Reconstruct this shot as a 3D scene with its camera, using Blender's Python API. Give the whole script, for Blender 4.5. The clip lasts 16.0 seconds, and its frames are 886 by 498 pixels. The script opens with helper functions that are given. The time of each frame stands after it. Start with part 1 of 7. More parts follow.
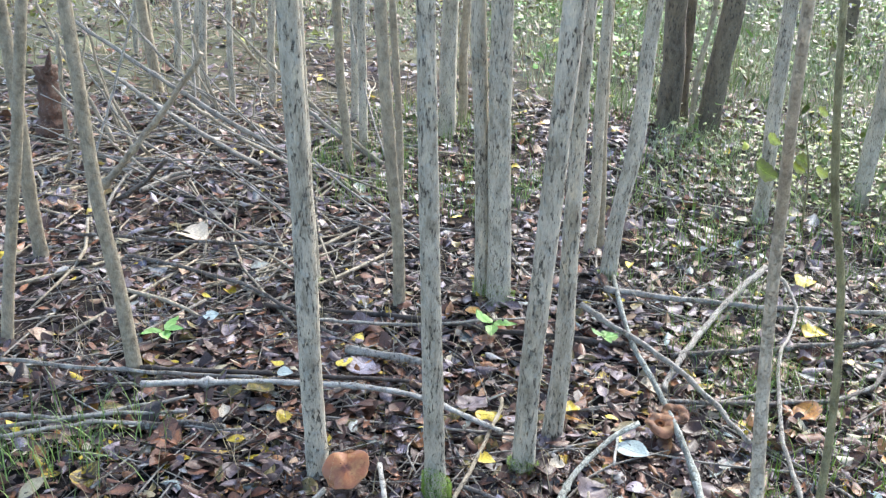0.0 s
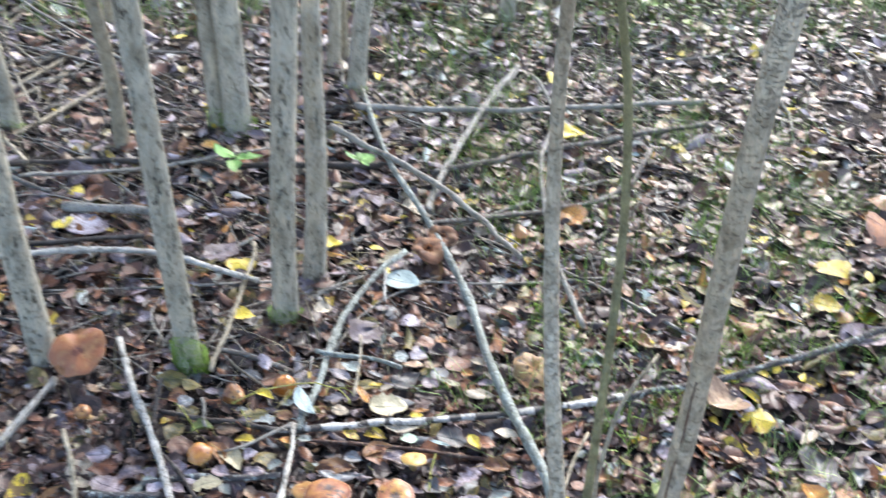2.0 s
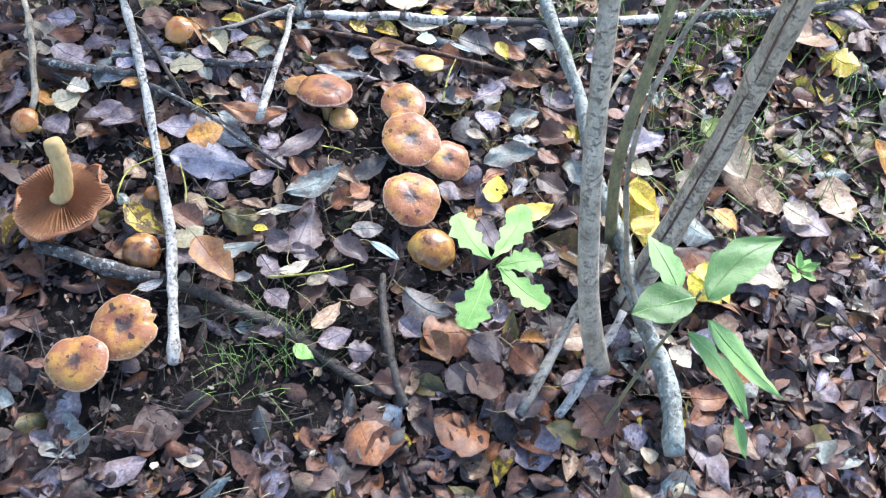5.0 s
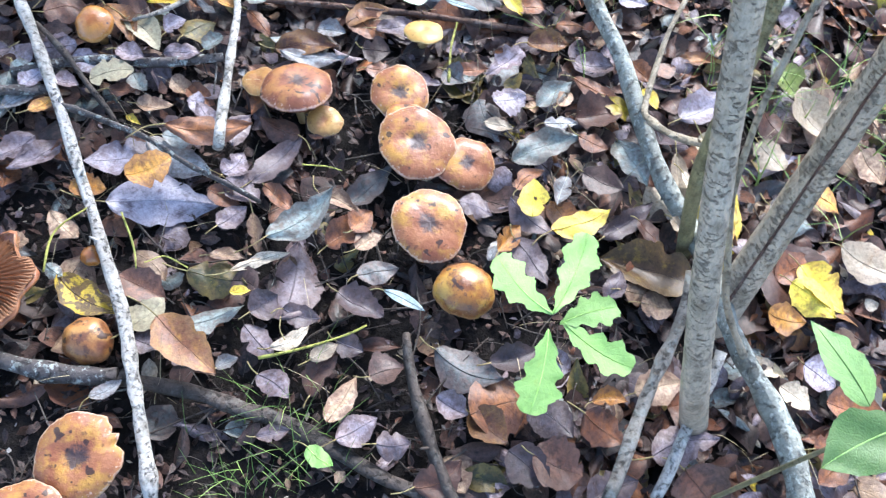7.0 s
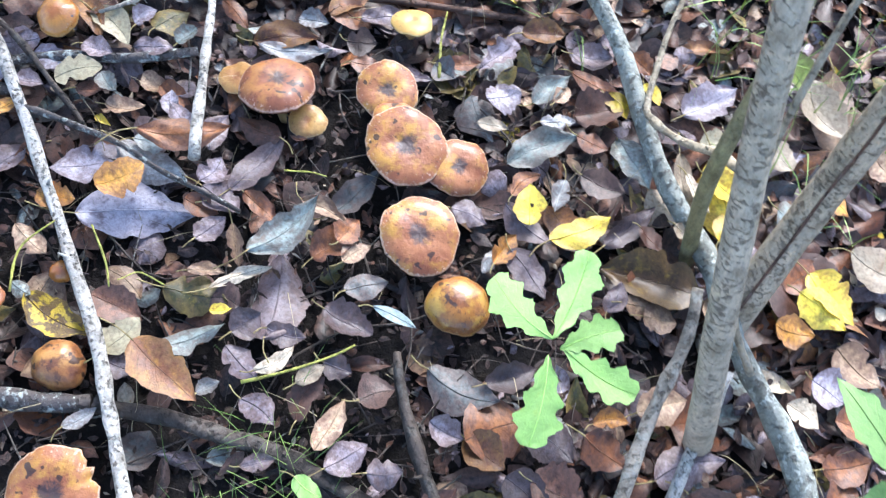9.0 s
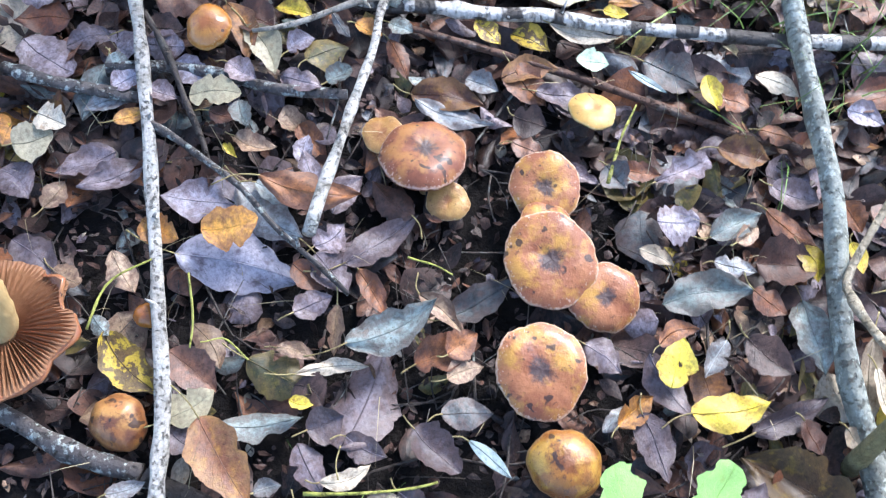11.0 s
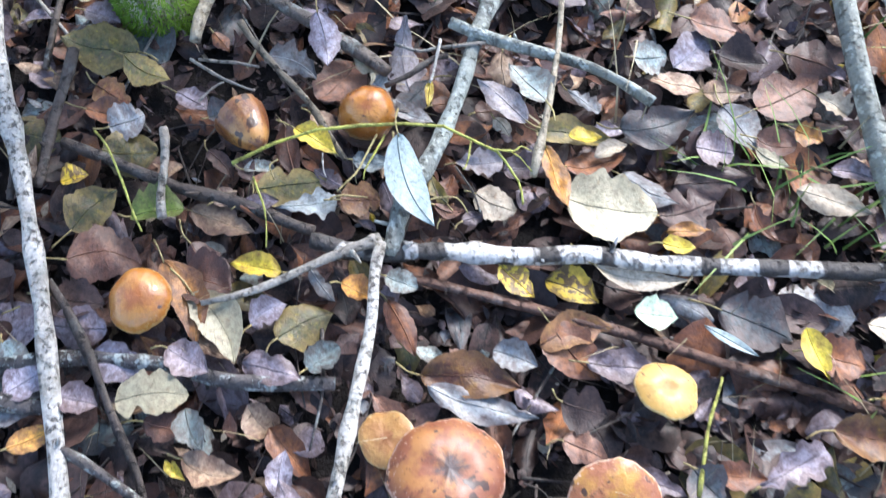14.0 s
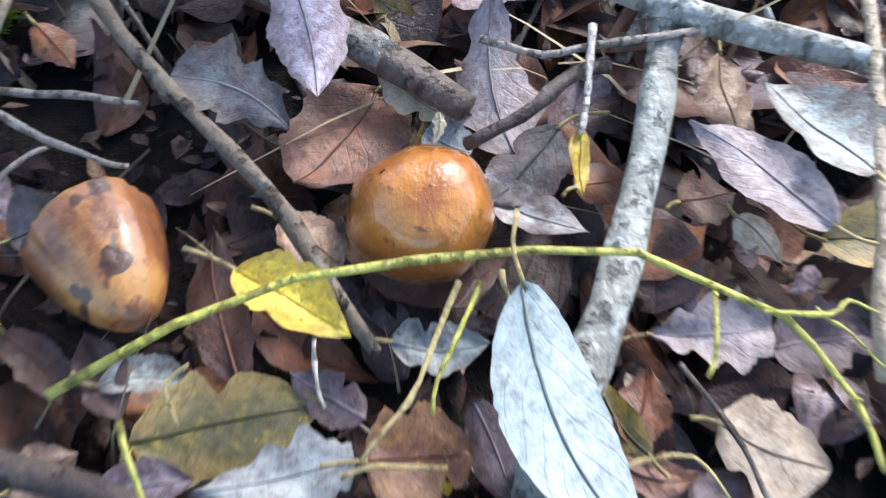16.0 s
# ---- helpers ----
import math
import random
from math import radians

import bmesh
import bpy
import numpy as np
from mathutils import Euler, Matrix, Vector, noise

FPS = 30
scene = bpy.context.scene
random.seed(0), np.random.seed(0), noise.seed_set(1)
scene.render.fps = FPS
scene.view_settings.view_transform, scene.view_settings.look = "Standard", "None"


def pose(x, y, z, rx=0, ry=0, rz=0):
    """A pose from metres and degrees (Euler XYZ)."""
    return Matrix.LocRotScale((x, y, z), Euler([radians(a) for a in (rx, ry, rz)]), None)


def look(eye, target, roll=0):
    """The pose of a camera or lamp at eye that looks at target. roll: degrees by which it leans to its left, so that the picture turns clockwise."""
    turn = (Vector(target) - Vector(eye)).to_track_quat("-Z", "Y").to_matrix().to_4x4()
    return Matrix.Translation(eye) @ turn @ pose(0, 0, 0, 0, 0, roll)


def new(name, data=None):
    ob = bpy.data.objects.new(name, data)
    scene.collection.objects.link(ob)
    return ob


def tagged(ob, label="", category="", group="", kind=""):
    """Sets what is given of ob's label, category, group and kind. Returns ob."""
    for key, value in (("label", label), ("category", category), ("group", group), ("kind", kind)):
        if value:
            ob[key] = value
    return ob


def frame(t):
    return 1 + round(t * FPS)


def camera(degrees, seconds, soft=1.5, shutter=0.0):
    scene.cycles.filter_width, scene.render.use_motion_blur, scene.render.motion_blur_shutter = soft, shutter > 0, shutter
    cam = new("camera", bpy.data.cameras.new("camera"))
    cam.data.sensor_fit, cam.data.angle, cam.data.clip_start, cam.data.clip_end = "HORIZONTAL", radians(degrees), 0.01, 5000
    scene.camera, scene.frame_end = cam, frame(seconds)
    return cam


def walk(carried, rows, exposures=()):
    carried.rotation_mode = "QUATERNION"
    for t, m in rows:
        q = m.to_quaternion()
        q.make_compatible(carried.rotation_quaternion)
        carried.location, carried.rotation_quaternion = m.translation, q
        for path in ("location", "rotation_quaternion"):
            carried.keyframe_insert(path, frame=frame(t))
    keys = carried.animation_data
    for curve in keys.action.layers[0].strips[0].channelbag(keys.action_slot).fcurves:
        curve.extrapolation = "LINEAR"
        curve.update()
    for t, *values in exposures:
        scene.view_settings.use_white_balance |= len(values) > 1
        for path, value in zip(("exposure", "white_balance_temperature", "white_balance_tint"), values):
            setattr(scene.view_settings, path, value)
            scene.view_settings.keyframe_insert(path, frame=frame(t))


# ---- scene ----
cam = camera(50.36, 16.0, soft=1.2, shutter=0.4)
PATH = [
    (0, (-0.3374, -1.2350, 1.5266), (-0.3294, -0.3197, 1.1239), 1.24),
    (0.5, (-0.3157, -1.1884, 1.5164), (-0.2947, -0.2878, 1.0822), 0.29),
    (1, (-0.2890, -1.1366, 1.4900), (-0.2057, -0.2603, 1.0154), 0.89),
    (1.5, (-0.2757, -1.0884, 1.4713), (-0.1660, -0.2307, 0.9688), -0.31),
    (2, (-0.2902, -0.9625, 1.4290), (-0.0359, -0.1790, 0.8619), 3.72),
    (2.5, (-0.3217, -0.9090, 1.4012), (-0.0045, -0.1818, 0.7924), 6.08),
    (3, (-0.3379, -0.9129, 1.3330), (-0.0225, -0.2395, 0.6643), 7.74),
    (3.5, (-0.3394, -0.8902, 1.2624), (-0.0679, -0.2979, 0.5038), 9.56),
    (3.7, (-0.3479, -0.8673, 1.2430), (-0.0896, -0.3023, 0.4593), 10.59),
    (5.8, (-0.1464, -0.6401, 1.1499), (-0.0215, -0.1405, 0.2927), 6.62),
    (6, (-0.1547, -0.5657, 1.1029), (-0.0283, -0.0760, 0.2402), 4.44),
    (6.5, (-0.1984, -0.4703, 1.0201), (-0.0380, -0.0300, 0.1367), 6.75),
    (7, (-0.1985, -0.4644, 1.0174), (-0.0053, -0.0693, 0.1193), 10.34),
    (7.5, (-0.2072, -0.4730, 1.0176), (0.0056, -0.0888, 0.1192), 11.72),
    (8, (-0.2078, -0.4535, 1.0102), (0.0193, -0.0956, 0.1045), 14.07),
    (8.2, (-0.2075, -0.4430, 1.0042), (0.0263, -0.0926, 0.0972), 14.75),
    (10.3, (-0.1210, -0.2321, 0.9653), (-0.0460, 0.1045, 0.0266), 6.18),
    (10.5, (-0.1251, -0.2150, 0.9516), (-0.0634, 0.1234, 0.0127), 5.54),
    (11, (-0.1280, -0.1797, 0.9176), (-0.0807, 0.1455, -0.0269), 6.53),
    (11.5, (-0.1122, -0.1435, 0.9275), (-0.0802, 0.1815, -0.0177), 5.64),
    (12, (-0.0992, -0.0911, 0.9491), (-0.1016, 0.2864, 0.0231), 0.75),
    (12.5, (-0.1419, -0.0799, 0.9010), (-0.0977, 0.3014, -0.0224), 4.26),
    (13, (-0.1400, -0.0026, 0.8362), (-0.0370, 0.3225, -0.1038), 12.79),
    (13.5, (-0.1679, 0.0627, 0.7866), (-0.0507, 0.3977, -0.1482), 14.10),
    (14, (-0.1706, 0.1084, 0.7414), (-0.0583, 0.4945, -0.1741), 11.16),
    (14.5, (-0.1809, 0.1525, 0.6931), (-0.0725, 0.5562, -0.2154), 9.80),
    (15, (-0.1847, 0.2308, 0.5590), (-0.0908, 0.6590, -0.3398), 7.20),
    (15.5, (-0.1812, 0.3239, 0.4255), (-0.0672, 0.7184, -0.4863), 10.02),
    (16, (-0.1768, 0.4007, 0.3175), (-0.0322, 0.8018, -0.5870), 12.61),
]
walk(cam, [(t, look(eye, target, roll)) for t, eye, target, roll in PATH],
     exposures=[(0,1.76,6240,9),(2.5,1.70,6110,9),(3.5,1.68,5990,9),(6,1.72,5760,10),(8.2,1.80,5790,10),(10.5,1.62,5680,11),(12,1.66,5780,11),(14,1.70,5830,11),(15.5,1.84,5990,12),(16,1.66,6110,15)])

# ---- light ----
world = bpy.data.worlds.new("sky_world")
scene.world = world
world.use_nodes = True
wn, wl = world.node_tree.nodes, world.node_tree.links
sky = wn.new("ShaderNodeTexSky")
sky.sky_type = "NISHITA"
sky.sun_disc = False
sky.sun_elevation = radians(38)
sky.sun_rotation = radians(35)
sky.air_density, sky.dust_density, sky.ozone_density = 1.0, 2.0, 1.0
wl.new(sky.outputs[0], wn["Background"].inputs[0])
wn["Background"].inputs[1].default_value = 0.150

sun = new("sun", bpy.data.lights.new("sun", "SUN"))
sun.data.energy, sun.data.angle, sun.data.color = 1.75, radians(18), (1.0, 0.97, 0.92)
sun.matrix_world = look((4.0, 6.0, 6.0), (0, 0, 0))


# ---- small helpers ----


def mesh_from(name, V, F, mats, uv=None, mi=None, smooth=True):
    """A mesh from arrays of corners and four-sided faces; uv by corner of V."""
    me = bpy.data.meshes.new(name)
    V, F = np.asarray(V, np.float32), np.asarray(F, np.int32)
    me.vertices.add(len(V))
    me.vertices.foreach_set("co", V.ravel())
    me.loops.add(F.size)
    me.loops.foreach_set("vertex_index", F.ravel())
    me.polygons.add(len(F))
    me.polygons.foreach_set("loop_start", np.arange(0, F.size, F.shape[1], dtype=np.int32))
    if uv is not None:
        lay = me.uv_layers.new(name="UVMap")
        lay.data.foreach_set("uv", np.asarray(uv, np.float32)[F.ravel()].ravel())
    for m in mats if isinstance(mats, (list, tuple)) else [mats]:
        me.materials.append(m)
    if mi is not None:
        me.polygons.foreach_set("material_index", np.asarray(mi, np.int32))
    me.polygons.foreach_set("use_smooth", np.full(len(F), smooth))
    me.update(calc_edges=True)
    me.validate()
    return me


def thing(name, loc=(0, 0, 0), label="", category="", group="", kind=""):
    ob = new(name)
    ob.empty_display_size = 0.02
    ob.location = loc
    return tagged(ob, label, category, group, kind)


def part(name, me, parent, label="", kind=""):
    ob = new(name, me)
    ob.parent = parent
    return tagged(ob, label=label, kind=kind)


def spline(points, n):
    """n points along a smooth curve through the given ones."""
    P = np.array(points, float)
    if len(P) == 2:
        return P[0] + (P[1] - P[0]) * np.linspace(0, 1, n)[:, None]
    P = np.vstack([2 * P[0] - P[1], P, 2 * P[-1] - P[-2]])
    out = []
    for u in np.linspace(0, len(P) - 3 - 1e-6, n):
        i = int(u)
        s = u - i
        a, b, c, d = P[i:i + 4]
        out.append(0.5 * (2 * b + (c - a) * s + (2 * a - 5 * b + 4 * c - d) * s * s + (3 * b - a - 3 * c + d) * s ** 3))
    return np.array(out)


def tube(points, radii, sides=10, n=16, wob=0.08, seed=1, flare=0.0):
    """Corners, faces and uv of a round, slightly uneven rod along a curve; closed at both ends."""
    rng = np.random.default_rng(seed)
    C = spline(points, n)
    r = np.interp(np.linspace(0, 1, n), np.linspace(0, 1, len(radii)), radii)
    r = r * (1 + wob * rng.normal(size=n).clip(-1.5, 1.5) * 0.7)
    if flare:
        r = r * (1 + flare * np.exp(-np.linspace(0, 1, n) * n / 1.5))
    T = np.gradient(C, axis=0)
    T /= np.linalg.norm(T, axis=1)[:, None]
    ref = np.array([0.31, 0.95, 0.05]) if abs(T[0, 2]) > 0.8 else np.array([0, 0, 1.0])
    A = np.cross(T, ref)
    A /= np.linalg.norm(A, axis=1)[:, None]
    B = np.cross(T, A)
    ang = np.arange(sides) / sides * 2 * np.pi
    lob = 1 + wob * 0.8 * (np.cos(ang * 2 + rng.uniform(0, 6)) + 0.6 * np.cos(ang * 3 + rng.uniform(0, 6)))
    ring = lambda k, s: C[k] + s * r[k] * lob[:, None] * (np.cos(ang)[:, None] * A[k] + np.sin(ang)[:, None] * B[k])
    V = [ring(0, 0.03)] + [ring(k, 1) for k in range(n)] + [ring(n - 1, 0.03)]
    L = np.concatenate([[0], np.cumsum(np.linalg.norm(np.diff(C, axis=0), axis=1))])
    L = np.concatenate([[0], L, [L[-1]]])
    V = np.vstack(V)
    uv = np.stack([np.tile(ang / 6.283, n + 2), np.repeat(L, sides)], 1)
    F = []
    for k in range(n + 1):
        for s in range(sides):
            F.append((k * sides + s, k * sides + (s + 1) % sides, (k + 1) * sides + (s + 1) % sides, (k + 1) * sides + s))
    return V, np.array(F), uv


def join(parts):
    """Several (V, F, uv) as one."""
    V, F, U, o = [], [], [], 0
    for v, f, u in parts:
        V.append(v), F.append(f + o), U.append(u)
        o += len(v)
    return np.vstack(V), np.vstack(F), np.vstack(U)


# ---- materials ----
def mat(name):
    m = bpy.data.materials.new(name)
    m.use_nodes = True
    nt = m.node_tree
    return m, nt, nt.nodes["Principled BSDF"]


def math_node(nt, op, a, b=None):
    n = nt.nodes.new("ShaderNodeMath")
    n.operation = op
    for i, v in enumerate((a, b)):
        if v is None:
            continue
        if isinstance(v, (int, float)):
            n.inputs[i].default_value = v
        else:
            nt.links.new(v, n.inputs[i])
    return n.outputs[0]


def ramp(nt, fac, stops):
    r = nt.nodes.new("ShaderNodeValToRGB")
    e = r.color_ramp.elements
    while len(e) < len(stops):
        e.new(0.5)
    for el, (p, c) in zip(e, stops):
        el.position = p
        el.color = (*c, 1) if len(c) == 3 else c
    nt.links.new(fac, r.inputs[0])
    return r.outputs[0]


def mix(nt, fac, a, b, mode="MIX"):
    n = nt.nodes.new("ShaderNodeMix")
    n.data_type, n.blend_type = "RGBA", mode
    for i, v in ((0, fac), (6, a), (7, b)):
        if isinstance(v, (int, float)):
            n.inputs[i].default_value = v
        elif isinstance(v, tuple):
            n.inputs[i].default_value = (*v, 1)
        else:
            nt.links.new(v, n.inputs[i])
    return n.outputs[2]


def noise_tex(nt, vec, scale, detail=4.0, rough=0.6, w=None):
    n = nt.nodes.new("ShaderNodeTexNoise")
    n.inputs["Scale"].default_value, n.inputs["Detail"].default_value, n.inputs["Roughness"].default_value = scale, detail, rough
    nt.links.new(vec, n.inputs["Vector"])
    if w is not None:
        n.noise_dimensions = "4D"
        nt.links.new(w, n.inputs["W"])
    return n.outputs["Fac"]


def scaled(nt, vec, s):
    n = nt.nodes.new("ShaderNodeMapping")
    n.inputs["Scale"].default_value = s
    nt.links.new(vec, n.inputs["Vector"])
    return n.outputs[0]


def bump(nt, bsdf, height, strength, dist):
    b = nt.nodes.new("ShaderNodeBump")
    b.inputs["Strength"].default_value, b.inputs["Distance"].default_value = strength, dist
    nt.links.new(height, b.inputs["Height"])
    nt.links.new(b.outputs[0], bsdf.inputs["Normal"])


def leaf_material(name, ca, cb, spot, spots=0.5, rough=0.38, vein=0.7, trans=0.0, vein_up=False, decay=0.65, tint=0.55, spread=0.65, crisp=False):
    """Dead or living leaf: two tones, midrib and side veins, spots, gloss; varied from leaf to leaf."""
    m, nt, bs = mat(name)
    uvn = nt.nodes.new("ShaderNodeTexCoord")
    geo, oi = nt.nodes.new("ShaderNodeNewGeometry"), nt.nodes.new("ShaderNodeObjectInfo")
    rnd = math_node(nt, "FRACT", math_node(nt, "ADD", geo.outputs["Random Per Island"], oi.outputs["Random"]))
    w = math_node(nt, "MULTIPLY", rnd, 73.0)
    raw = uvn.outputs["UV"]
    uv = scaled(nt, raw, (1.9, 1.0, 1.0))
    body = uvn.outputs["Object"]
    big = noise_tex(nt, uv, 1.7, 3, 0.55, w)
    tone = math_node(nt, "ADD", math_node(nt, "MULTIPLY", math_node(nt, "SUBTRACT", big, 0.5), 1.4), rnd)
    col = mix(nt, math_node(nt, "MAXIMUM", math_node(nt, "MINIMUM", tone, 1.0), 0.0), ca, cb)
    # darker blotches and edges of decay
    blot = ramp(nt, noise_tex(nt, uv, 3.4, 6, 0.62, math_node(nt, "ADD", w, 9.0)), [(0.50, (0, 0, 0)), (0.53, (1, 1, 1))] if crisp else [(0.56 - 0.10 * spots, (0, 0, 0)), (0.66, (1, 1, 1))])
    col = mix(nt, math_node(nt, "MULTIPLY", blot, 1.0 if crisp else 0.75), col, spot)
    if not vein_up:
        warm = ramp(nt, noise_tex(nt, uv, 5.5, 5, 0.6, math_node(nt, "ADD", w, 33.0)), [(0.48, (0, 0, 0)), (0.62, (tint, tint, tint))])
        col = mix(nt, warm, col, mix(nt, 0.65, col, (0.20, 0.118, 0.095)))
    # veins from the leaf's own coordinates
    sep = nt.nodes.new("ShaderNodeSeparateXYZ")
    nt.links.new(raw, sep.inputs[0])
    av = math_node(nt, "ABSOLUTE", math_node(nt, "SUBTRACT", sep.outputs["Y"], 0.5))
    mid = ramp(nt, av, [(0.0, (1, 1, 1)), (0.022, (0, 0, 0))])
    side = math_node(nt, "FRACT", math_node(nt, "SUBTRACT", math_node(nt, "ADD", math_node(nt, "MULTIPLY", sep.outputs["X"], 7.0), math_node(nt, "MULTIPLY", big, 1.6)), math_node(nt, "MULTIPLY", av, 4.5)))
    sv = ramp(nt, math_node(nt, "ABSOLUTE", math_node(nt, "SUBTRACT", side, 0.5)), [(0.0, (1, 1, 1)), (0.07, (0, 0, 0))])
    rot = ramp(nt, math_node(nt, "ADD", math_node(nt, "MULTIPLY", av, 0.6), noise_tex(nt, uv, 4.5, 5, 0.65, math_node(nt, "ADD", w, 21.0))), [(0.54, (0, 0, 0)), (0.74, (decay, decay, decay))])
    col = mix(nt, rot, col, mix(nt, 0.5, spot, (0.165, 0.095, 0.075)))
    vn = math_node(nt, "MAXIMUM", math_node(nt, "MULTIPLY", mid, 0.8), math_node(nt, "MULTIPLY", sv, 0.3))
    vc = (1.5, 1.45, 1.3) if vein_up else (vein, vein, vein)
    col = mix(nt, vn, col, mix(nt, 1.0, col, vc, "MULTIPLY"))
    mot = noise_tex(nt, body, 230.0, 6, 0.72, math_node(nt, "ADD", w, 3.0))
    mv = ramp(nt, mot, [(0.34, (0.50, 0.47, 0.44)), (0.5, (0.97, 0.97, 0.97)), (0.66, (1.28, 1.26, 1.23))])
    col = mix(nt, 0.25 if vein_up else 0.85, col, mv, "MULTIPLY")
    speck = ramp(nt, noise_tex(nt, body, 330.0, 2, 0.5, math_node(nt, "ADD", w, 6.0)), [(0.285, (1, 1, 1)), (0.315, (0, 0, 0))])
    col = mix(nt, math_node(nt, "MULTIPLY", speck, 0.8), col, spot)
    hv = nt.nodes.new("ShaderNodeHueSaturation")
    nt.links.new(col, hv.inputs["Color"])
    nt.links.new(math_node(nt, "ADD", math_node(nt, "MULTIPLY", rnd, spread), 0.94 - spread / 2), hv.inputs["Value"])
    nt.links.new(hv.outputs[0], bs.inputs["Base Color"])
    fine = noise_tex(nt, body, 620.0, 3, 0.6, w)
    rr = math_node(nt, "ADD", math_node(nt, "MULTIPLY", big, 0.35), rough - 0.17)
    nt.links.new(rr, bs.inputs["Roughness"])
    bs.inputs["Specular IOR Level"].default_value = 0.42
    hgt = math_node(nt, "ADD", math_node(nt, "MULTIPLY", math_node(nt, "ADD", fine, mot), 0.42), math_node(nt, "ADD", math_node(nt, "MULTIPLY", vn, -0.35), big))
    bump(nt, bs, hgt, 0.7, 0.0016)
    if trans:
        bs.inputs["Subsurface Weight"].default_value = trans
        bs.inputs["Subsurface Radius"].default_value = (0.004, 0.006, 0.002)
    return m


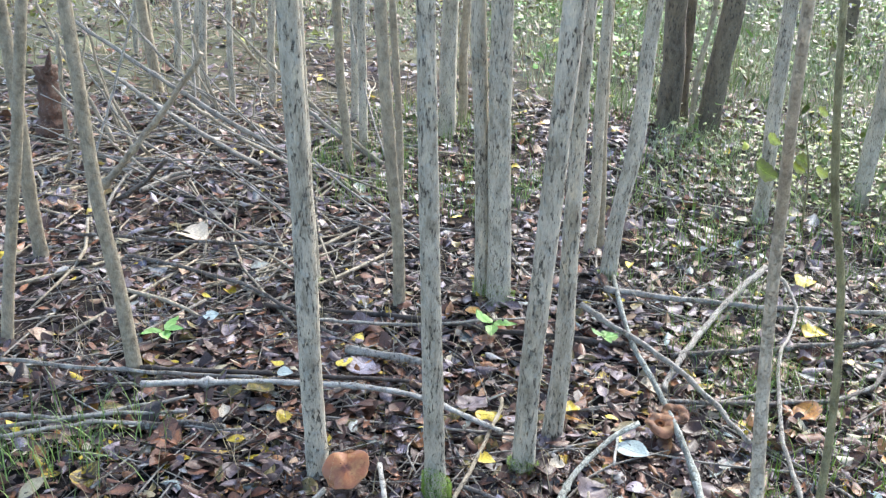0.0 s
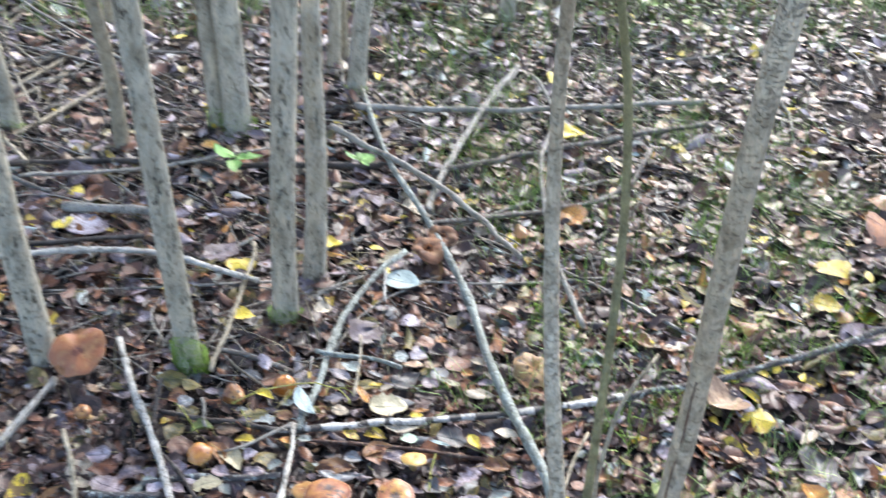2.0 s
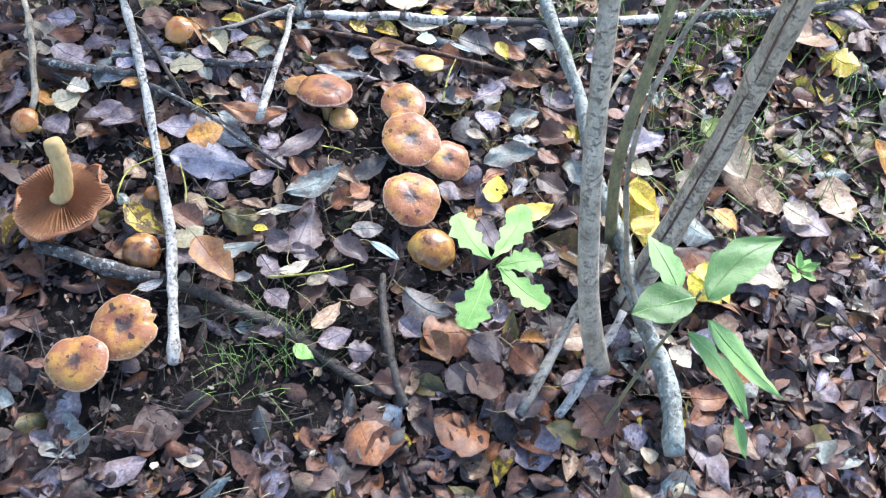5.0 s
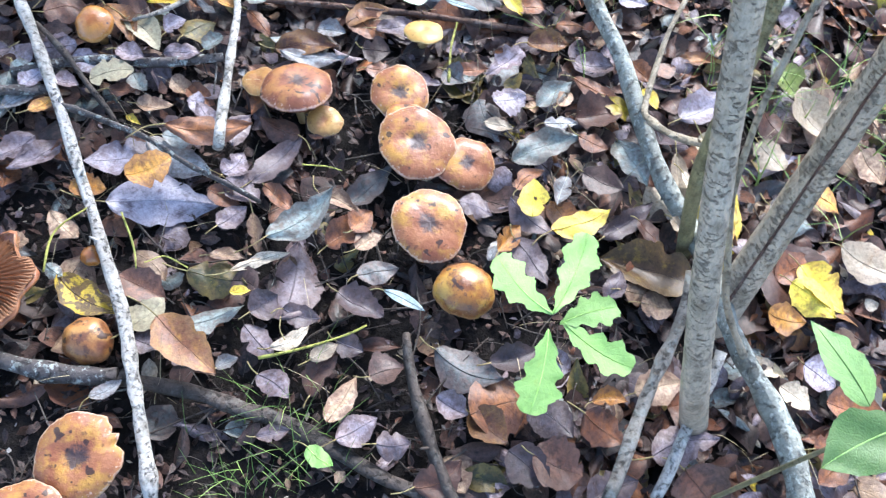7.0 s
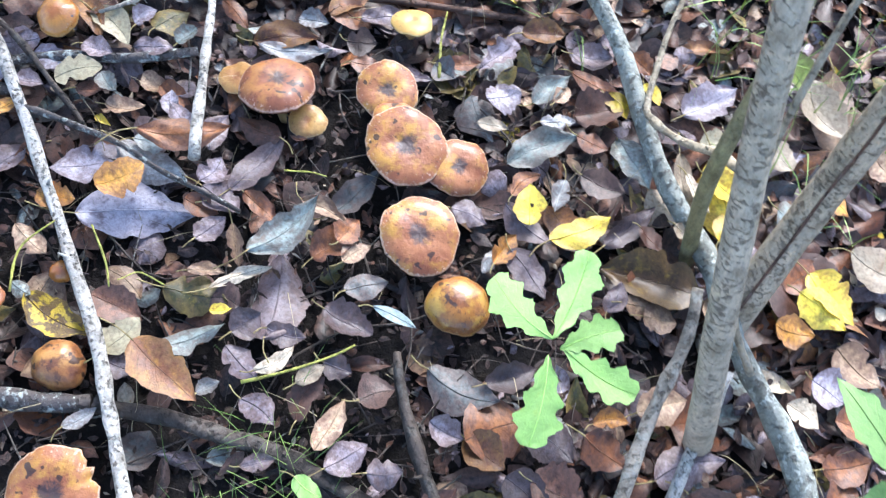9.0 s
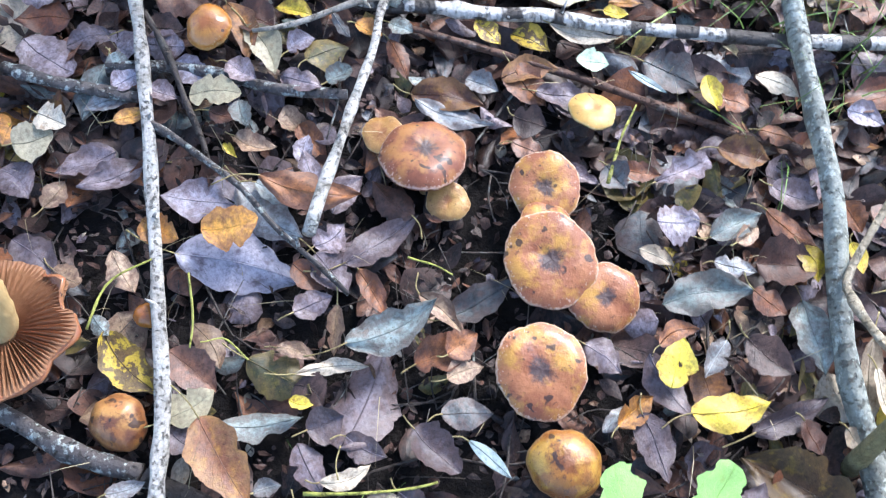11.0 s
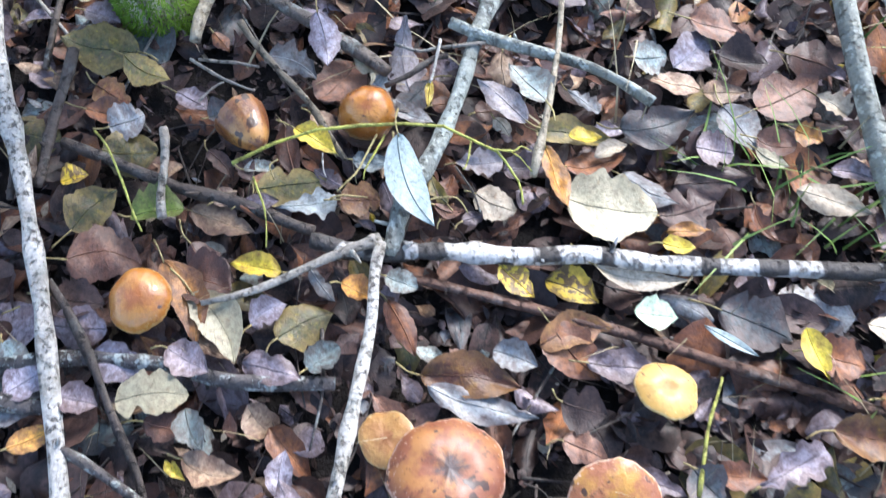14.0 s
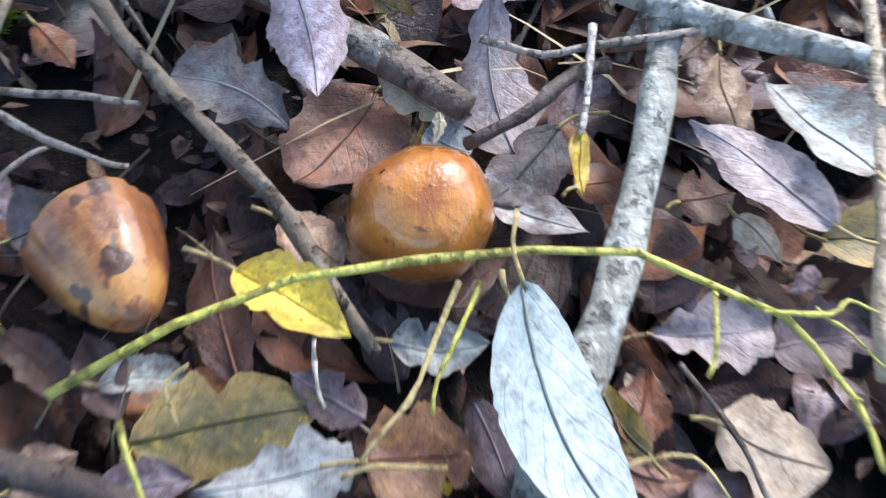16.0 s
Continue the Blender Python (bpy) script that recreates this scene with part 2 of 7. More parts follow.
LEAF = {
    "mauve": leaf_material("leaf_mauve_grey", (0.22, 0.175, 0.195), (0.41, 0.345, 0.37), (0.06, 0.04, 0.04)),
    "brown": leaf_material("leaf_brown", (0.125, 0.053, 0.034), (0.25, 0.118, 0.068), (0.035, 0.02, 0.016)),
    "dark": leaf_material("leaf_dark", (0.04, 0.024, 0.02), (0.105, 0.062, 0.05), (0.015, 0.012, 0.012)),
    "black": leaf_material("leaf_rotten_black", (0.012, 0.010, 0.009), (0.035, 0.026, 0.022), (0.008, 0.007, 0.007)),
    "cream": leaf_material("leaf_cream", (0.45, 0.40, 0.255), (0.54, 0.48, 0.32), (0.46, 0.34, 0.19), -0.3, decay=0.2, tint=0.2, spread=0.14),
    "slate": leaf_material("leaf_slate", (0.07, 0.08, 0.085), (0.12, 0.13, 0.13), (0.03, 0.03, 0.03)),
    "tan": leaf_material("leaf_tan", (0.42, 0.27, 0.15), (0.52, 0.38, 0.25), (0.15, 0.07, 0.04)),
    "rust": leaf_material("leaf_rust", (0.25, 0.085, 0.035), (0.36, 0.15, 0.055), (0.07, 0.025, 0.016)),
    "green": leaf_material("leaf_grey_green", (0.26, 0.325, 0.31), (0.36, 0.43, 0.40), (0.09, 0.08, 0.06)),
    "olive": leaf_material("leaf_olive", (0.08, 0.085, 0.035), (0.15, 0.14, 0.055), (0.42, 0.31, 0.05), 0.2),
    "pale": leaf_material("leaf_pale", (0.50, 0.41, 0.29), (0.64, 0.56, 0.42), (0.34, 0.22, 0.12), -0.1, decay=0.35, tint=0.3),
    "yellow": leaf_material("leaf_yellow", (0.75, 0.55, 0.03), (0.85, 0.70, 0.09), (0.34, 0.15, 0.03), 0.25, decay=0.45, tint=0.25),
    "orange": leaf_material("leaf_orange", (0.72, 0.32, 0.05), (0.80, 0.44, 0.09), (0.25, 0.09, 0.03), 0.5),
    "ivory": leaf_material("leaf_silver", (0.36, 0.46, 0.45), (0.46, 0.55, 0.53), (0.36, 0.40, 0.38), -0.5, 0.4, 0.35, decay=0.12, tint=0.1, spread=0.2),
    "lilac": leaf_material("leaf_lilac", (0.39, 0.36, 0.43), (0.52, 0.48, 0.545), (0.10, 0.07, 0.09), 0.2, spread=0.35),
    "fresh": leaf_material("leaf_fresh_green", (0.22, 0.41, 0.10), (0.32, 0.53, 0.16), (0.29, 0.45, 0.11), -0.4, 0.5, 1.25, 0.2, True, 0.0),
    "leafy": leaf_material("leaf_glossy_green", (0.17, 0.32, 0.09), (0.26, 0.42, 0.14), (0.22, 0.35, 0.10), -0.4, 0.36, 1.25, 0.15, True, 0.0),
    "lavender": leaf_material("leaf_lavender", (0.49, 0.465, 0.54), (0.60, 0.57, 0.635), (0.09, 0.06, 0.08), 0.25, decay=0.25, tint=0.1, spread=0.2),
    "spotted": leaf_material("leaf_brown_yellow_patched", (0.10, 0.06, 0.022), (0.16, 0.095, 0.035), (0.62, 0.44, 0.035), 0.9, decay=0.25, tint=0.15, crisp=True),
    "ember": leaf_material("leaf_red_brown_ochre", (0.13, 0.05, 0.028), (0.24, 0.10, 0.045), (0.42, 0.22, 0.04), 0.35, decay=0.6),
    "umber": leaf_material("leaf_dark_umber", (0.075, 0.04, 0.016), (0.13, 0.075, 0.025), (0.38, 0.25, 0.03), 0.15, rough=0.3, decay=0.3, tint=0.2),
    "amber": leaf_material("leaf_amber_brown", (0.34, 0.14, 0.04), (0.52, 0.25, 0.06), (0.10, 0.04, 0.02), 0.7),
    "dusk": leaf_material("leaf_dusky_mauve", (0.12, 0.095, 0.108), (0.24, 0.20, 0.22), (0.05, 0.035, 0.035)),
    "pearl": leaf_material("leaf_pearl_grey", (0.38, 0.34, 0.345), (0.50, 0.455, 0.45), (0.20, 0.15, 0.13), 0.2, decay=0.4, tint=0.4, spread=0.25),
    "mist": leaf_material("leaf_misty_green_grey", (0.30, 0.35, 0.345), (0.40, 0.45, 0.445), (0.13, 0.13, 0.12), 0.3, decay=0.35, tint=0.3, spread=0.25),
    "mint": leaf_material("leaf_pale_mint", (0.46, 0.58, 0.40), (0.52, 0.64, 0.46), (0.40, 0.48, 0.30), -0.4, decay=0.1, tint=0.1),
    "moss": leaf_material("leaf_moss_green", (0.09, 0.14, 0.025), (0.16, 0.22, 0.04), (0.05, 0.06, 0.02), 0.3, decay=0.4, tint=0.3),
    "ash": leaf_material("leaf_ash_grey", (0.28, 0.30, 0.305), (0.40, 0.415, 0.41), (0.13, 0.12, 0.11), 0.4),
    "lime": leaf_material("leaf_lime", (0.36, 0.42, 0.06), (0.50, 0.52, 0.09), (0.30, 0.30, 0.06), 0.2, 0.5, 1.2, 0.2, True),
    "bush": leaf_material("leaf_bush_green", (0.09, 0.20, 0.05), (0.23, 0.35, 0.09), (0.30, 0.28, 0.05), 0.3, 0.5, 1.2, 0.2, True),
}
LEAF_KEYS = list(LEAF)
LEAF_MATS = [LEAF[k] for k in LEAF_KEYS]


def bark_material(name, ca, cb, fissure, deep=0.5, lichen=0.3, moss=0.0, wet=0.55, dash=26.0, bands=False, rings=False):
    m, nt, bs = mat(name)
    tc, oi = nt.nodes.new("ShaderNodeTexCoord"), nt.nodes.new("ShaderNodeObjectInfo")
    w = math_node(nt, "MULTIPLY", oi.outputs["Random"], 31.0)
    ob = tc.outputs["Object"]
    big = noise_tex(nt, scaled(nt, ob, (9, 9, 2.5)), 1.0, 5, 0.6, w)
    col = mix(nt, ramp(nt, big, [(0.3, (0, 0, 0)), (0.7, (1, 1, 1))]), ca, cb)
    fis = math_node(nt, "ADD", noise_tex(nt, scaled(nt, ob, (dash * 8.0, dash * 8.0, dash * 15.0) if rings else (dash * 5.0, dash * 5.0, dash * 1.5)), 1.0, 6, 0.68, w), math_node(nt, "MULTIPLY", math_node(nt, "SUBTRACT", noise_tex(nt, scaled(nt, ob, (30, 30, 9)), 1.0, 3, 0.6, w), 0.5), 0.22))
    tone = noise_tex(nt, scaled(nt, ob, (45, 45, 38) if rings else (26, 26, 11)), 1.0, 5, 0.65, math_node(nt, "ADD", w, 7.0))
    col = mix(nt, 0.9, col, ramp(nt, tone, [(0.34, (0.55, 0.53, 0.48)), (0.5, (1, 1, 1)), (0.66, (1.3, 1.28, 1.22))]), "MULTIPLY")
    fr = ramp(nt, fis, [(0.375, (1, 1, 1)), (0.46, (0, 0, 0))])
    col = mix(nt, math_node(nt, "MULTIPLY", fr, deep), col, fissure)
    lic = noise_tex(nt, ob, 90.0 if lichen > 0.8 else 55.0, 6, 0.72, math_node(nt, "ADD", w, 4.0))
    col = mix(nt, math_node(nt, "MULTIPLY", ramp(nt, lic, [(0.53, (0, 0, 0)), (0.60, (1, 1, 1))]), lichen), col, (0.52, 0.56, 0.51) if lichen > 0.8 else (0.43, 0.46, 0.42))
    grain = noise_tex(nt, scaled(nt, ob, (420, 420, 90)), 1.0, 3, 0.6, w)
    col = mix(nt, 0.8, col, ramp(nt, grain, [(0.3, (0.62, 0.6, 0.57)), (0.5, (1, 1, 1)), (0.7, (1.22, 1.2, 1.17))]), "MULTIPLY")
    if moss:
        sep = nt.nodes.new("ShaderNodeSeparateXYZ")
        nt.links.new(ob, sep.inputs[0])
        mz = math_node(nt, "ADD", math_node(nt, "MULTIPLY", sep.outputs["Z"], 1 / moss), math_node(nt, "MULTIPLY", noise_tex(nt, ob, 40.0, 4, 0.6, w), 1.3))
        col = mix(nt, ramp(nt, mz, [(0.9, (1, 1, 1)), (1.25, (0, 0, 0))]), col, (0.10, 0.17, 0.03))
    if bands:
        seg = nt.nodes.new("ShaderNodeSeparateXYZ")
        nt.links.new(tc.outputs["UV"], seg.inputs[0])
        along = nt.nodes.new("ShaderNodeCombineXYZ")
        nt.links.new(math_node(nt, "MULTIPLY", seg.outputs["Y"], 30.0), along.inputs[0])
        nt.links.new(math_node(nt, "MULTIPLY", seg.outputs["X"], 0.3), along.inputs[1])
        band = ramp(nt, noise_tex(nt, along.outputs[0], 1.0, 2, 0.45, w), [(0.47, (1, 1, 1)), (0.49, (0, 0, 0))])
        col = mix(nt, math_node(nt, "MULTIPLY", band, 0.92), col, (0.028, 0.02, 0.017))
    nt.links.new(col, bs.inputs["Base Color"])
    bs.inputs["Roughness"].default_value = wet + 0.15
    fine = noise_tex(nt, ob, 180.0, 4, 0.6, w)
    h = math_node(nt, "SUBTRACT", math_node(nt, "ADD", math_node(nt, "MULTIPLY", fine, 1.0), math_node(nt, "ADD", tone, big)), math_node(nt, "MULTIPLY", fr, 1.2))
    bump(nt, bs, h, 0.85, 0.003)
    return m


BARK = {
    "trunk": bark_material("bark_fissured", (0.41, 0.37, 0.285), (0.57, 0.52, 0.425), (0.065, 0.052, 0.038), 0.95, 0.36, 0.05, 0.6, 33.0),
    "smooth": bark_material("bark_smooth", (0.32, 0.265, 0.18), (0.49, 0.42, 0.31), (0.12, 0.09, 0.06), 0.22, 0.2, 0.0, 0.5, 18.0, rings=True),
    "willow": bark_material("bark_willow", (0.42, 0.345, 0.245), (0.61, 0.52, 0.40), (0.15, 0.11, 0.08), 0.3, 0.12, 0.0, 0.5, 16.0, rings=True),
    "green": bark_material("bark_greenish", (0.23, 0.215, 0.10), (0.33, 0.30, 0.165), (0.10, 0.09, 0.04), 0.4, 0.1, 0.0, 0.45, 40.0, rings=True),
    "dark": bark_material("bark_dark", (0.045, 0.034, 0.028), (0.095, 0.073, 0.06), (0.03, 0.025, 0.02), 0.7, 0.1, 0.0),
    "furrow": bark_material("bark_furrowed_brown", (0.12, 0.095, 0.066), (0.22, 0.185, 0.135), (0.03, 0.024, 0.018), 0.9, 0.12, 0.0, 0.6, 22.0),
    "grey": bark_material("bark_grey_lichen", (0.235, 0.205, 0.17), (0.42, 0.385, 0.335), (0.08, 0.065, 0.05), 0.75, 0.4, 0.0),
    "pale": bark_material("bark_pale", (0.36, 0.33, 0.29), (0.60, 0.575, 0.53), (0.10, 0.08, 0.065), 0.8, 0.45, 0.0, 0.55, 24.0, rings=True),
    "birch": bark_material("bark_birch", (0.50, 0.475, 0.44), (0.68, 0.655, 0.62), (0.12, 0.095, 0.08), 0.65, 0.1, 0.0, 0.45, 40.0, bands=True),
    "mould": bark_material("bark_mouldy", (0.055, 0.045, 0.042), (0.13, 0.112, 0.105), (0.04, 0.035, 0.03), 0.6, 0.86, 0.0),
    "lichen": bark_material("bark_lichen_mint", (0.21, 0.21, 0.18), (0.36, 0.39, 0.35), (0.10, 0.085, 0.07), 0.6, 0.9, 0.0),
    "straw": bark_material("stalk_straw", (0.30, 0.22, 0.10), (0.45, 0.38, 0.16), (0.16, 0.10, 0.05), 0.3, 0.0, 0.0),
    "stick": bark_material("bark_stick", (0.085, 0.066, 0.055), (0.17, 0.14, 0.115), (0.05, 0.04, 0.03), 0.7, 0.5, 0.0),
    "twig": bark_material("bark_red_brown", (0.085, 0.045, 0.032), (0.17, 0.09, 0.06), (0.04, 0.02, 0.015), 0.6, 0.15, 0.0),
    "yellow": bark_material("bark_yellow_green", (0.34, 0.36, 0.06), (0.48, 0.46, 0.11), (0.16, 0.13, 0.04), 0.35, 0.0, 0.0, 0.4),
}


def soil_material():
    m, nt, bs = mat("soil")
    tc = nt.nodes.new("ShaderNodeTexCoord")
    ob = tc.outputs["Object"]
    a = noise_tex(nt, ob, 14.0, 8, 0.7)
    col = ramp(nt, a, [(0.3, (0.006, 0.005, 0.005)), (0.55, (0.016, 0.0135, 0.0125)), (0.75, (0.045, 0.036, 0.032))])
    vor = nt.nodes.new("ShaderNodeTexVoronoi")
    vor.inputs["Scale"].default_value = 22.0
    nt.links.new(ob, vor.inputs["Vector"])
    sepc = nt.nodes.new("ShaderNodeSeparateColor")
    nt.links.new(vor.outputs["Color"], sepc.inputs[0])
    crumbs = ramp(nt, sepc.outputs[0], [(0.0, (0.015, 0.010, 0.009)), (0.35, (0.05, 0.03, 0.024)), (0.6, (0.10, 0.07, 0.06)), (0.8, (0.16, 0.12, 0.10)), (1.0, (0.28, 0.19, 0.10))])
    far = nt.nodes.new("ShaderNodeVectorMath")
    far.operation = "LENGTH"
    nt.links.new(ob, far.inputs[0])
    col = mix(nt, ramp(nt, math_node(nt, "MULTIPLY", far.outputs["Value"], 0.1), [(0.12, (0.03, 0.03, 0.03)), (0.45, (0.6, 0.6, 0.6))]), col, crumbs)
    patch = noise_tex(nt, ob, 0.6, 4, 0.6)
    # distant ground lightened in green patches; brightness of the hazy backdrop is painted in
    green = ramp(nt, math_node(nt, "MULTIPLY", far.outputs["Value"], 0.05), [(0.18, (0, 0, 0)), (0.35, (1, 1, 1))])
    col = mix(nt, math_node(nt, "MULTIPLY", green, ramp(nt, patch, [(0.42, (0, 0, 0)), (0.58, (0.8, 0.8, 0.8))])), col, (0.25, 0.27, 0.15))
    nt.links.new(col, bs.inputs["Base Color"])
    bs.inputs["Roughness"].default_value = 0.75
    bs.inputs["Specular IOR Level"].default_value = 0.15
    bump(nt, bs, math_node(nt, "ADD", a, noise_tex(nt, ob, 90.0, 5, 0.7)), 0.9, 0.01)
    return m


SOIL = soil_material()


# ---- ground ----
def height(x, y):
    """The lie of the forest floor."""
    x, y = np.asarray(x, float), np.asarray(y, float)
    h = 0.012 * np.sin(3.1 * x + 1.3) * np.cos(2.7 * y + 0.4) + 0.006 * np.sin(9.0 * x + 2 * y) * np.cos(8.0 * y - 3 * x)
    far = np.clip((np.hypot(x, y - 1) - 2.5) / 10, 0, 1)
    return h - 0.014 + far * (0.25 * np.sin(0.5 * x + 0.7) * np.cos(0.4 * y))


def build_ground():
    s = np.linspace(-1, 1, 241)
    g = np.sinh(s * 6.2) / np.sinh(6.2) * 160
    gx, gy = np.meshgrid(g, g + 1.0)
    V = np.stack([gx.ravel(), gy.ravel(), height(gx, gy).ravel()], 1)
    n = len(s)
    k = np.arange(n * n).reshape(n, n)
    F = np.stack([k[:-1, :-1], k[:-1, 1:], k[1:, 1:], k[1:, :-1]], -1).reshape(-1, 4)
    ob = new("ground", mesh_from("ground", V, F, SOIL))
    return tagged(ob, "dark damp forest soil under a layer of fallen leaves", "ground", kind="structure")


GROUND = build_ground()


# ---- leaves ----
def leaf_sheet(shape, rows, cols, seed, amp=1.0):
    """A unit leaf along +x, length 1: corners, faces, uv. It cups, curls and waves."""
    rng = np.random.default_rng(seed)
    u = np.linspace(0, 1, rows)
    if shape == "oval":
        half = 0.24 * np.sin(np.pi * u ** 0.8) ** np.where(u > 0.42, 1.15, 0.75)
    elif shape == "round":
        half = 0.46 * np.sin(np.pi * u ** 0.75) ** 0.62
    elif shape == "lance":
        half = 0.17 * np.sin(np.pi * u ** 0.9) ** 0.9
    else:  # lobed
        half = (0.10 + 0.24 * u) * np.sin(np.pi * np.clip(u, 0, 0.985) ** 1.1) ** 0.45 * (1 + 0.38 * np.cos(u * 26.0))
    half = np.maximum(half, 0.012) * (1 + 0.05 * rng.normal(size=rows))
    v = np.linspace(-1, 1, cols)
    U, W = np.meshgrid(u, v, indexing="ij")
    X = U.copy()
    Y = W * half[:, None]
    fold, curl, wave = rng.uniform(-0.4, 1.1), rng.uniform(-1.7, 1.7), rng.uniform(0.0, 0.05)
    Z = fold * np.abs(Y) * 0.8 + curl * 0.35 * (U - 0.5) ** 2 + wave * np.sin(U * rng.uniform(5, 11) + 3 * W + rng.uniform(0, 6)) + 0.4 * rng.uniform(-1.2, 2.2) * Y ** 2 / 0.3 + 0.25 * rng.normal() * (U - 0.5) * Y * 4
    Y = Y + 0.3 * rng.normal() * (U - 0.5) ** 2
    Z = Z + 0.006 * rng.normal(size=Z.shape)
    Z = Z * amp
    V = np.stack([X.ravel() - 0.5, Y.ravel(), Z.ravel() - Z.mean()], 1)
    k = np.arange(rows * cols).reshape(rows, cols)
    F = np.stack([k[:-1, :-1], k[1:, :-1], k[1:, 1:], k[:-1, 1:]], -1).reshape(-1, 4)
    return V, F, np.stack([U.ravel(), (W.ravel() + 1) / 2], 1)


def sheets(rows, cols, count, base, amp=1.0):
    kinds = ["oval"] * 5 + ["round"] * 2 + ["oval"] * 2 + ["lance"]
    return [leaf_sheet(kinds[i % len(kinds)], rows, cols, base + i, amp) for i in range(count)]


def scatter(xy, size, z, tilt, kinds, protos, rng):
    """Many leaves as arrays; each copy of a sheet turned, tilted and laid at its place."""
    Vs, Fs, Us, Ms, o = [], [], [], [], 0
    which = rng.integers(0, len(protos), len(xy))
    for p, (V, F, uv) in enumerate(protos):
        i = np.where(which == p)[0]
        if not len(i):
            continue
        yaw, ta, tb = rng.uniform(0, 2 * np.pi, len(i)), rng.uniform(0, 2 * np.pi, len(i)), tilt[i]
        P = V[None] * size[i][:, None, None] * np.array([1, 1, 1])
        flip = rng.choice([-1.0, 1.0], len(i))
        P[:, :, 2] *= flip[:, None]
        c, s = np.cos(yaw)[:, None], np.sin(yaw)[:, None]
        x, y = P[:, :, 0] * c - P[:, :, 1] * s, P[:, :, 0] * s + P[:, :, 1] * c
        zz = P[:, :, 2] + np.tan(tb)[:, None] * (x * np.cos(ta)[:, None] + y * np.sin(ta)[:, None])
        Q = np.stack([x + xy[i, 0][:, None], y + xy[i, 1][:, None], zz + z[i][:, None]], -1).reshape(-1, 3)
        off = (np.arange(len(i)) * len(V))[:, None, None]
        Fs.append((F[None] + off).reshape(-1, 4) + o)
        Vs.append(Q), Us.append(np.tile(uv, (len(i), 1)))
        Ms.append(np.repeat(kinds[i], len(F)))
        o += len(Q)
    return np.vstack(Vs), np.vstack(Fs), np.vstack(Us), np.concatenate(Ms)


MIXTURE = {"mauve": 0.17, "brown": 0.36, "dark": 0.26, "black": 0.15, "tan": 0.05, "rust": 0.10, "green": 0.03, "olive": 0.07, "pale": 0.035, "cream": 0.012, "ember": 0.05, "orange": 0.014, "spotted": 0.03, "ash": 0.012, "yellow": 0.028, "lilac": 0.02, "ivory": 0.008}


UPPER = {"mauve": 0.32, "brown": 0.26, "tan": 0.10, "pale": 0.022, "cream": 0.006, "ash": 0.04, "green": 0.04, "olive": 0.04, "yellow": 0.02, "rust": 0.09, "dark": 0.12, "dusk": 0.10, "lilac": 0.05}


QUIET = {"mauve": 0.10, "brown": 0.25, "dark": 0.30, "black": 0.24, "rust": 0.08, "green": 0.03, "olive": 0.04, "slate": 0.04, "tan": 0.03}


THICK = {"mauve": 0.17, "dusk": 0.10, "brown": 0.24, "dark": 0.12, "lilac": 0.05, "ash": 0.05, "green": 0.06, "tan": 0.07, "rust": 0.12, "ember": 0.08, "amber": 0.03, "olive": 0.07, "pale": 0.025, "spotted": 0.02}


def kinds_for(n, rng, share):
    return rng.choice([LEAF_KEYS.index(k) for k in share], n, p=np.array(list(share.values())) / sum(share.values()))


def fade(x, y, r, x0, x1, y0, y1, soft):
    """Thins the leaves out towards an uneven border."""
    d = np.minimum(np.minimum(x - x0, x1 - x), np.minimum(y - y0, y1 - y)) + 0.25 * soft * np.sin(5.0 * x / soft) * np.cos(4.0 * y / soft)
    return r.uniform(0, 1, len(x)) < np.clip(d / soft, 0, 1)


def litter(name, n, x0, x1, y0, y1, lo, hi, layers, protos, seed, label, keep=None, tiltmax=0.7, share=None):
    rng = np.random.default_rng(seed)
    xy = np.stack([rng.uniform(x0, x1, n), rng.uniform(y0, y1, n)], 1)
    if keep is not None:
        xy = xy[keep(xy[:, 0], xy[:, 1], rng)]
    n = len(xy)
    size = rng.uniform(lo, hi, n) * rng.choice([0.7, 1.0, 1.15], n)
    z = height(xy[:, 0], xy[:, 1]) + 0.004 + layers * rng.uniform(0, 1, n) ** 1.3
    V, F, U, M = scatter(xy, size, z, rng.normal(0, 0.36, n).clip(-tiltmax, tiltmax), kinds_for(n, rng, share or MIXTURE), protos, rng)
    ob = new(name, mesh_from(name, V, F, LEAF_MATS, U, M))
    return tagged(ob, label, "leaf litter", kind="stuff")


NEAR, MID, FAR = sheets(9, 5, 30, 100, 0.85), sheets(6, 5, 24, 200, 0.5), sheets(4, 3, 14, 300, 0.7)
in_near = lambda x, y: (np.abs(x + 0.02) < 0.75) & (y > -0.62) & (y < 0.9)
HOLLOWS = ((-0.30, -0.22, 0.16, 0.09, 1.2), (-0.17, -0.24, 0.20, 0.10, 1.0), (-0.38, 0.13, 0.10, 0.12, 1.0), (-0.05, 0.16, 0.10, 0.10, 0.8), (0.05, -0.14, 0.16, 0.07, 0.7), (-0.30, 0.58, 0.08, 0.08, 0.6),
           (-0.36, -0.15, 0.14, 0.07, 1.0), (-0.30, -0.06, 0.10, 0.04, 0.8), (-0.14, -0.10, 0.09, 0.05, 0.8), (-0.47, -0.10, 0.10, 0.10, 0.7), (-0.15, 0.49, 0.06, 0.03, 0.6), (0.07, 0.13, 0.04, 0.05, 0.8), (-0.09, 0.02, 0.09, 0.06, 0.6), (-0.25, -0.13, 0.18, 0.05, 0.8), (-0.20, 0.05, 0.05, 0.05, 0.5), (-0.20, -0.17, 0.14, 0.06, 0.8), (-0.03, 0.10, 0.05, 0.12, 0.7))


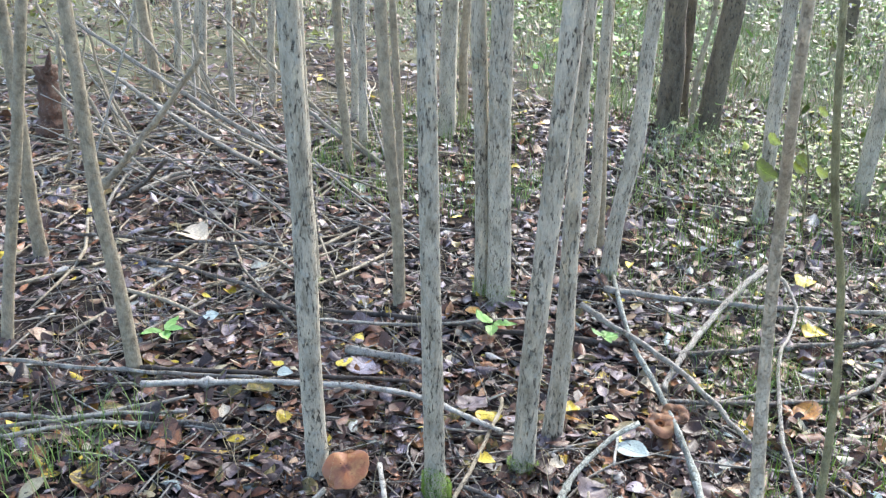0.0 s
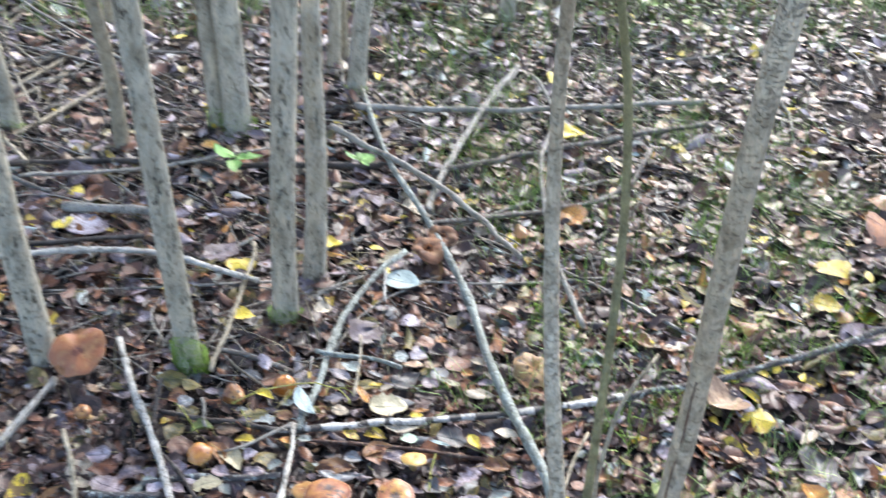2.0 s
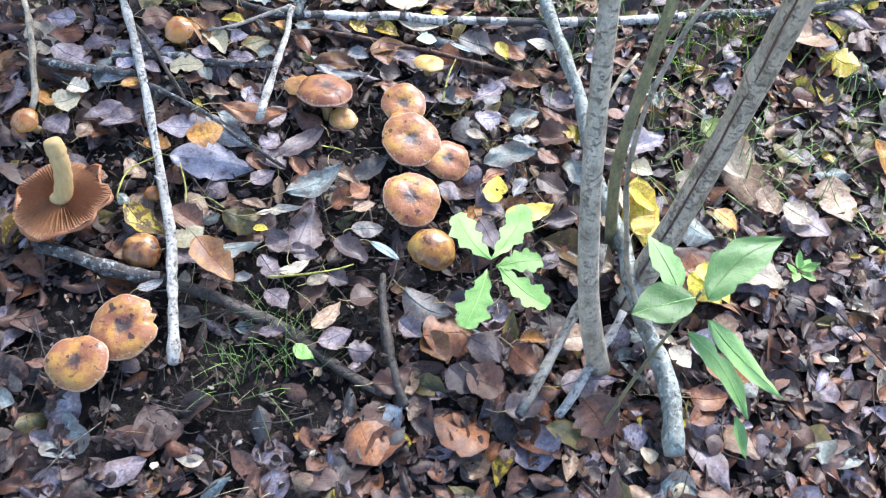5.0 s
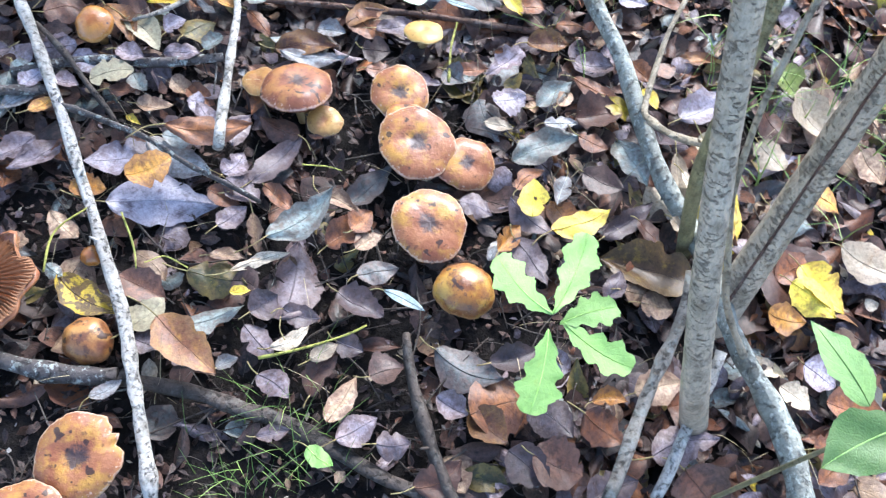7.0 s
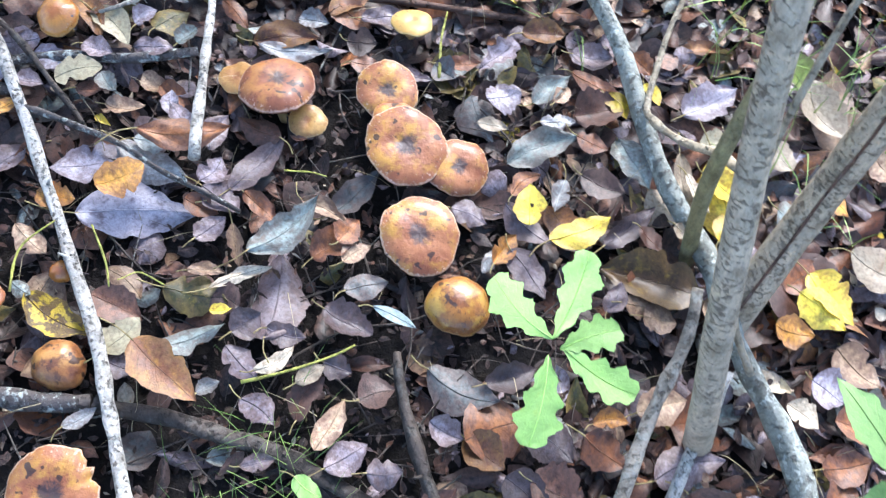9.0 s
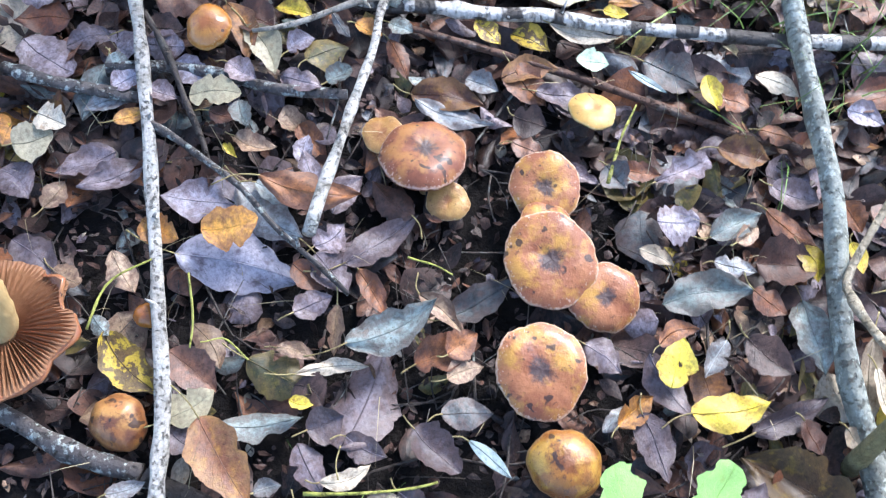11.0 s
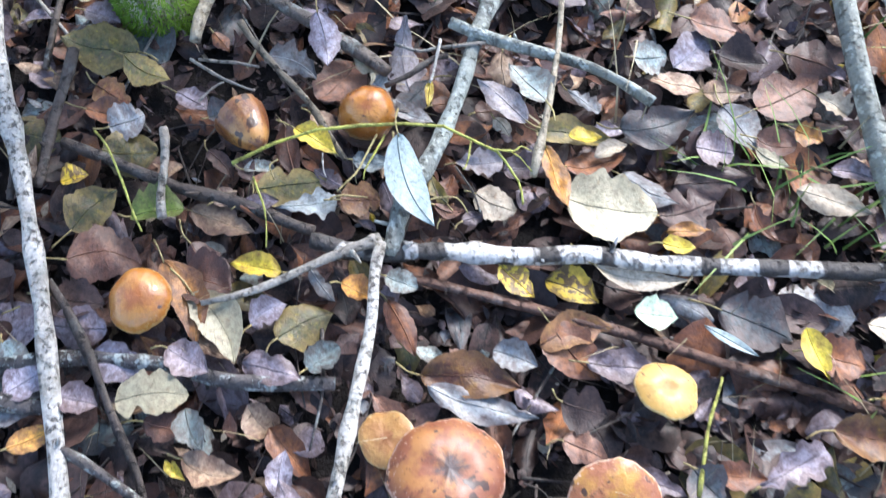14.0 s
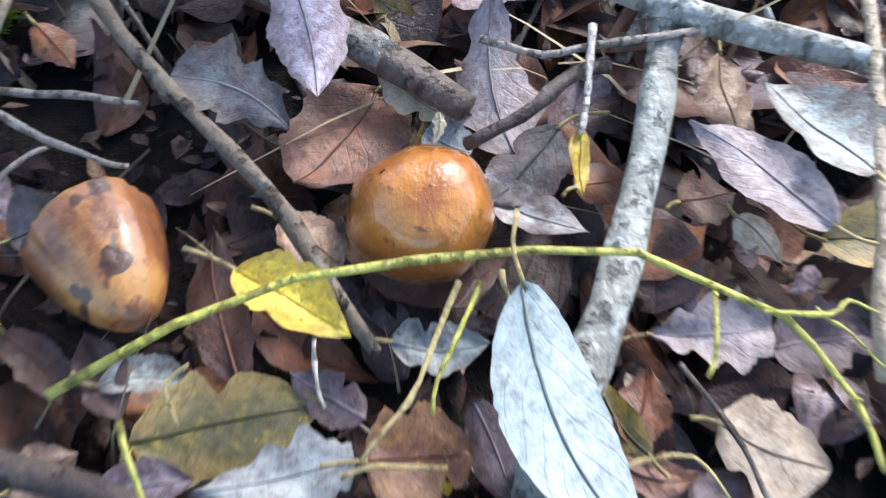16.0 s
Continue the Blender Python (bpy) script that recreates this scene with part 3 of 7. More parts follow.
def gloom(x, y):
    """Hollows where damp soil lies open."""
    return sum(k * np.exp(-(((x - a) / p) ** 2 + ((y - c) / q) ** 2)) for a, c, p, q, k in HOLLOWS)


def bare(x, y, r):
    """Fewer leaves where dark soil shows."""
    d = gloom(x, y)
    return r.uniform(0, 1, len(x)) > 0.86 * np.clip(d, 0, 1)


def open_floor(x, y, r):
    """Where leaves lie thick."""
    covered = 0.55 * ((np.abs(x + 0.05) < 0.42) & (y > -0.12) & (y < 0.64))
    return r.uniform(0, 1, len(x)) > np.clip(1.3 * gloom(x, y) + covered, 0, 0.97)


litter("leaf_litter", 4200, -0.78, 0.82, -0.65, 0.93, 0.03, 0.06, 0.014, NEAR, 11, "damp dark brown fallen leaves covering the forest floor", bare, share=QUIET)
litter("leaf_litter", 1350, -0.78, 0.82, -0.65, 0.93, 0.04, 0.075, 0.018, NEAR, 15, "brown, mauve and grey fallen leaves lying thick", open_floor, tiltmax=0.5, share=THICK)
litter("leaf_litter", 8500, -1.5, 1.8, -1.2, 2.0, 0.035, 0.07, 0.02, MID, 16, "brown and mauve fallen leaves round the clearing", lambda x, y, r: ~in_near(x, y) & fade(x, y, r, -1.5, 1.8, -1.2, 2.0, 0.5), share=MIXTURE)
litter("leaf_litter", 15500, -3.2, 3.2, -2.4, 1.45, 0.035, 0.08, 0.03, MID, 12, "brown and grey fallen leaves among the young trees", lambda x, y, r: ~in_near(x, y) & fade(x, y, r, -3.2, 3.2, -2.4, 2.4, 1.0))
litter("leaf_litter", 14500, -3.2, 3.2, 1.2, 4.5, 0.03, 0.075, 0.03, MID, 19, "grey and pale fallen leaves between the trunks", lambda x, y, r: fade(x, y, r, -3.2, 3.2, 0.8, 5.4, 1.0), share=UPPER)
BITS = {"mauve": 0.15, "brown": 0.20, "dark": 0.30, "black": 0.18, "tan": 0.04, "rust": 0.07, "pale": 0.035, "cream": 0.012, "ash": 0.02, "yellow": 0.018}
litter("leaf_litter", 24000, -2.4, 2.4, -1.0, 3.6, 0.012, 0.034, 0.034, FAR, 17, "small broken bits of leaf between whole ones", lambda x, y, r: ~in_near(x, y) & (r.uniform(0, 1, len(x)) > (y - 0.9) / 1.6), share=BITS)
litter("leaf_litter", 5000, -0.78, 0.82, -0.65, 0.93, 0.012, 0.032, 0.02, NEAR, 18, "small broken bits of dark leaf", open_floor, share=BITS)
litter("leaf_litter", 26000, -9, 9, 3.9, 12, 0.04, 0.08, 0.03, FAR, 13, "fallen leaves further back in the wood", share={"mauve": 0.28, "brown": 0.24, "tan": 0.12, "pale": 0.05, "ash": 0.12, "green": 0.06, "olive": 0.08, "yellow": 0.02, "rust": 0.04})
litter("leaf_litter", 16000, -7, 7, -6, 4.2, 0.06, 0.11, 0.03, FAR, 14, "fallen leaves all round under the trees", lambda x, y, r: ((np.abs(x) > 2.3) | (y < -1.5)) & (r.uniform(0, 1, len(x)) > (np.hypot(x, y) - 2) / 6))


# ---- trees ----
def crown_mesh(seed, top, spread):
    """Limbs' foliage: many small leaves in loose clumps."""
    rng = np.random.default_rng(seed)
    cl = rng.normal(size=(26, 3)) * np.array([spread, spread, 0.9]) + np.array([0, 0, top - 0.6])
    P = np.repeat(cl, 11, 0) + rng.normal(size=(26 * 11, 3)) * 0.20
    n = len(P)
    V, F, U, M = scatter(P[:, :2], rng.uniform(0.05, 0.08, n), P[:, 2], rng.normal(0, 0.6, n).clip(-1.1, 1.1), rng.choice([LEAF_KEYS.index("bush"), LEAF_KEYS.index("yellow")], n, p=[0.8, 0.2]), FAR, rng)
    return mesh_from("crown", V, F, LEAF_MATS, U, M)


CROWNS = [crown_mesh(s, 5.6, 0.55) for s in (1, 2, 3)]
TREE_COUNT = 0


def tree(x, y, top_x, top_z, r0, r1, bark="trunk", label="slender young tree with grey-olive fissured bark", tall=5.5, lean_y=0.0, bend=0.006, crown=True):
    """A young tree: trunk from its foot through (top_x, y, top_z) and on up, a few limbs, a thin crown."""
    global TREE_COUNT
    TREE_COUNT += 1
    rng = np.random.default_rng(500 + TREE_COUNT)
    z0 = float(height(x, y)) - 0.03
    sx = (top_x - x) / top_z
    ob = thing("tree", (x, y, z0), label, "tree", "young trees of the wood")
    pts, hs = [], [0, 0.25 * top_z, 0.55 * top_z, top_z, 1.8, 2.6, 3.6, 4.6, tall]
    hs = sorted(h for h in hs)
    for i, h in enumerate(hs):
        w = 0 if i == 0 else bend
        straight = min(h, 1.6) * sx + (max(h - 1.6, 0)) * sx * 0.3
        pts.append((straight + rng.normal() * w, lean_y * min(h, 2) + rng.normal() * w, h + (0.03 if h else 0)))
    slope = max((r0 - r1) / top_z, 0.002)
    radii = [max(0.006, r0 - slope * min(h, 1.2) - max(h - 1.2, 0) * (r1 * 0.17)) for h in hs]
    n = 46
    C = [p for p in pts]
    V, F, U = tube(C, np.interp(np.linspace(0, 1, n), np.linspace(0, 1, len(hs)), radii), 14 if y < 2.2 else 9, n, 0.04, 700 + TREE_COUNT, 0.22)
    stem_part = part("trunk", mesh_from("trunk", V, F, BARK[bark], U), ob)
    for k in range(4):
        h = rng.uniform(3.0, tall - 0.6)
        cx = np.interp(h, hs, [p[0] for p in pts])
        cy = np.interp(h, hs, [p[1] for p in pts])
        a, L = rng.uniform(0, 6.28), rng.uniform(0.6, 1.2)
        tip = (cx + L * math.cos(a), cy + L * math.sin(a), h + L * 0.8)
        midp = (cx + 0.45 * L * math.cos(a), cy + 0.45 * L * math.sin(a), h + L * 0.25)
        Vb, Fb, Ub = tube([(cx, cy, h), midp, tip], [r1 * 0.4, r1 * 0.25, 0.003], 6, 8, 0.05, TREE_COUNT * 9 + k)
        part("limb", mesh_from("limb", Vb, Fb, BARK[bark], Ub), stem_part)
    if crown:
        c = part("crown", CROWNS[TREE_COUNT % 3], ob)
        c.location = (pts[-1][0], pts[-1][1], tall - 5.5)
        c.rotation_euler = (0, 0, rng.uniform(0, 6.28))
    return ob


tree(-0.629, 0.773, -0.662, 1.204, 0.028, 0.0245)
tree(-0.324, 0.690, -0.362, 1.222, 0.026, 0.020, label="slender young tree with bright green moss at its foot")
tree(-0.095, 0.825, -0.054, 1.208, 0.0285, 0.0245, label="slender leaning young tree with mossy foot")
tree(-0.006, 0.962, 0.010, 1.188, 0.028, 0.018)
tree(-0.107, 1.804, -0.142, 1.052, 0.042, 0.037, label="young tree with deeply furrowed grey bark and mossy foot")
tree(-0.165, 1.84, -0.208, 1.049, 0.027, 0.025)
tree(-0.461, 1.728, -0.516, 1.057, 0.0215, 0.0195, "smooth")
tree(-0.501, 2.739, -0.528, 0.898, 0.0178, 0.0165, "smooth")
tree(-0.793, 1.938, -0.807, 0.671, 0.030, 0.026)
tree(-1.857, 2.089, -1.859, 0.896, 0.026, 0.022, "smooth")
tree(-1.245, 1.252, -1.320, 1.116, 0.022, 0.0175, "smooth", bend=0.006)
tree(-0.769, 3.168, -0.812, 0.825, 0.0223, 0.0207, "smooth")
tree(-0.732, 3.584, -0.729, 0.761, 0.0245, 0.0245)
tree(-0.816, 4.043, -0.810, 0.687, 0.0228, 0.0217)
tree(0.318, 2.002, 0.406, 1.032, 0.030, 0.025)
tree(0.327, 2.269, 0.282, 0.988, 0.0184, 0.0165, "smooth")
tree(0.277, 2.211, 0.268, 0.997, 0.0226, 0.0182)
tree(1.099, 2.647, 1.082, 0.944, 0.032, 0.0296)
tree(1.215, 4.031, 1.273, 0.730, 0.072, 0.061, "furrow", "dark leaning tree trunk with spreading rooty foot")
tree(0.983, 4.016, 0.961, 0.726, 0.072, 0.061, "furrow", "dark tree trunk with spreading rooty foot")
tree(1.125, 4.177, 1.080, 0.703, 0.030, 0.0286, "furrow")
tree(1.117, 4.002, 1.172, 0.733, 0.0162, 0.0154, "smooth")
tree(1.606, 2.812, 1.612, 0.567, 0.039, 0.037)
tree(3.037, 6.571, 3.012, 0.365, 0.058, 0.057, "furrow")
tree(-0.288, 3.799, -0.283, 0.736, 0.050, 0.044)
tree(-0.206, 4.027, -0.185, 0.702, 0.026, 0.0247, "smooth")
for gx, gy, gt, gz, gr in ((-1.54, 4.111, -1.519, 0.662, 0.019), (-1.728, 4.284, -1.693, 0.631, 0.023), (-2.103, 5.129, -2.087, 0.491, 0.0265), (-2.55, 5.624, -2.497, 0.405, 0.0203), (-1.343, 4.312, -1.309, 0.635, 0.0233)):
    tree(gx, gy, gt, gz, gr, gr * 0.95)
tree(-1.73, 1.447, -1.554, 0.841, 0.019, 0.017, "smooth")


# ---- saplings close by ----
def rod(name, points, radii, bark, label, category, seed, sides=10, n=24, wob=0.06, group=""):
    V, F, U = tube(points, radii, sides, n, wob, seed)
    o = V.mean(0)
    ob = new(name, mesh_from(name, V - o, F, BARK[bark], U))
    ob.location = o
    return tagged(ob, label, category, group)


# ---- mushrooms ----
def cap_material(name, ca, cb, patch, centre, rim, rough, grain=150.0, dirty=0.60, coat=0.35, blots=0.72):
    m, nt, bs = mat(name)
    tc, oi = nt.nodes.new("ShaderNodeTexCoord"), nt.nodes.new("ShaderNodeObjectInfo")
    w = math_node(nt, "MULTIPLY", oi.outputs["Random"], 17.0)
    sep = nt.nodes.new("ShaderNodeSeparateXYZ")
    nt.links.new(tc.outputs["UV"], sep.inputs[0])
    r = sep.outputs["X"]
    ob = tc.outputs["Object"]
    big = noise_tex(nt, ob, 38.0, 4, 0.6, w)
    col = mix(nt, ramp(nt, big, [(0.38, (0, 0, 0)), (0.6, (1, 1, 1))]), ca, cb)
    ray = nt.nodes.new("ShaderNodeCombineXYZ")
    nt.links.new(math_node(nt, "MULTIPLY", sep.outputs["Y"], 26.0), ray.inputs[0])
    nt.links.new(math_node(nt, "MULTIPLY", r, 2.5), ray.inputs[1])
    streak = noise_tex(nt, ray.outputs[0], 1.0, 5, 0.65, w)
    col = mix(nt, 0.9, col, ramp(nt, streak, [(0.3, (0.76, 0.70, 0.68)), (0.5, (1, 1, 1)), (0.7, (1.16, 1.16, 1.14))]), "MULTIPLY")
    pat = noise_tex(nt, ob, 44.0, 6, 0.62, math_node(nt, "ADD", w, 5.0))
    col = mix(nt, math_node(nt, "MULTIPLY", ramp(nt, pat, [(0.48, (0, 0, 0)), (0.60, (1, 1, 1))]), 0.85), col, patch)
    cen = math_node(nt, "ADD", math_node(nt, "ADD", r, math_node(nt, "MULTIPLY", math_node(nt, "SUBTRACT", streak, 0.5), 0.35)), math_node(nt, "MULTIPLY", math_node(nt, "SUBTRACT", noise_tex(nt, ob, 95.0, 5, 0.65, w), 0.5), 0.7))
    col = mix(nt, math_node(nt, "MULTIPLY", ramp(nt, cen, [(0.15, (1, 1, 1)), (0.31, (0, 0, 0))]), 0.92), col, centre)
    dirt = noise_tex(nt, ob, grain, 5, 0.7, math_node(nt, "ADD", w, 2.0))
    col = mix(nt, math_node(nt, "MULTIPLY", ramp(nt, dirt, [(dirty, (0, 0, 0)), (dirty + 0.07, (1, 1, 1))]), 0.75), col, (0.10, 0.04, 0.02))
    edge_r = math_node(nt, "ADD", r, math_node(nt, "MULTIPLY", math_node(nt, "SUBTRACT", big, 0.5), 0.3))
    flake = noise_tex(nt, ob, 330.0, 3, 0.6, math_node(nt, "ADD", w, 8.0))
    ring = ramp(nt, edge_r, [(0.70, (0, 0, 0)), (0.88, (1, 1, 1)), (0.97, (0.2, 0.2, 0.2))])
    col = mix(nt, math_node(nt, "MULTIPLY", ring, 0.4), col, ca)
    near_rim = ramp(nt, r, [(0.72, (0, 0, 0)), (0.95, (1, 1, 1))])
    col = mix(nt, math_node(nt, "MULTIPLY", near_rim, ramp(nt, flake, [(0.60, (0, 0, 0)), (0.66, (1, 1, 1))])), col, rim)
    edge = math_node(nt, "ADD", r, math_node(nt, "MULTIPLY", math_node(nt, "SUBTRACT", flake, 0.5), 0.16))
    col = mix(nt, ramp(nt, edge, [(0.955, (0, 0, 0)), (0.995, (0.8, 0.8, 0.8))]), col, rim)
    blot = noise_tex(nt, ob, 75.0, 2, 0.4, math_node(nt, "ADD", w, 15.0))
    col = mix(nt, math_node(nt, "MULTIPLY", ramp(nt, blot, [(blots, (0, 0, 0)), (blots + 0.025, (1, 1, 1))]), 0.88), col, (0.035, 0.018, 0.014))
    crack = noise_tex(nt, scaled(nt, ob, (190, 60, 60)), 1.0, 4, 0.6, math_node(nt, "ADD", w, 12.0))
    col = mix(nt, math_node(nt, "MULTIPLY", ramp(nt, crack, [(0.30, (1, 1, 1)), (0.335, (0, 0, 0))]), 0.8), col, (0.06, 0.03, 0.02))
    nt.links.new(col, bs.inputs["Base Color"])
    nt.links.new(math_node(nt, "ADD", math_node(nt, "MULTIPLY", big, 0.5), rough - 0.26), bs.inputs["Roughness"])
    bs.inputs["Coat Weight"].default_value = coat
    bs.inputs["Coat Roughness"].default_value = 0.14 if coat < 0.9 else 0.06
    bs.inputs["Subsurface Weight"].default_value = 0.12
    bs.inputs["Subsurface Radius"].default_value = (0.006, 0.003, 0.001)
    relief = math_node(nt, "ADD", math_node(nt, "MULTIPLY", big, 0.8), math_node(nt, "ADD", math_node(nt, "MULTIPLY", dirt, 0.55), math_node(nt, "MULTIPLY", streak, 0.08)))
    bump(nt, bs, relief, 0.75 if coat > 0.15 else 0.3, 0.003)
    wet = nt.nodes.new("ShaderNodeBump")
    wet.inputs["Strength"].default_value, wet.inputs["Distance"].default_value = 0.7, 0.0012
    nt.links.new(math_node(nt, "ADD", noise_tex(nt, ob, 60.0, 3, 0.5, w), math_node(nt, "MULTIPLY", flake, 0.15)), wet.inputs["Height"])
    nt.links.new(wet.outputs[0], bs.inputs["Coat Normal"])
    return m


CAP = cap_material("cap_orange_brown", (0.275, 0.09, 0.038), (0.42, 0.168, 0.068), (0.56, 0.30, 0.05), (0.05, 0.034, 0.036), (0.68, 0.50, 0.36), 0.46, dirty=0.575, coat=0.22, blots=0.65)
CAP_BROWN = cap_material("cap_red_brown", (0.20, 0.062, 0.030), (0.32, 0.118, 0.052), (0.40, 0.18, 0.05), (0.05, 0.034, 0.036), (0.62, 0.42, 0.32), 0.56, dirty=0.565, coat=0.12, blots=0.63)
CAP_MOTTLE = cap_material("cap_amber_mottled", (0.20, 0.068, 0.018), (0.40, 0.165, 0.028), (0.60, 0.35, 0.05), (0.22, 0.075, 0.025), (0.46, 0.25, 0.10), 0.38, dirty=0.555, coat=0.5, blots=0.64)
CAP_OCHRE = cap_material("cap_dull_ochre", (0.40, 0.20, 0.055), (0.52, 0.31, 0.10), (0.36, 0.16, 0.05), (0.30, 0.12, 0.04), (0.60, 0.42, 0.20), 0.5, coat=0.25)
CAP_WET = cap_material("cap_amber_wet", (0.44, 0.155, 0.026), (0.58, 0.245, 0.04), (0.34, 0.115, 0.025), (0.40, 0.13, 0.03), (0.60, 0.36, 0.14), 0.2, coat=1.0)
CAP_SPOT = cap_material("cap_amber_spotted", (0.15, 0.05, 0.022), (0.44, 0.18, 0.045), (0.56, 0.29, 0.08), (0.16, 0.06, 0.03), (0.34, 0.15, 0.07), 0.40, 95.0, 0.56, 0.42, 0.60)
CAP_RED = cap_material("cap_rust_orange", (0.34, 0.115, 0.045), (0.42, 0.165, 0.065), (0.46, 0.22, 0.08), (0.20, 0.06, 0.03), (0.40, 0.19, 0.10), 0.5, 90.0)
CAP_DRY = cap_material("cap_withered", (0.08, 0.036, 0.020), (0.23, 0.098, 0.046), (0.32, 0.17, 0.08), (0.08, 0.03, 0.02), (0.30, 0.15, 0.09), 0.75, 60.0, coat=0.0)
CAP_FADED = cap_material("cap_faded_ochre", (0.22, 0.12, 0.055), (0.42, 0.27, 0.13), (0.46, 0.26, 0.06), (0.30, 0.14, 0.05), (0.66, 0.48, 0.26), 0.6, 80.0, dirty=0.54, coat=0.05, blots=0.60)
CAP_YELLOW = cap_material("cap_pale_yellow", (0.48, 0.28, 0.065), (0.60, 0.385, 0.105), (0.56, 0.33, 0.07), (0.50, 0.24, 0.07), (0.72, 0.54, 0.26), 0.55, coat=0.1)


def flesh_material(name, ca, cb, scale, rough=0.7):
    m, nt, bs = mat(name)
    tc = nt.nodes.new("ShaderNodeTexCoord")
    f = noise_tex(nt, scaled(nt, tc.outputs["Object"], (1, 1, 0.25)), scale, 5, 0.65)
    nt.links.new(mix(nt, f, ca, cb), bs.inputs["Base Color"])
    bs.inputs["Roughness"].default_value = rough
    bump(nt, bs, f, 0.5, 0.002)
    return m


STEM = flesh_material("stem_flesh", (0.42, 0.23, 0.07), (0.78, 0.58, 0.27), 160.0)
GILL = flesh_material("gill_flesh", (0.24, 0.105, 0.045), (0.44, 0.22, 0.105), 150.0)


def mushroom(x, y, z, dia, dome, label, tip=0.0, toward=0.0, stem=0.05, dent=0.0, capmat=None, seed=1, rings=18, seg=56, name="mushroom", torn=None, stem_to=None):
    """Cap with turned-in rim, gills beneath and a stem. z: the cap's middle; dome: its height; tip: degrees it leans toward that bearing."""
    rng = np.random.default_rng(seed)
    R = dia / 2
    ob = thing(name, (x, y, z), label, "mushroom", "orange-brown mushrooms on the forest floor")
    ang = np.arange(seg) / seg * 2 * np.pi
    wav = 1 + 0.03 * np.cos(ang * 2 + rng.uniform(0, 6)) + 0.018 * np.cos(ang * 3 + rng.uniform(0, 6)) + 0.012 * np.cos(ang * 7 + rng.uniform(0, 6))
    wav = 1 + (wav - 1) * (2.6 if capmat in (CAP_RED, CAP_DRY, CAP_FADED) else 1.4)
    wav = wav + 0.010 * rng.normal(size=seg)
    yaw = rng.uniform(0, 6.28)
    if torn is not None:
        off = (ang + yaw - radians(torn) + np.pi) % (2 * np.pi) - np.pi
        wav = wav - np.exp(-(off / 0.45) ** 4) * (0.16 + 0.06 * rng.normal(size=seg))
    crumple = rng.normal(size=16) * 0.085 / (1 + 0.45 * (np.arange(16) % 8))
    if capmat in (CAP_DRY, CAP_FADED):
        wav = wav + sum(crumple[k] * 1.2 * np.cos(ang * (k + 1) + 7.0 * k) for k in range(8))
    sink = 0.25 if capmat is CAP_DRY else 0.04
    V, U = [], []
    flat = (3.0 if capmat is CAP_WET and dome > 0.025 else 2.0) if capmat in (CAP_WET, CAP_SPOT, CAP_YELLOW, CAP_MOTTLE) else 4.5
    power = 1.0 if flat > 3 else 0.6 if flat > 2 else (0.72 if dome > 0.04 else 0.62)
    prof = [(u, dome * (1 - u ** flat) ** power - dent * math.exp(-(u / 0.28) ** 2)) for u in 1 - np.linspace(0.98, 0, rings) ** 1.3]
    prof += [(1.004, -0.045 * R), (0.95, -0.07 * R)]
    for i, (u, h) in enumerate(prof):
        rr = R * u * (1 + (wav - 1) * u)
        hh = h + 0.05 * R * u * np.cos(ang * 2 + seed * 1.7) * (flat > 3) + 0.03 * R * u * np.cos(ang * 3 + seed) + 0.02 * R * u * u * np.cos(ang * 5 + 2 * seed) + 0.003 * R * (np.cos(ang * 7 + seed + 1.6 * np.sin(ang * 2)) + 0.8 * np.cos(ang * 4 + 2 * seed)) * math.exp(-((u - 0.24) / 0.14) ** 2) * (flat > 3)
        if capmat in (CAP_DRY, CAP_FADED):
            hh = hh + R * u * sum(crumple[k] * np.cos(ang * (k + 1) + 60.0 * crumple[k + 8] + 2.5 * u * (k % 3)) for k in range(8)) - sink * R * (1 - u)
        if capmat is CAP_RED:
            hh = hh + 0.09 * R * u * np.cos(ang * 3 + seed) + 0.06 * R * u * u * np.cos(ang * 5 + 2.0)
        V.append(np.stack([rr * np.cos(ang), rr * np.sin(ang), hh], 1))
        U.append(np.stack([np.full(seg, u if i < rings else 0.9), ang / 6.283], 1))
    n = len(prof)
    F = [(i * seg + s, i * seg + (s + 1) % seg, (i + 1) * seg + (s + 1) % seg, (i + 1) * seg + s) for i in range(n - 1) for s in range(seg)]
    V = np.vstack([np.tile([[0, 0, prof[0][1] - (sink * R if capmat in (CAP_DRY, CAP_FADED) else 0)]], (seg, 1))] + V)
    U = np.vstack([np.zeros((seg, 2))] + U)
    F = [(s, (s + 1) % seg, seg + (s + 1) % seg, seg + s) for s in range(seg)] + [tuple(k + seg for k in f) for f in F]
    cap = part("cap", mesh_from("cap", V, np.array(F), capmat or CAP, U), ob)
    g = 95 if stem_to else 60
    V, F = [], []
    for i in range(g * 2):
        a = i / (g * 2) * 2 * np.pi
        dz = 0.0 if i % 2 else -0.11 * R * (1.0 if i % 4 else 0.7)
        wa = float(np.interp(a, np.append(ang, 2 * np.pi), np.append(wav, wav[0])))
        for u, k in ((0.14, 0.4), (0.5, 1.0), (0.8, 0.8), (1.0 if stem_to else 0.965, 0.1)):
            base = dome * math.cos(u * math.pi / 2) ** 0.9 * 0.55 - (0.10 if tip > 90 else 0.05) * R
            V.append((R * u * (1 + (wa - 1) * u) * math.cos(a), R * u * (1 + (wa - 1) * u) * math.sin(a), base + dz * k))
    for i in range(g * 2):
        j = (i + 1) % (g * 2)
        for k in range(3):
            F.append((i * 4 + k, i * 4 + k + 1, j * 4 + k + 1, j * 4 + k))
    part("gilled_underside", mesh_from("gilled_underside", V, np.array(F), GILL, smooth=False), cap, "rust-brown gills")
    b = radians(toward)
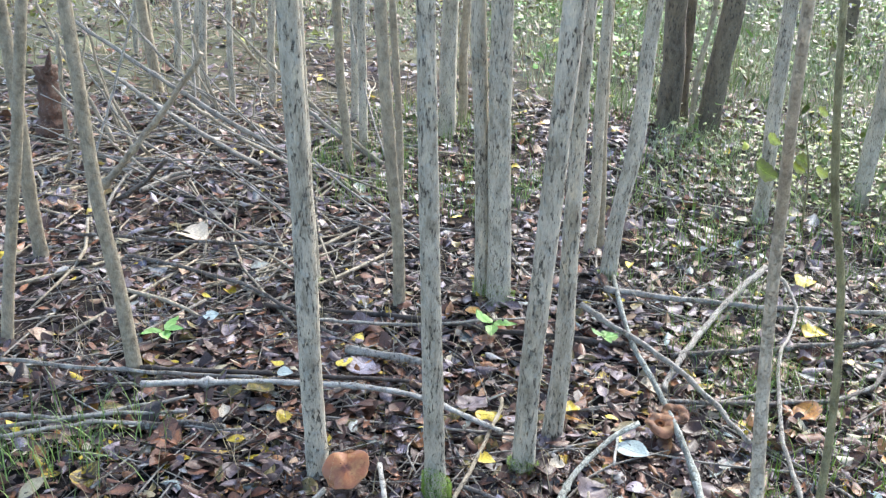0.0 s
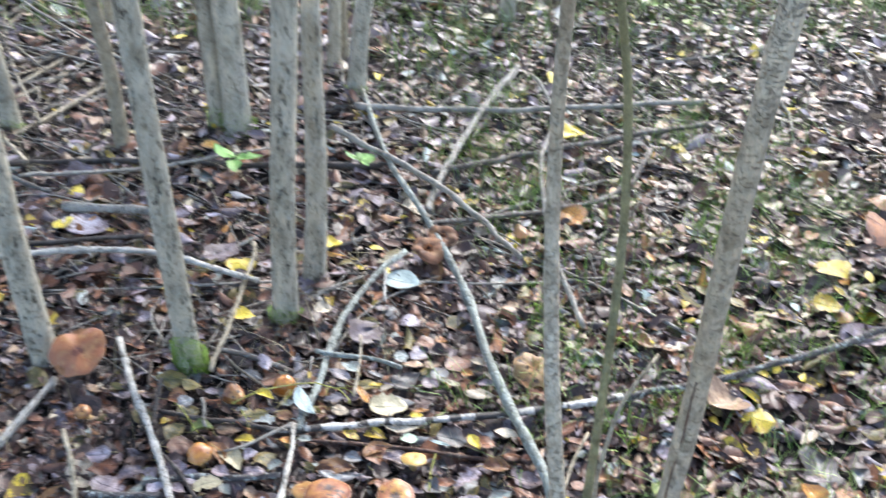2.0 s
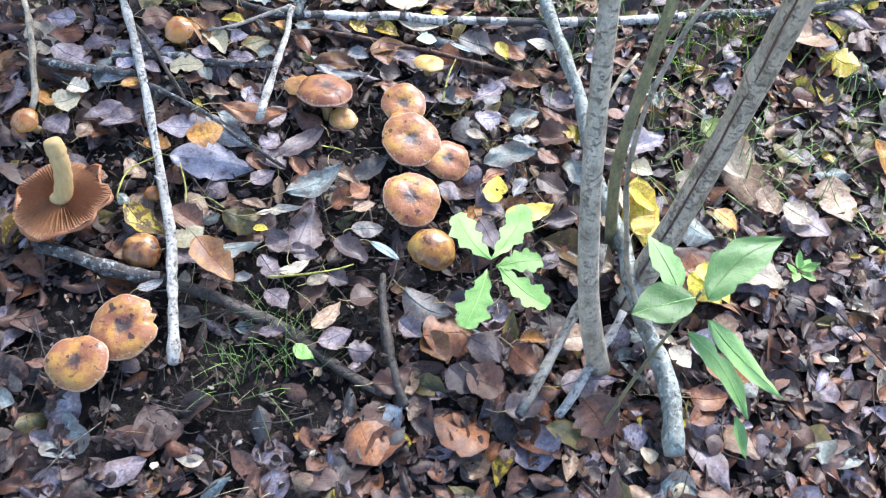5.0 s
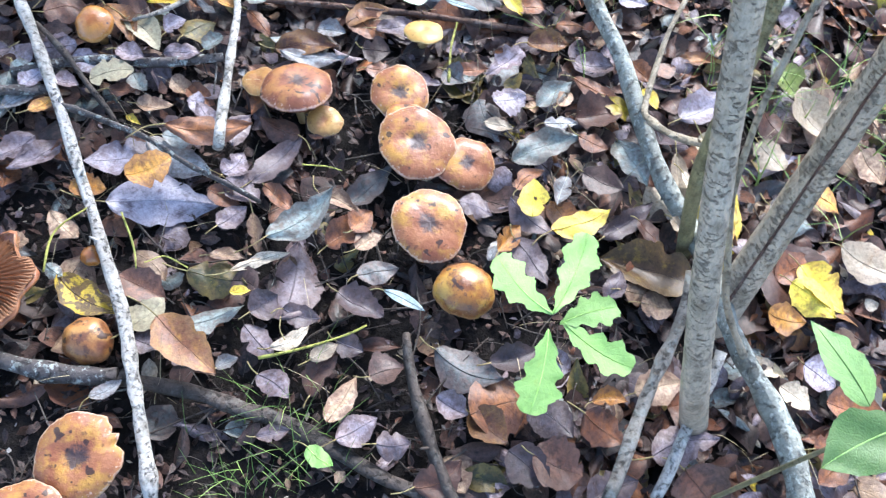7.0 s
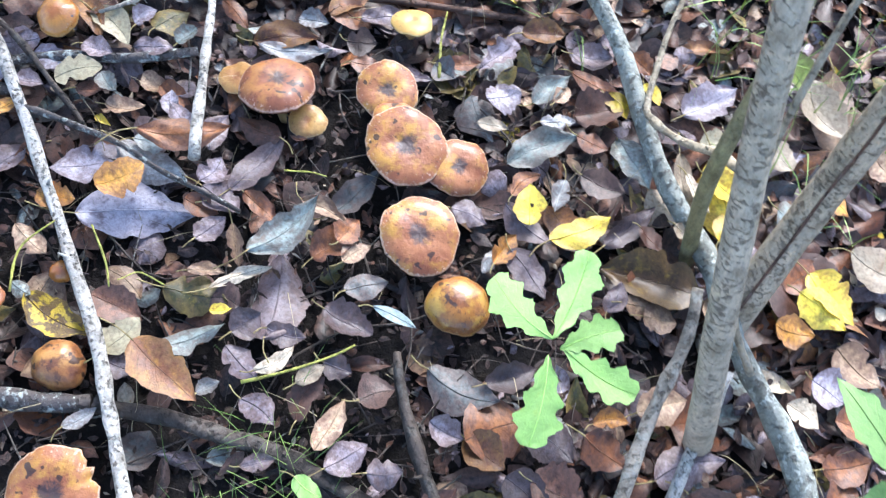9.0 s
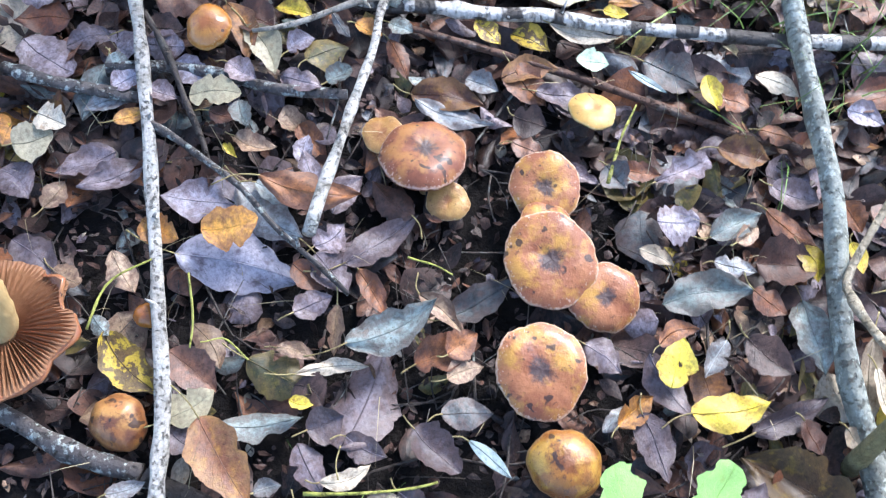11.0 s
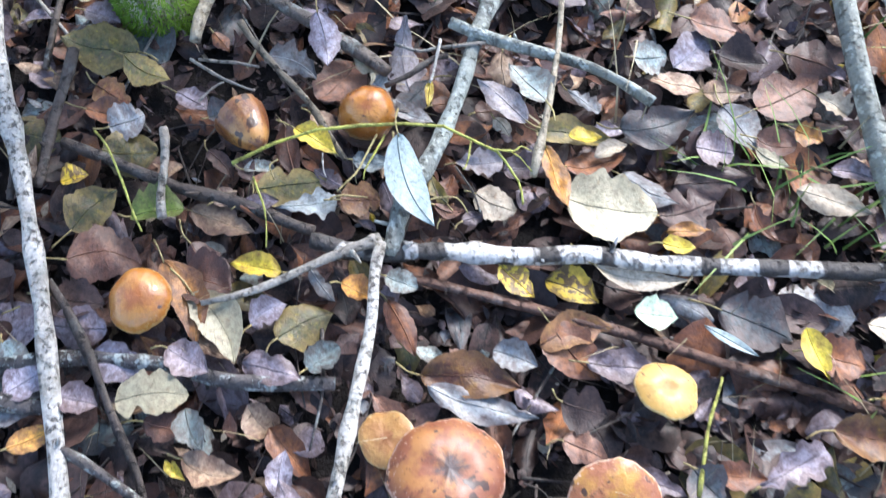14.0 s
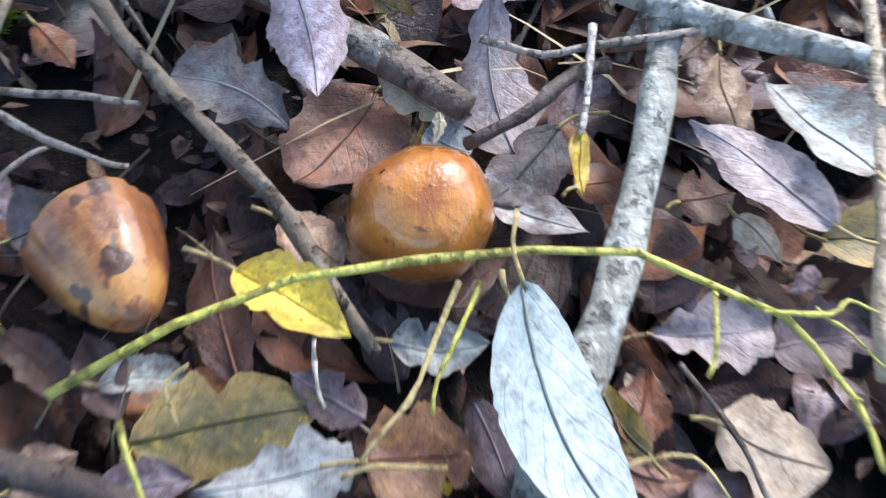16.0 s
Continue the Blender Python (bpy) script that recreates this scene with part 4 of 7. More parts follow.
    turn = Matrix.Rotation(radians(tip), 4, Vector((-math.sin(b), math.cos(b), 0))).to_quaternion() @ Euler((0, 0, yaw)).to_quaternion()
    if stem_to:
        end = np.array(turn.inverted() @ Vector(stem_to))
        side = np.array(turn.inverted() @ Vector((0.008, -0.004, 0)))
        rings_ = [0.0170, 0.0118, 0.0136, 0.0112, 0.0132, 0.0112, 0.0130, 0.0118, 0.0140, 0.0110]
        Vs, Fs, Us = tube([end * k / 9 + side * math.sin(k / 9 * 3.1) for k in range(10)], rings_, 18, 30, 0.06, seed)
        part("stem", mesh_from("stem", Vs, Fs, STEM, Us), ob, "pale yellow shaggy stem")
    elif stem:
        rs = max(0.005, R * 0.16)
        Vs, Fs, Us = tube([(0, 0, dome * 0.4 - (0.45 * R if capmat in (CAP_DRY, CAP_FADED) else 0)), (rng.normal() * 0.002, rng.normal() * 0.002, -stem * 0.45), (rng.normal() * 0.006, rng.normal() * 0.006, -stem)], [rs * 1.2, rs, rs * 0.85] if tip > 90 else [rs * 0.9, rs, rs * 1.35], 14, 14, 0.05, seed)
        part("stem", mesh_from("stem", Vs, Fs, STEM, Us), ob, "pale fibrous stem")
    ob.rotation_mode = "QUATERNION"
    ob.rotation_quaternion = turn
    return ob


FLAT = "flat orange-brown mushroom cap with dark centre and pale rim"
mushroom(-0.550, 0.690, 0.078, 0.110, 0.007, "broad orange-brown mushroom leaning against a young trunk", 32, 262, 0.09, 0.002, CAP_RED, seed=2)
mushroom(-0.100, 0.224, 0.040, 0.090, 0.013, FLAT, 15, 75, 0.05, 0.001, CAP_BROWN, seed=3)
mushroom(-0.076, 0.181, 0.020, 0.044, 0.004, "small ochre mushroom beneath a larger cap", 8, 270, 0.03, 0.002, CAP_OCHRE, 4)
mushroom(-0.142, 0.258, 0.022, 0.045, 0.003, "small ochre-brown mushroom half under a larger cap", 14, 150, 0.03, 0.0, CAP_OCHRE, 5)
mushroom(0.022, 0.186, 0.040, 0.075, 0.007, FLAT, 8, 240, 0.05, 0.0015, seed=6)
mushroom(0.020, 0.105, 0.050, 0.095, 0.008, FLAT, 6, 270, 0.06, 0.0015, seed=7)
mushroom(0.018, 0.146, 0.047, 0.052, 0.006, "small orange-yellow mushroom wedged between two caps", 14, 90, 0.05, 0.0, seed=31)
mushroom(0.072, 0.070, 0.036, 0.072, 0.008, FLAT, 12, 300, 0.05, 0.001, seed=8)
mushroom(0.004, -0.003, 0.046, 0.090, 0.008, FLAT, 6, 265, 0.06, 0.001, seed=9)
mushroom(0.021, -0.090, 0.038, 0.068, 0.022, "domed amber mushroom cap with wet mottled skin", 6, 265, 0.05, 0.0, CAP_MOTTLE, 10)
mushroom(-0.414, -0.166, 0.042, 0.092, 0.010, "flat orange mushroom cap with a torn edge", 8, 250, 0.05, 0.003, seed=11, torn=10)
mushroom(-0.471, -0.215, 0.050, 0.078, 0.010, FLAT, 10, 240, 0.06, 0.002, seed=12)
mushroom(-0.392, -0.036, 0.024, 0.054, 0.020, "small domed red-brown mushroom between dead leaves", 10, 250, 0.04, 0.0, CAP_SPOT, 13)
mushroom(-0.375, 0.069, 0.016, 0.026, 0.010, "tiny orange mushroom among dead leaves", 5, 250, 0.02, 0.0, CAP_WET, 14)
mushroom(-0.324, 0.378, 0.040, 0.050, 0.016, "glossy domed orange mushroom among dead leaves", 8, 250, 0.05, 0.0, CAP_WET, 16)
mushroom(-0.246, 0.547, 0.026, 0.044, 0.043, "leaning orange mushroom with dark soil specks", 74, 296, 0.012, 0.0, CAP_SPOT, 17)
button = mushroom(-0.136, 0.543, 0.027, 0.050, 0.030, "glossy amber mushroom button wet with highlights", 20, 262, 0.04, 0.0, CAP_WET, 18)
mushroom(0.079, 0.274, 0.036, 0.050, 0.005, "pale yellow mushroom lying among dead leaves", 14, 80, 0.03, 0.002, CAP_YELLOW, 19)
mushroom(-0.497, 0.048, 0.046, 0.138, 0.006, "overturned mushroom showing rust-brown gills and pale stem", 172, 285, 0.115, 0.0, CAP_RED, seed=20, torn=-8, stem_to=(0.006, 0.034, 0.095))
mushroom(0.297, 0.97, 0.036, 0.092, 0.013, "withered rust-brown mushroom behind the saplings", 12, 262, 0.06, 0.006, CAP_DRY, seed=22)
mushroom(0.345, 1.01, 0.042, 0.080, 0.014, "withered rust-brown mushroom behind another one", 18, 230, 0.06, 0.004, CAP_DRY, seed=23)
mushroom(0.408, 0.480, 0.026, 0.086, 0.010, "crumpled faded ochre mushroom among dead leaves", 14, 262, 0.04, 0.004, CAP_FADED, seed=27)
mushroom(-0.560, 0.215, 0.030, 0.042, 0.014, "small orange mushroom beside an upright twig", 10, 262, 0.04, 0.0, CAP_WET, 24)
mushroom(-0.545, 0.560, 0.026, 0.034, 0.012, "small brown mushroom among rotten twigs", 10, 262, 0.03, 0.0, CAP_SPOT, 25)


# ---- fallen leaves that stand out ----
LEAF_WORDS = {
    "lavender": "broad pale lavender-grey fallen leaf with dark specks",
    "spotted": "dark brown fallen leaf with bright yellow patches", "ember": "red-brown fallen leaf with ochre patches", "amber": "amber-brown curled leaf with dark blotches", "dusk": "dusky mauve dead leaf lying on damp litter", "pearl": "pearl-grey dead leaf with pinkish veins", "mist": "misty green-grey fallen leaf with toothed edge", "umber": "dark umber wet leaf with yellowish patch", "mint": "pale mint-green fallen leaf lying face down", "moss": "moss-green leaf pressed into damp litter",
    "mauve": "mauve-grey dead leaf lying on damp litter", "brown": "brown dead leaf lying on damp litter", "dark": "dark rotten leaf on damp litter",
    "slate": "slate-dark wet leaf on damp litter", "tan": "tan dry leaf lying on damp litter", "rust": "rust-brown dead leaf lying on damp litter",
    "green": "grey-green fallen leaf showing its underside", "olive": "olive-green fallen leaf with yellowing spots", "pale": "pale cream dead leaf with brown flecks", "cream": "cream-white fallen leaf lying flat on litter",
    "yellow": "bright yellow fallen leaf with brown spots", "orange": "orange-yellow fallen leaf with dark specks", "ivory": "silvery white underside of a fallen leaf",
    "ash": "ash-grey fallen leaf with rough wrinkled skin", "lilac": "lilac-grey fallen leaf with dark dots", "fresh": "fresh green leaf lying on damp litter",
}
LAID = 0


def leaf_outline(shape, u, rng):
    if shape == "oval":
        h = np.sin(np.pi * u ** 0.86) ** np.where(u > 0.45, 0.92, 0.66)
    elif shape == "round":
        h = np.sin(np.pi * u ** 0.8) ** 0.55
    elif shape == "lance":
        h = np.sin(np.pi * u ** 0.9) ** 0.9
    else:
        h = (0.30 + 0.70 * u) * np.sin(np.pi * np.clip(u, 0, 0.99) ** 1.15) ** 0.45 * (0.84 + 0.17 * np.cos(u * 25.0 + 0.8)) * 1.12
    return np.maximum(h, 0.02)


def single_leaf(shape, L, W, seed, stalk=0.3, curl=1.0, rows=33, cols=9):
    """One leaf in metres along +x with toothed edge, midrib fold, curl and a thin stalk."""
    rng = np.random.default_rng(seed)
    u = np.linspace(0, 1, rows)
    h = leaf_outline(shape, u, rng) * W / 2
    if shape == "round":
        h = h * (1 + 0.045 * np.cos(u * rng.uniform(26, 38) + rng.uniform(0, 6)))
    tooth = 1 + 0.028 * np.where(np.arange(rows) % 2, 1, -1) * (shape != "lobed") * max(0.0, rng.uniform(-0.6, 0.8))
    worn = np.ones((rows, 2))
    if curl > 0.4:
        for side in (0, 1):
            q = rng.normal(size=rows)
            for k in range(3):
                q[1:-1] = (q[:-2] + 2 * q[1:-1] + q[2:]) / 4
            worn[:, side] += 0.13 * q
            if rng.uniform() < 0.45:
                worn[:, side] -= rng.uniform(0.15, 0.5) * np.exp(-((u - rng.uniform(0.25, 0.95)) / rng.uniform(0.03, 0.09)) ** 2)
    v = np.linspace(-1, 1, cols)
    U, K = np.meshgrid(u, v, indexing="ij")
    edge = np.abs(K) > 0.99
    Y = K * h[:, None] * np.where(edge, tooth[:, None] * (1 + (0.045 if shape == "lobed" else 0.015) * rng.normal(size=U.shape)), 1)
    Y = Y * np.where(K < 0, worn[:, :1], worn[:, 1:])
    X = (U - 0.5) * L
    lift = curl * rng.uniform(0.02, 0.15) * L
    Z = lift * (2 * U - 1) ** 2 * rng.choice([-0.4, 0.6, 1.0]) + curl * rng.uniform(-0.2, 0.6) * np.abs(Y) + curl * 0.025 * L * np.sin(U * rng.uniform(5, 12) + K * rng.uniform(1, 4) + rng.uniform(0, 6)) + curl * rng.uniform(-0.6, 0.9) * Y ** 2 / W
    Z = Z + curl * 0.002 * L * rng.normal(size=Z.shape) + curl * 0.003 * L * np.sin(U * 22 - np.abs(K) * 9) + curl * rng.normal() * 0.35 * (U - 0.5) * Y
    Y = Y + rng.normal() * 0.06 * L * (2 * U - 1) ** 2
    V = np.stack([X.ravel(), Y.ravel(), Z.ravel()], 1)
    k = np.arange(rows * cols).reshape(rows, cols)
    F = np.stack([k[:-1, :-1], k[1:, :-1], k[1:, 1:], k[:-1, 1:]], -1).reshape(-1, 4)
    uv = np.stack([U.ravel(), (K.ravel() + 1) / 2], 1)
    parts = [(V, F, uv)]
    if stalk:
        b = V[k[0, cols // 2]]
        a = rng.normal() * 0.5
        p = [b + np.array([0.03 * L, 0, 0]), b - np.array([0.5 * stalk * L, 0.05 * a * L, -0.01 * L]), b - np.array([stalk * L, 0.22 * a * L, -0.02 * L])]
        tv, tf, tu = tube(p, [0.0009, 0.0007, 0.0009], 5, 6, 0.03, seed)
        parts.append((tv, tf, np.full((len(tv), 2), 0.5)))
    rib = V[k[:, cols // 2]] + np.array([0, 0, 0.0002])
    tv, tf, tu = tube(rib[::4], [0.0006, 0.0005, 0.0002], 4, 9, 0.02, seed)
    parts.append((tv, tf, np.full((len(tv), 2), 0.5)))
    return parts


def leaf_object(name, kind, parts, parent=None):
    V, F, uv = parts[0]
    me = mesh_from(name, V, F, LEAF[kind], uv)
    ob = part(name, me, parent) if parent else new(name, me)
    for piece, (V, F, uv) in zip(("midrib", "stalk"), parts[:0:-1]):
        part(piece, mesh_from(piece, V, F, LEAF[kind] if piece == "midrib" else BARK["straw"], uv), ob)
    return ob


def lay(kind, shape, x, y, L, W, yaw, z=None):
    global LAID
    LAID += 1
    rng = np.random.default_rng(3000 + LAID)
    ob = leaf_object("fallen_leaf", kind, single_leaf(shape, L * 1.06, W * 1.1, 4000 + LAID, rng.choice([0.0, 0.25, 0.4]), 0.38 if kind == "ivory" else 0.45 if kind == "cream" else 0.8))
    ob.location = (x, y, (float(height(x, y)) + 0.024 + 0.016 * max(0.0, 1 - L / 0.11) + (0.006 if kind in ("yellow", "orange", "pale", "cream", "ivory") else 0.0) + rng.uniform(0, 0.004)) if z is None else z)
    calm = 0.35 if kind in ("pale", "cream", "ivory") else 1.0
    ob.rotation_euler = (rng.normal() * 0.15 * calm, rng.normal() * 0.11 * calm, radians(yaw))
    return tagged(ob, LEAF_WORDS[kind], "leaf", "coloured fallen leaves")


flake = leaf_object("skin_flake", "cream", single_leaf("lobed", 0.011, 0.006, 91, 0.0, 0.6, 17, 5), button)
flake.matrix_basis = button.rotation_quaternion.to_matrix().to_4x4().inverted() @ pose(0.006, 0.016, 0.029, 20, -25, 70)
tagged(flake, "pale torn bit of skin")
lay("rust", "oval", 0.019, -0.225, 0.073, 0.065, 2)
lay("brown", "round", 0.057, -0.306, 0.054, 0.052, -39)
lay("rust", "oval", 0.418, -0.160, 0.063, 0.041, 11)
lay("rust", "oval", 0.404, -0.340, 0.063, 0.049, -31)
lay("rust", "oval", 0.367, -0.371, 0.052, 0.038, -8)
lay("dusk", "oval", 0.029, -0.299, 0.054, 0.043, -60)
lay("dusk", "oval", -0.104, -0.239, 0.035, 0.030, -14)
lay("dark", "oval", -0.089, -0.156, 0.038, 0.038, 1)
lay("rust", "oval", 0.345, -0.394, 0.040, 0.029, -160)
lay("brown", "round", 0.202, -0.374, 0.057, 0.059, -67)
lay("dusk", "oval", 0.105, -0.344, 0.056, 0.040, 6)
lay("dusk", "lance", -0.222, -0.190, 0.035, 0.018, -4)
lay("brown", "oval", -0.065, -0.288, 0.055, 0.035, 13)
lay("ivory", "oval", 0.207, 0.885, 0.092, 0.075, -34)
lay("yellow", "oval", -0.177, 1.036, 0.075, 0.060, -4)
lay("yellow", "oval", -0.194, 0.809, 0.051, 0.042, 11)
lay("mauve", "oval", 0.071, 0.702, 0.096, 0.074, 45)
lay("yellow", "round", -0.611, 1.285, 0.053, 0.059, 20)
lay("mauve", "oval", -0.219, 1.101, 0.106, 0.082, 45)
lay("ivory", "oval", -0.781, 1.199, 0.046, 0.051, 10)
lay("yellow", "round", -0.751, 0.986, 0.043, 0.047, 6)
lay("olive", "round", -0.840, 1.116, 0.077, 0.085, 13)
lay("lilac", "oval", -0.552, 1.281, 0.101, 0.111, 59)
lay("yellow", "oval", 1.055, 1.963, 0.078, 0.086, -27)
lay("yellow", "oval", 0.934, 1.515, 0.084, 0.092, 20)
lay("orange", "oval", 0.741, 1.048, 0.080, 0.088, -75)
lay("yellow", "oval", 0.066, 1.068, 0.052, 0.057, 8)
lay("pale", "oval", -0.009, 0.789, 0.040, 0.044, -1)
lay("pale", "round", -1.325, 2.294, 0.124, 0.137, -25)
lay("ivory", "oval", -1.090, 1.580, 0.050, 0.055, 13)
lay("rust", "oval", -1.050, 0.872, 0.082, 0.090, 156)
lay("tan", "oval", 0.789, 0.296, 0.092, 0.101, 14)
lay("orange", "oval", -0.207, 1.655, 0.050, 0.055, 120)
lay("rust", "round", -0.174, 1.452, 0.065, 0.071, -24)
lay("fresh", "oval", 0.241, 1.499, 0.070, 0.052, -83)
lay("tan", "oval", 0.199, -0.252, 0.055, 0.039, -3)
lay("mauve", "oval", 0.202, -0.317, 0.075, 0.043, -2)
lay("tan", "oval", 0.426, -0.277, 0.057, 0.047, -64)
lay("olive", "oval", -0.369, 0.631, 0.064, 0.045, 172)
lay("olive", "oval", -0.328, 0.603, 0.043, 0.026, -30)
lay("rust", "oval", -0.355, 0.561, 0.044, 0.022, -14)
lay("ember", "round", -0.356, 0.579, 0.034, 0.026, -37)
lay("ash", "round", -0.342, 0.550, 0.030, 0.034, 17)
lay("olive", "round", -0.339, 0.520, 0.043, 0.038, 1)
lay("tan", "oval", -0.395, 0.593, 0.023, 0.014, -47)
lay("mauve", "oval", -0.367, 0.666, 0.031, 0.027, -19)
lay("spotted", "oval", -0.383, 0.498, 0.022, 0.022, 13)
lay("olive", "oval", -0.369, 0.470, 0.047, 0.036, 44)
lay("brown", "round", -0.356, 0.429, 0.055, 0.045, -2)
lay("moss", "round", -0.315, 0.462, 0.041, 0.037, 3)
lay("tan", "oval", -0.263, 0.450, 0.057, 0.025, -28)
lay("mauve", "oval", -0.286, 0.570, 0.033, 0.022, -38)
lay("yellow", "oval", -0.236, 0.404, 0.040, 0.020, 164)
lay("ash", "lobed", 0.061, 0.550, 0.034, 0.025, -38)
lay("olive", "oval", 0.051, 0.520, 0.070, 0.028, -16)
lay("yellow", "oval", 0.055, 0.508, 0.028, 0.019, -6)
lay("pale", "oval", 0.077, 0.498, 0.032, 0.014, 18)
lay("rust", "oval", 0.062, 0.485, 0.055, 0.028, 10)
lay("orange", "oval", 0.017, 0.458, 0.058, 0.020, -81, 0.045)
lay("cream", "round", 0.066, 0.436, 0.076, 0.056, -13, 0.026)
lay("ash", "oval", 0.106, 0.457, 0.053, 0.029, -36)
lay("slate", "oval", 0.128, 0.524, 0.074, 0.038, 13)
lay("tan", "oval", 0.150, 0.566, 0.050, 0.027, 160)
lay("lilac", "oval", 0.181, 0.603, 0.062, 0.036, 41)
lay("green", "round", 0.133, 0.593, 0.031, 0.033, 2)
lay("brown", "oval", 0.205, 0.627, 0.052, 0.042, -18)
lay("tan", "oval", 0.195, 0.553, 0.041, 0.024, 0)
lay("brown", "oval", 0.256, 0.544, 0.067, 0.049, 22)
lay("ash", "oval", 0.204, 0.514, 0.051, 0.037, -63)
lay("mauve", "round", 0.172, 0.491, 0.033, 0.035, -16)
lay("dark", "oval", 0.168, 0.464, 0.072, 0.033, 3)
lay("dark", "oval", 0.137, 0.435, 0.052, 0.043, 10)
lay("orange", "oval", 0.258, 0.495, 0.025, 0.024, -34)
lay("cream", "oval", 0.218, 0.474, 0.032, 0.014, -34)
lay("mauve", "oval", 0.296, 0.459, 0.046, 0.019, -19)
lay("pale", "oval", 0.267, 0.432, 0.064, 0.027, -24)
lay("rust", "lance", 0.198, 0.415, 0.038, 0.014, -70)
lay("brown", "round", 0.229, 0.491, 0.034, 0.030, -24)
lay("dark", "oval", 0.221, 0.585, 0.045, 0.039, -14)
lay("pale", "lobed", 0.290, 0.527, 0.032, 0.034, -44)
lay("brown", "oval", 0.289, 0.581, 0.043, 0.041, -29)
lay("yellow", "oval", 0.118, 0.398, 0.027, 0.017, -15)
lay("orange", "oval", 0.132, 0.414, 0.038, 0.014, 0)
lay("mauve", "round", -0.371, 0.364, 0.042, 0.030, -11)
lay("lilac", "oval", -0.341, 0.333, 0.043, 0.028, -30)
lay("mauve", "oval", -0.289, 0.329, 0.037, 0.026, -36)
lay("cream", "oval", -0.263, 0.357, 0.064, 0.033, -62)
lay("lilac", "oval", -0.229, 0.367, 0.031, 0.023, 29)
lay("mauve", "oval", -0.226, 0.317, 0.048, 0.025, -23)
lay("cream", "round", -0.315, 0.305, 0.052, 0.033, -1)
lay("green", "oval", -0.285, 0.271, 0.033, 0.021, -70, 0.045)
lay("brown", "oval", -0.305, 0.279, 0.036, 0.022, -13)
lay("green", "oval", -0.421, 0.344, 0.034, 0.023, -64)
lay("lilac", "oval", -0.409, 0.326, 0.037, 0.029, 27)
lay("mauve", "oval", -0.371, 0.306, 0.030, 0.023, -14)
lay("orange", "oval", -0.402, 0.279, 0.034, 0.018, 24)
lay("olive", "oval", -0.200, 0.355, 0.050, 0.035, 28)
lay("ash", "oval", -0.184, 0.384, 0.034, 0.012, -58)
lay("orange", "oval", -0.155, 0.374, 0.030, 0.023, -26)
lay("green", "round", -0.186, 0.323, 0.029, 0.023, 31)
lay("rust", "oval", -0.122, 0.346, 0.050, 0.019, -69)
lay("green", "round", -0.120, 0.382, 0.027, 0.021, -28)
lay("lilac", "oval", -0.223, 0.237, 0.034, 0.019, 82)
lay("tan", "oval", -0.274, 0.241, 0.043, 0.022, -18)
lay("amber", "oval", -0.287, 0.380, 0.075, 0.028, -71, 0.034)
lay("brown", "oval", -0.274, 0.408, 0.047, 0.027, -46)
lay("spotted", "oval", -0.024, 0.379, 0.037, 0.025, -49)
lay("spotted", "oval", 0.023, 0.370, 0.045, 0.032, -31)
lay("pale", "oval", 0.081, 0.372, 0.079, 0.018, -13)
lay("mint", "oval", 0.088, 0.341, 0.034, 0.028, -14)
lay("slate", "oval", 0.175, 0.327, 0.066, 0.046, -26)
lay("ivory", "lance", 0.144, 0.312, 0.046, 0.009, -39)
lay("yellow", "oval", 0.211, 0.294, 0.043, 0.021, -81)
lay("rust", "round", 0.231, 0.288, 0.040, 0.037, -25)
lay("ember", "oval", 0.018, 0.334, 0.061, 0.029, 9)
lay("ash", "oval", -0.034, 0.314, 0.036, 0.025, -27)
lay("ember", "oval", -0.071, 0.301, 0.077, 0.035, -13)
lay("ash", "oval", -0.066, 0.276, 0.084, 0.025, -22)
lay("mauve", "lobed", 0.167, 0.205, 0.058, 0.038, 21)
lay("rust", "oval", 0.123, 0.203, 0.040, 0.022, -13)
lay("brown", "oval", 0.009, 0.235, 0.036, 0.025, -30)
lay("mauve", "oval", -0.514, 0.435, 0.049, 0.033, 166)
lay("rust", "oval", -0.507, 0.407, 0.056, 0.038, -178)
lay("mauve", "oval", -0.460, 0.380, 0.052, 0.026, -165)
lay("mauve", "round", -0.497, 0.354, 0.064, 0.049, -35)
lay("green", "oval", -0.447, 0.316, 0.066, 0.037, -106)
lay("ash", "oval", -0.426, 0.305, 0.058, 0.025, -159)
lay("dark", "oval", -0.374, 0.386, 0.044, 0.032, -16)
lay("brown", "round", -0.274, 0.395, 0.040, 0.043, -22)
lay("cream", "round", -0.500, 0.255, 0.040, 0.043, 19)
lay("pale", "round", -0.483, 0.279, 0.032, 0.029, -26)
lay("mauve", "oval", -0.447, 0.232, 0.060, 0.034, -157)
lay("mauve", "oval", -0.420, 0.215, 0.066, 0.031, -155)
lay("mauve", "oval", -0.514, 0.216, 0.043, 0.036, -46)
lay("tan", "oval", -0.474, 0.197, 0.033, 0.024, 59)
lay("lilac", "oval", -0.322, 0.186, 0.087, 0.050, 173)
lay("ash", "oval", -0.262, 0.169, 0.083, 0.043, -43)
lay("orange", "round", -0.291, 0.146, 0.053, 0.039, 12, 0.050)
lay("lavender", "oval", -0.285, 0.120, 0.121, 0.055, -13)
lay("orange", "oval", -0.365, 0.152, 0.044, 0.031, -32)
lay("mist", "oval", -0.247, 0.193, 0.049, 0.026, -17)
lay("mauve", "oval", -0.214, 0.204, 0.055, 0.025, 108, 0.045)
lay("mauve", "oval", -0.183, 0.191, 0.051, 0.028, 55)
lay("rust", "lance", -0.216, 0.182, 0.098, 0.034, -11, 0.050)
lay("dusk", "oval", -0.144, 0.138, 0.087, 0.031, 34)
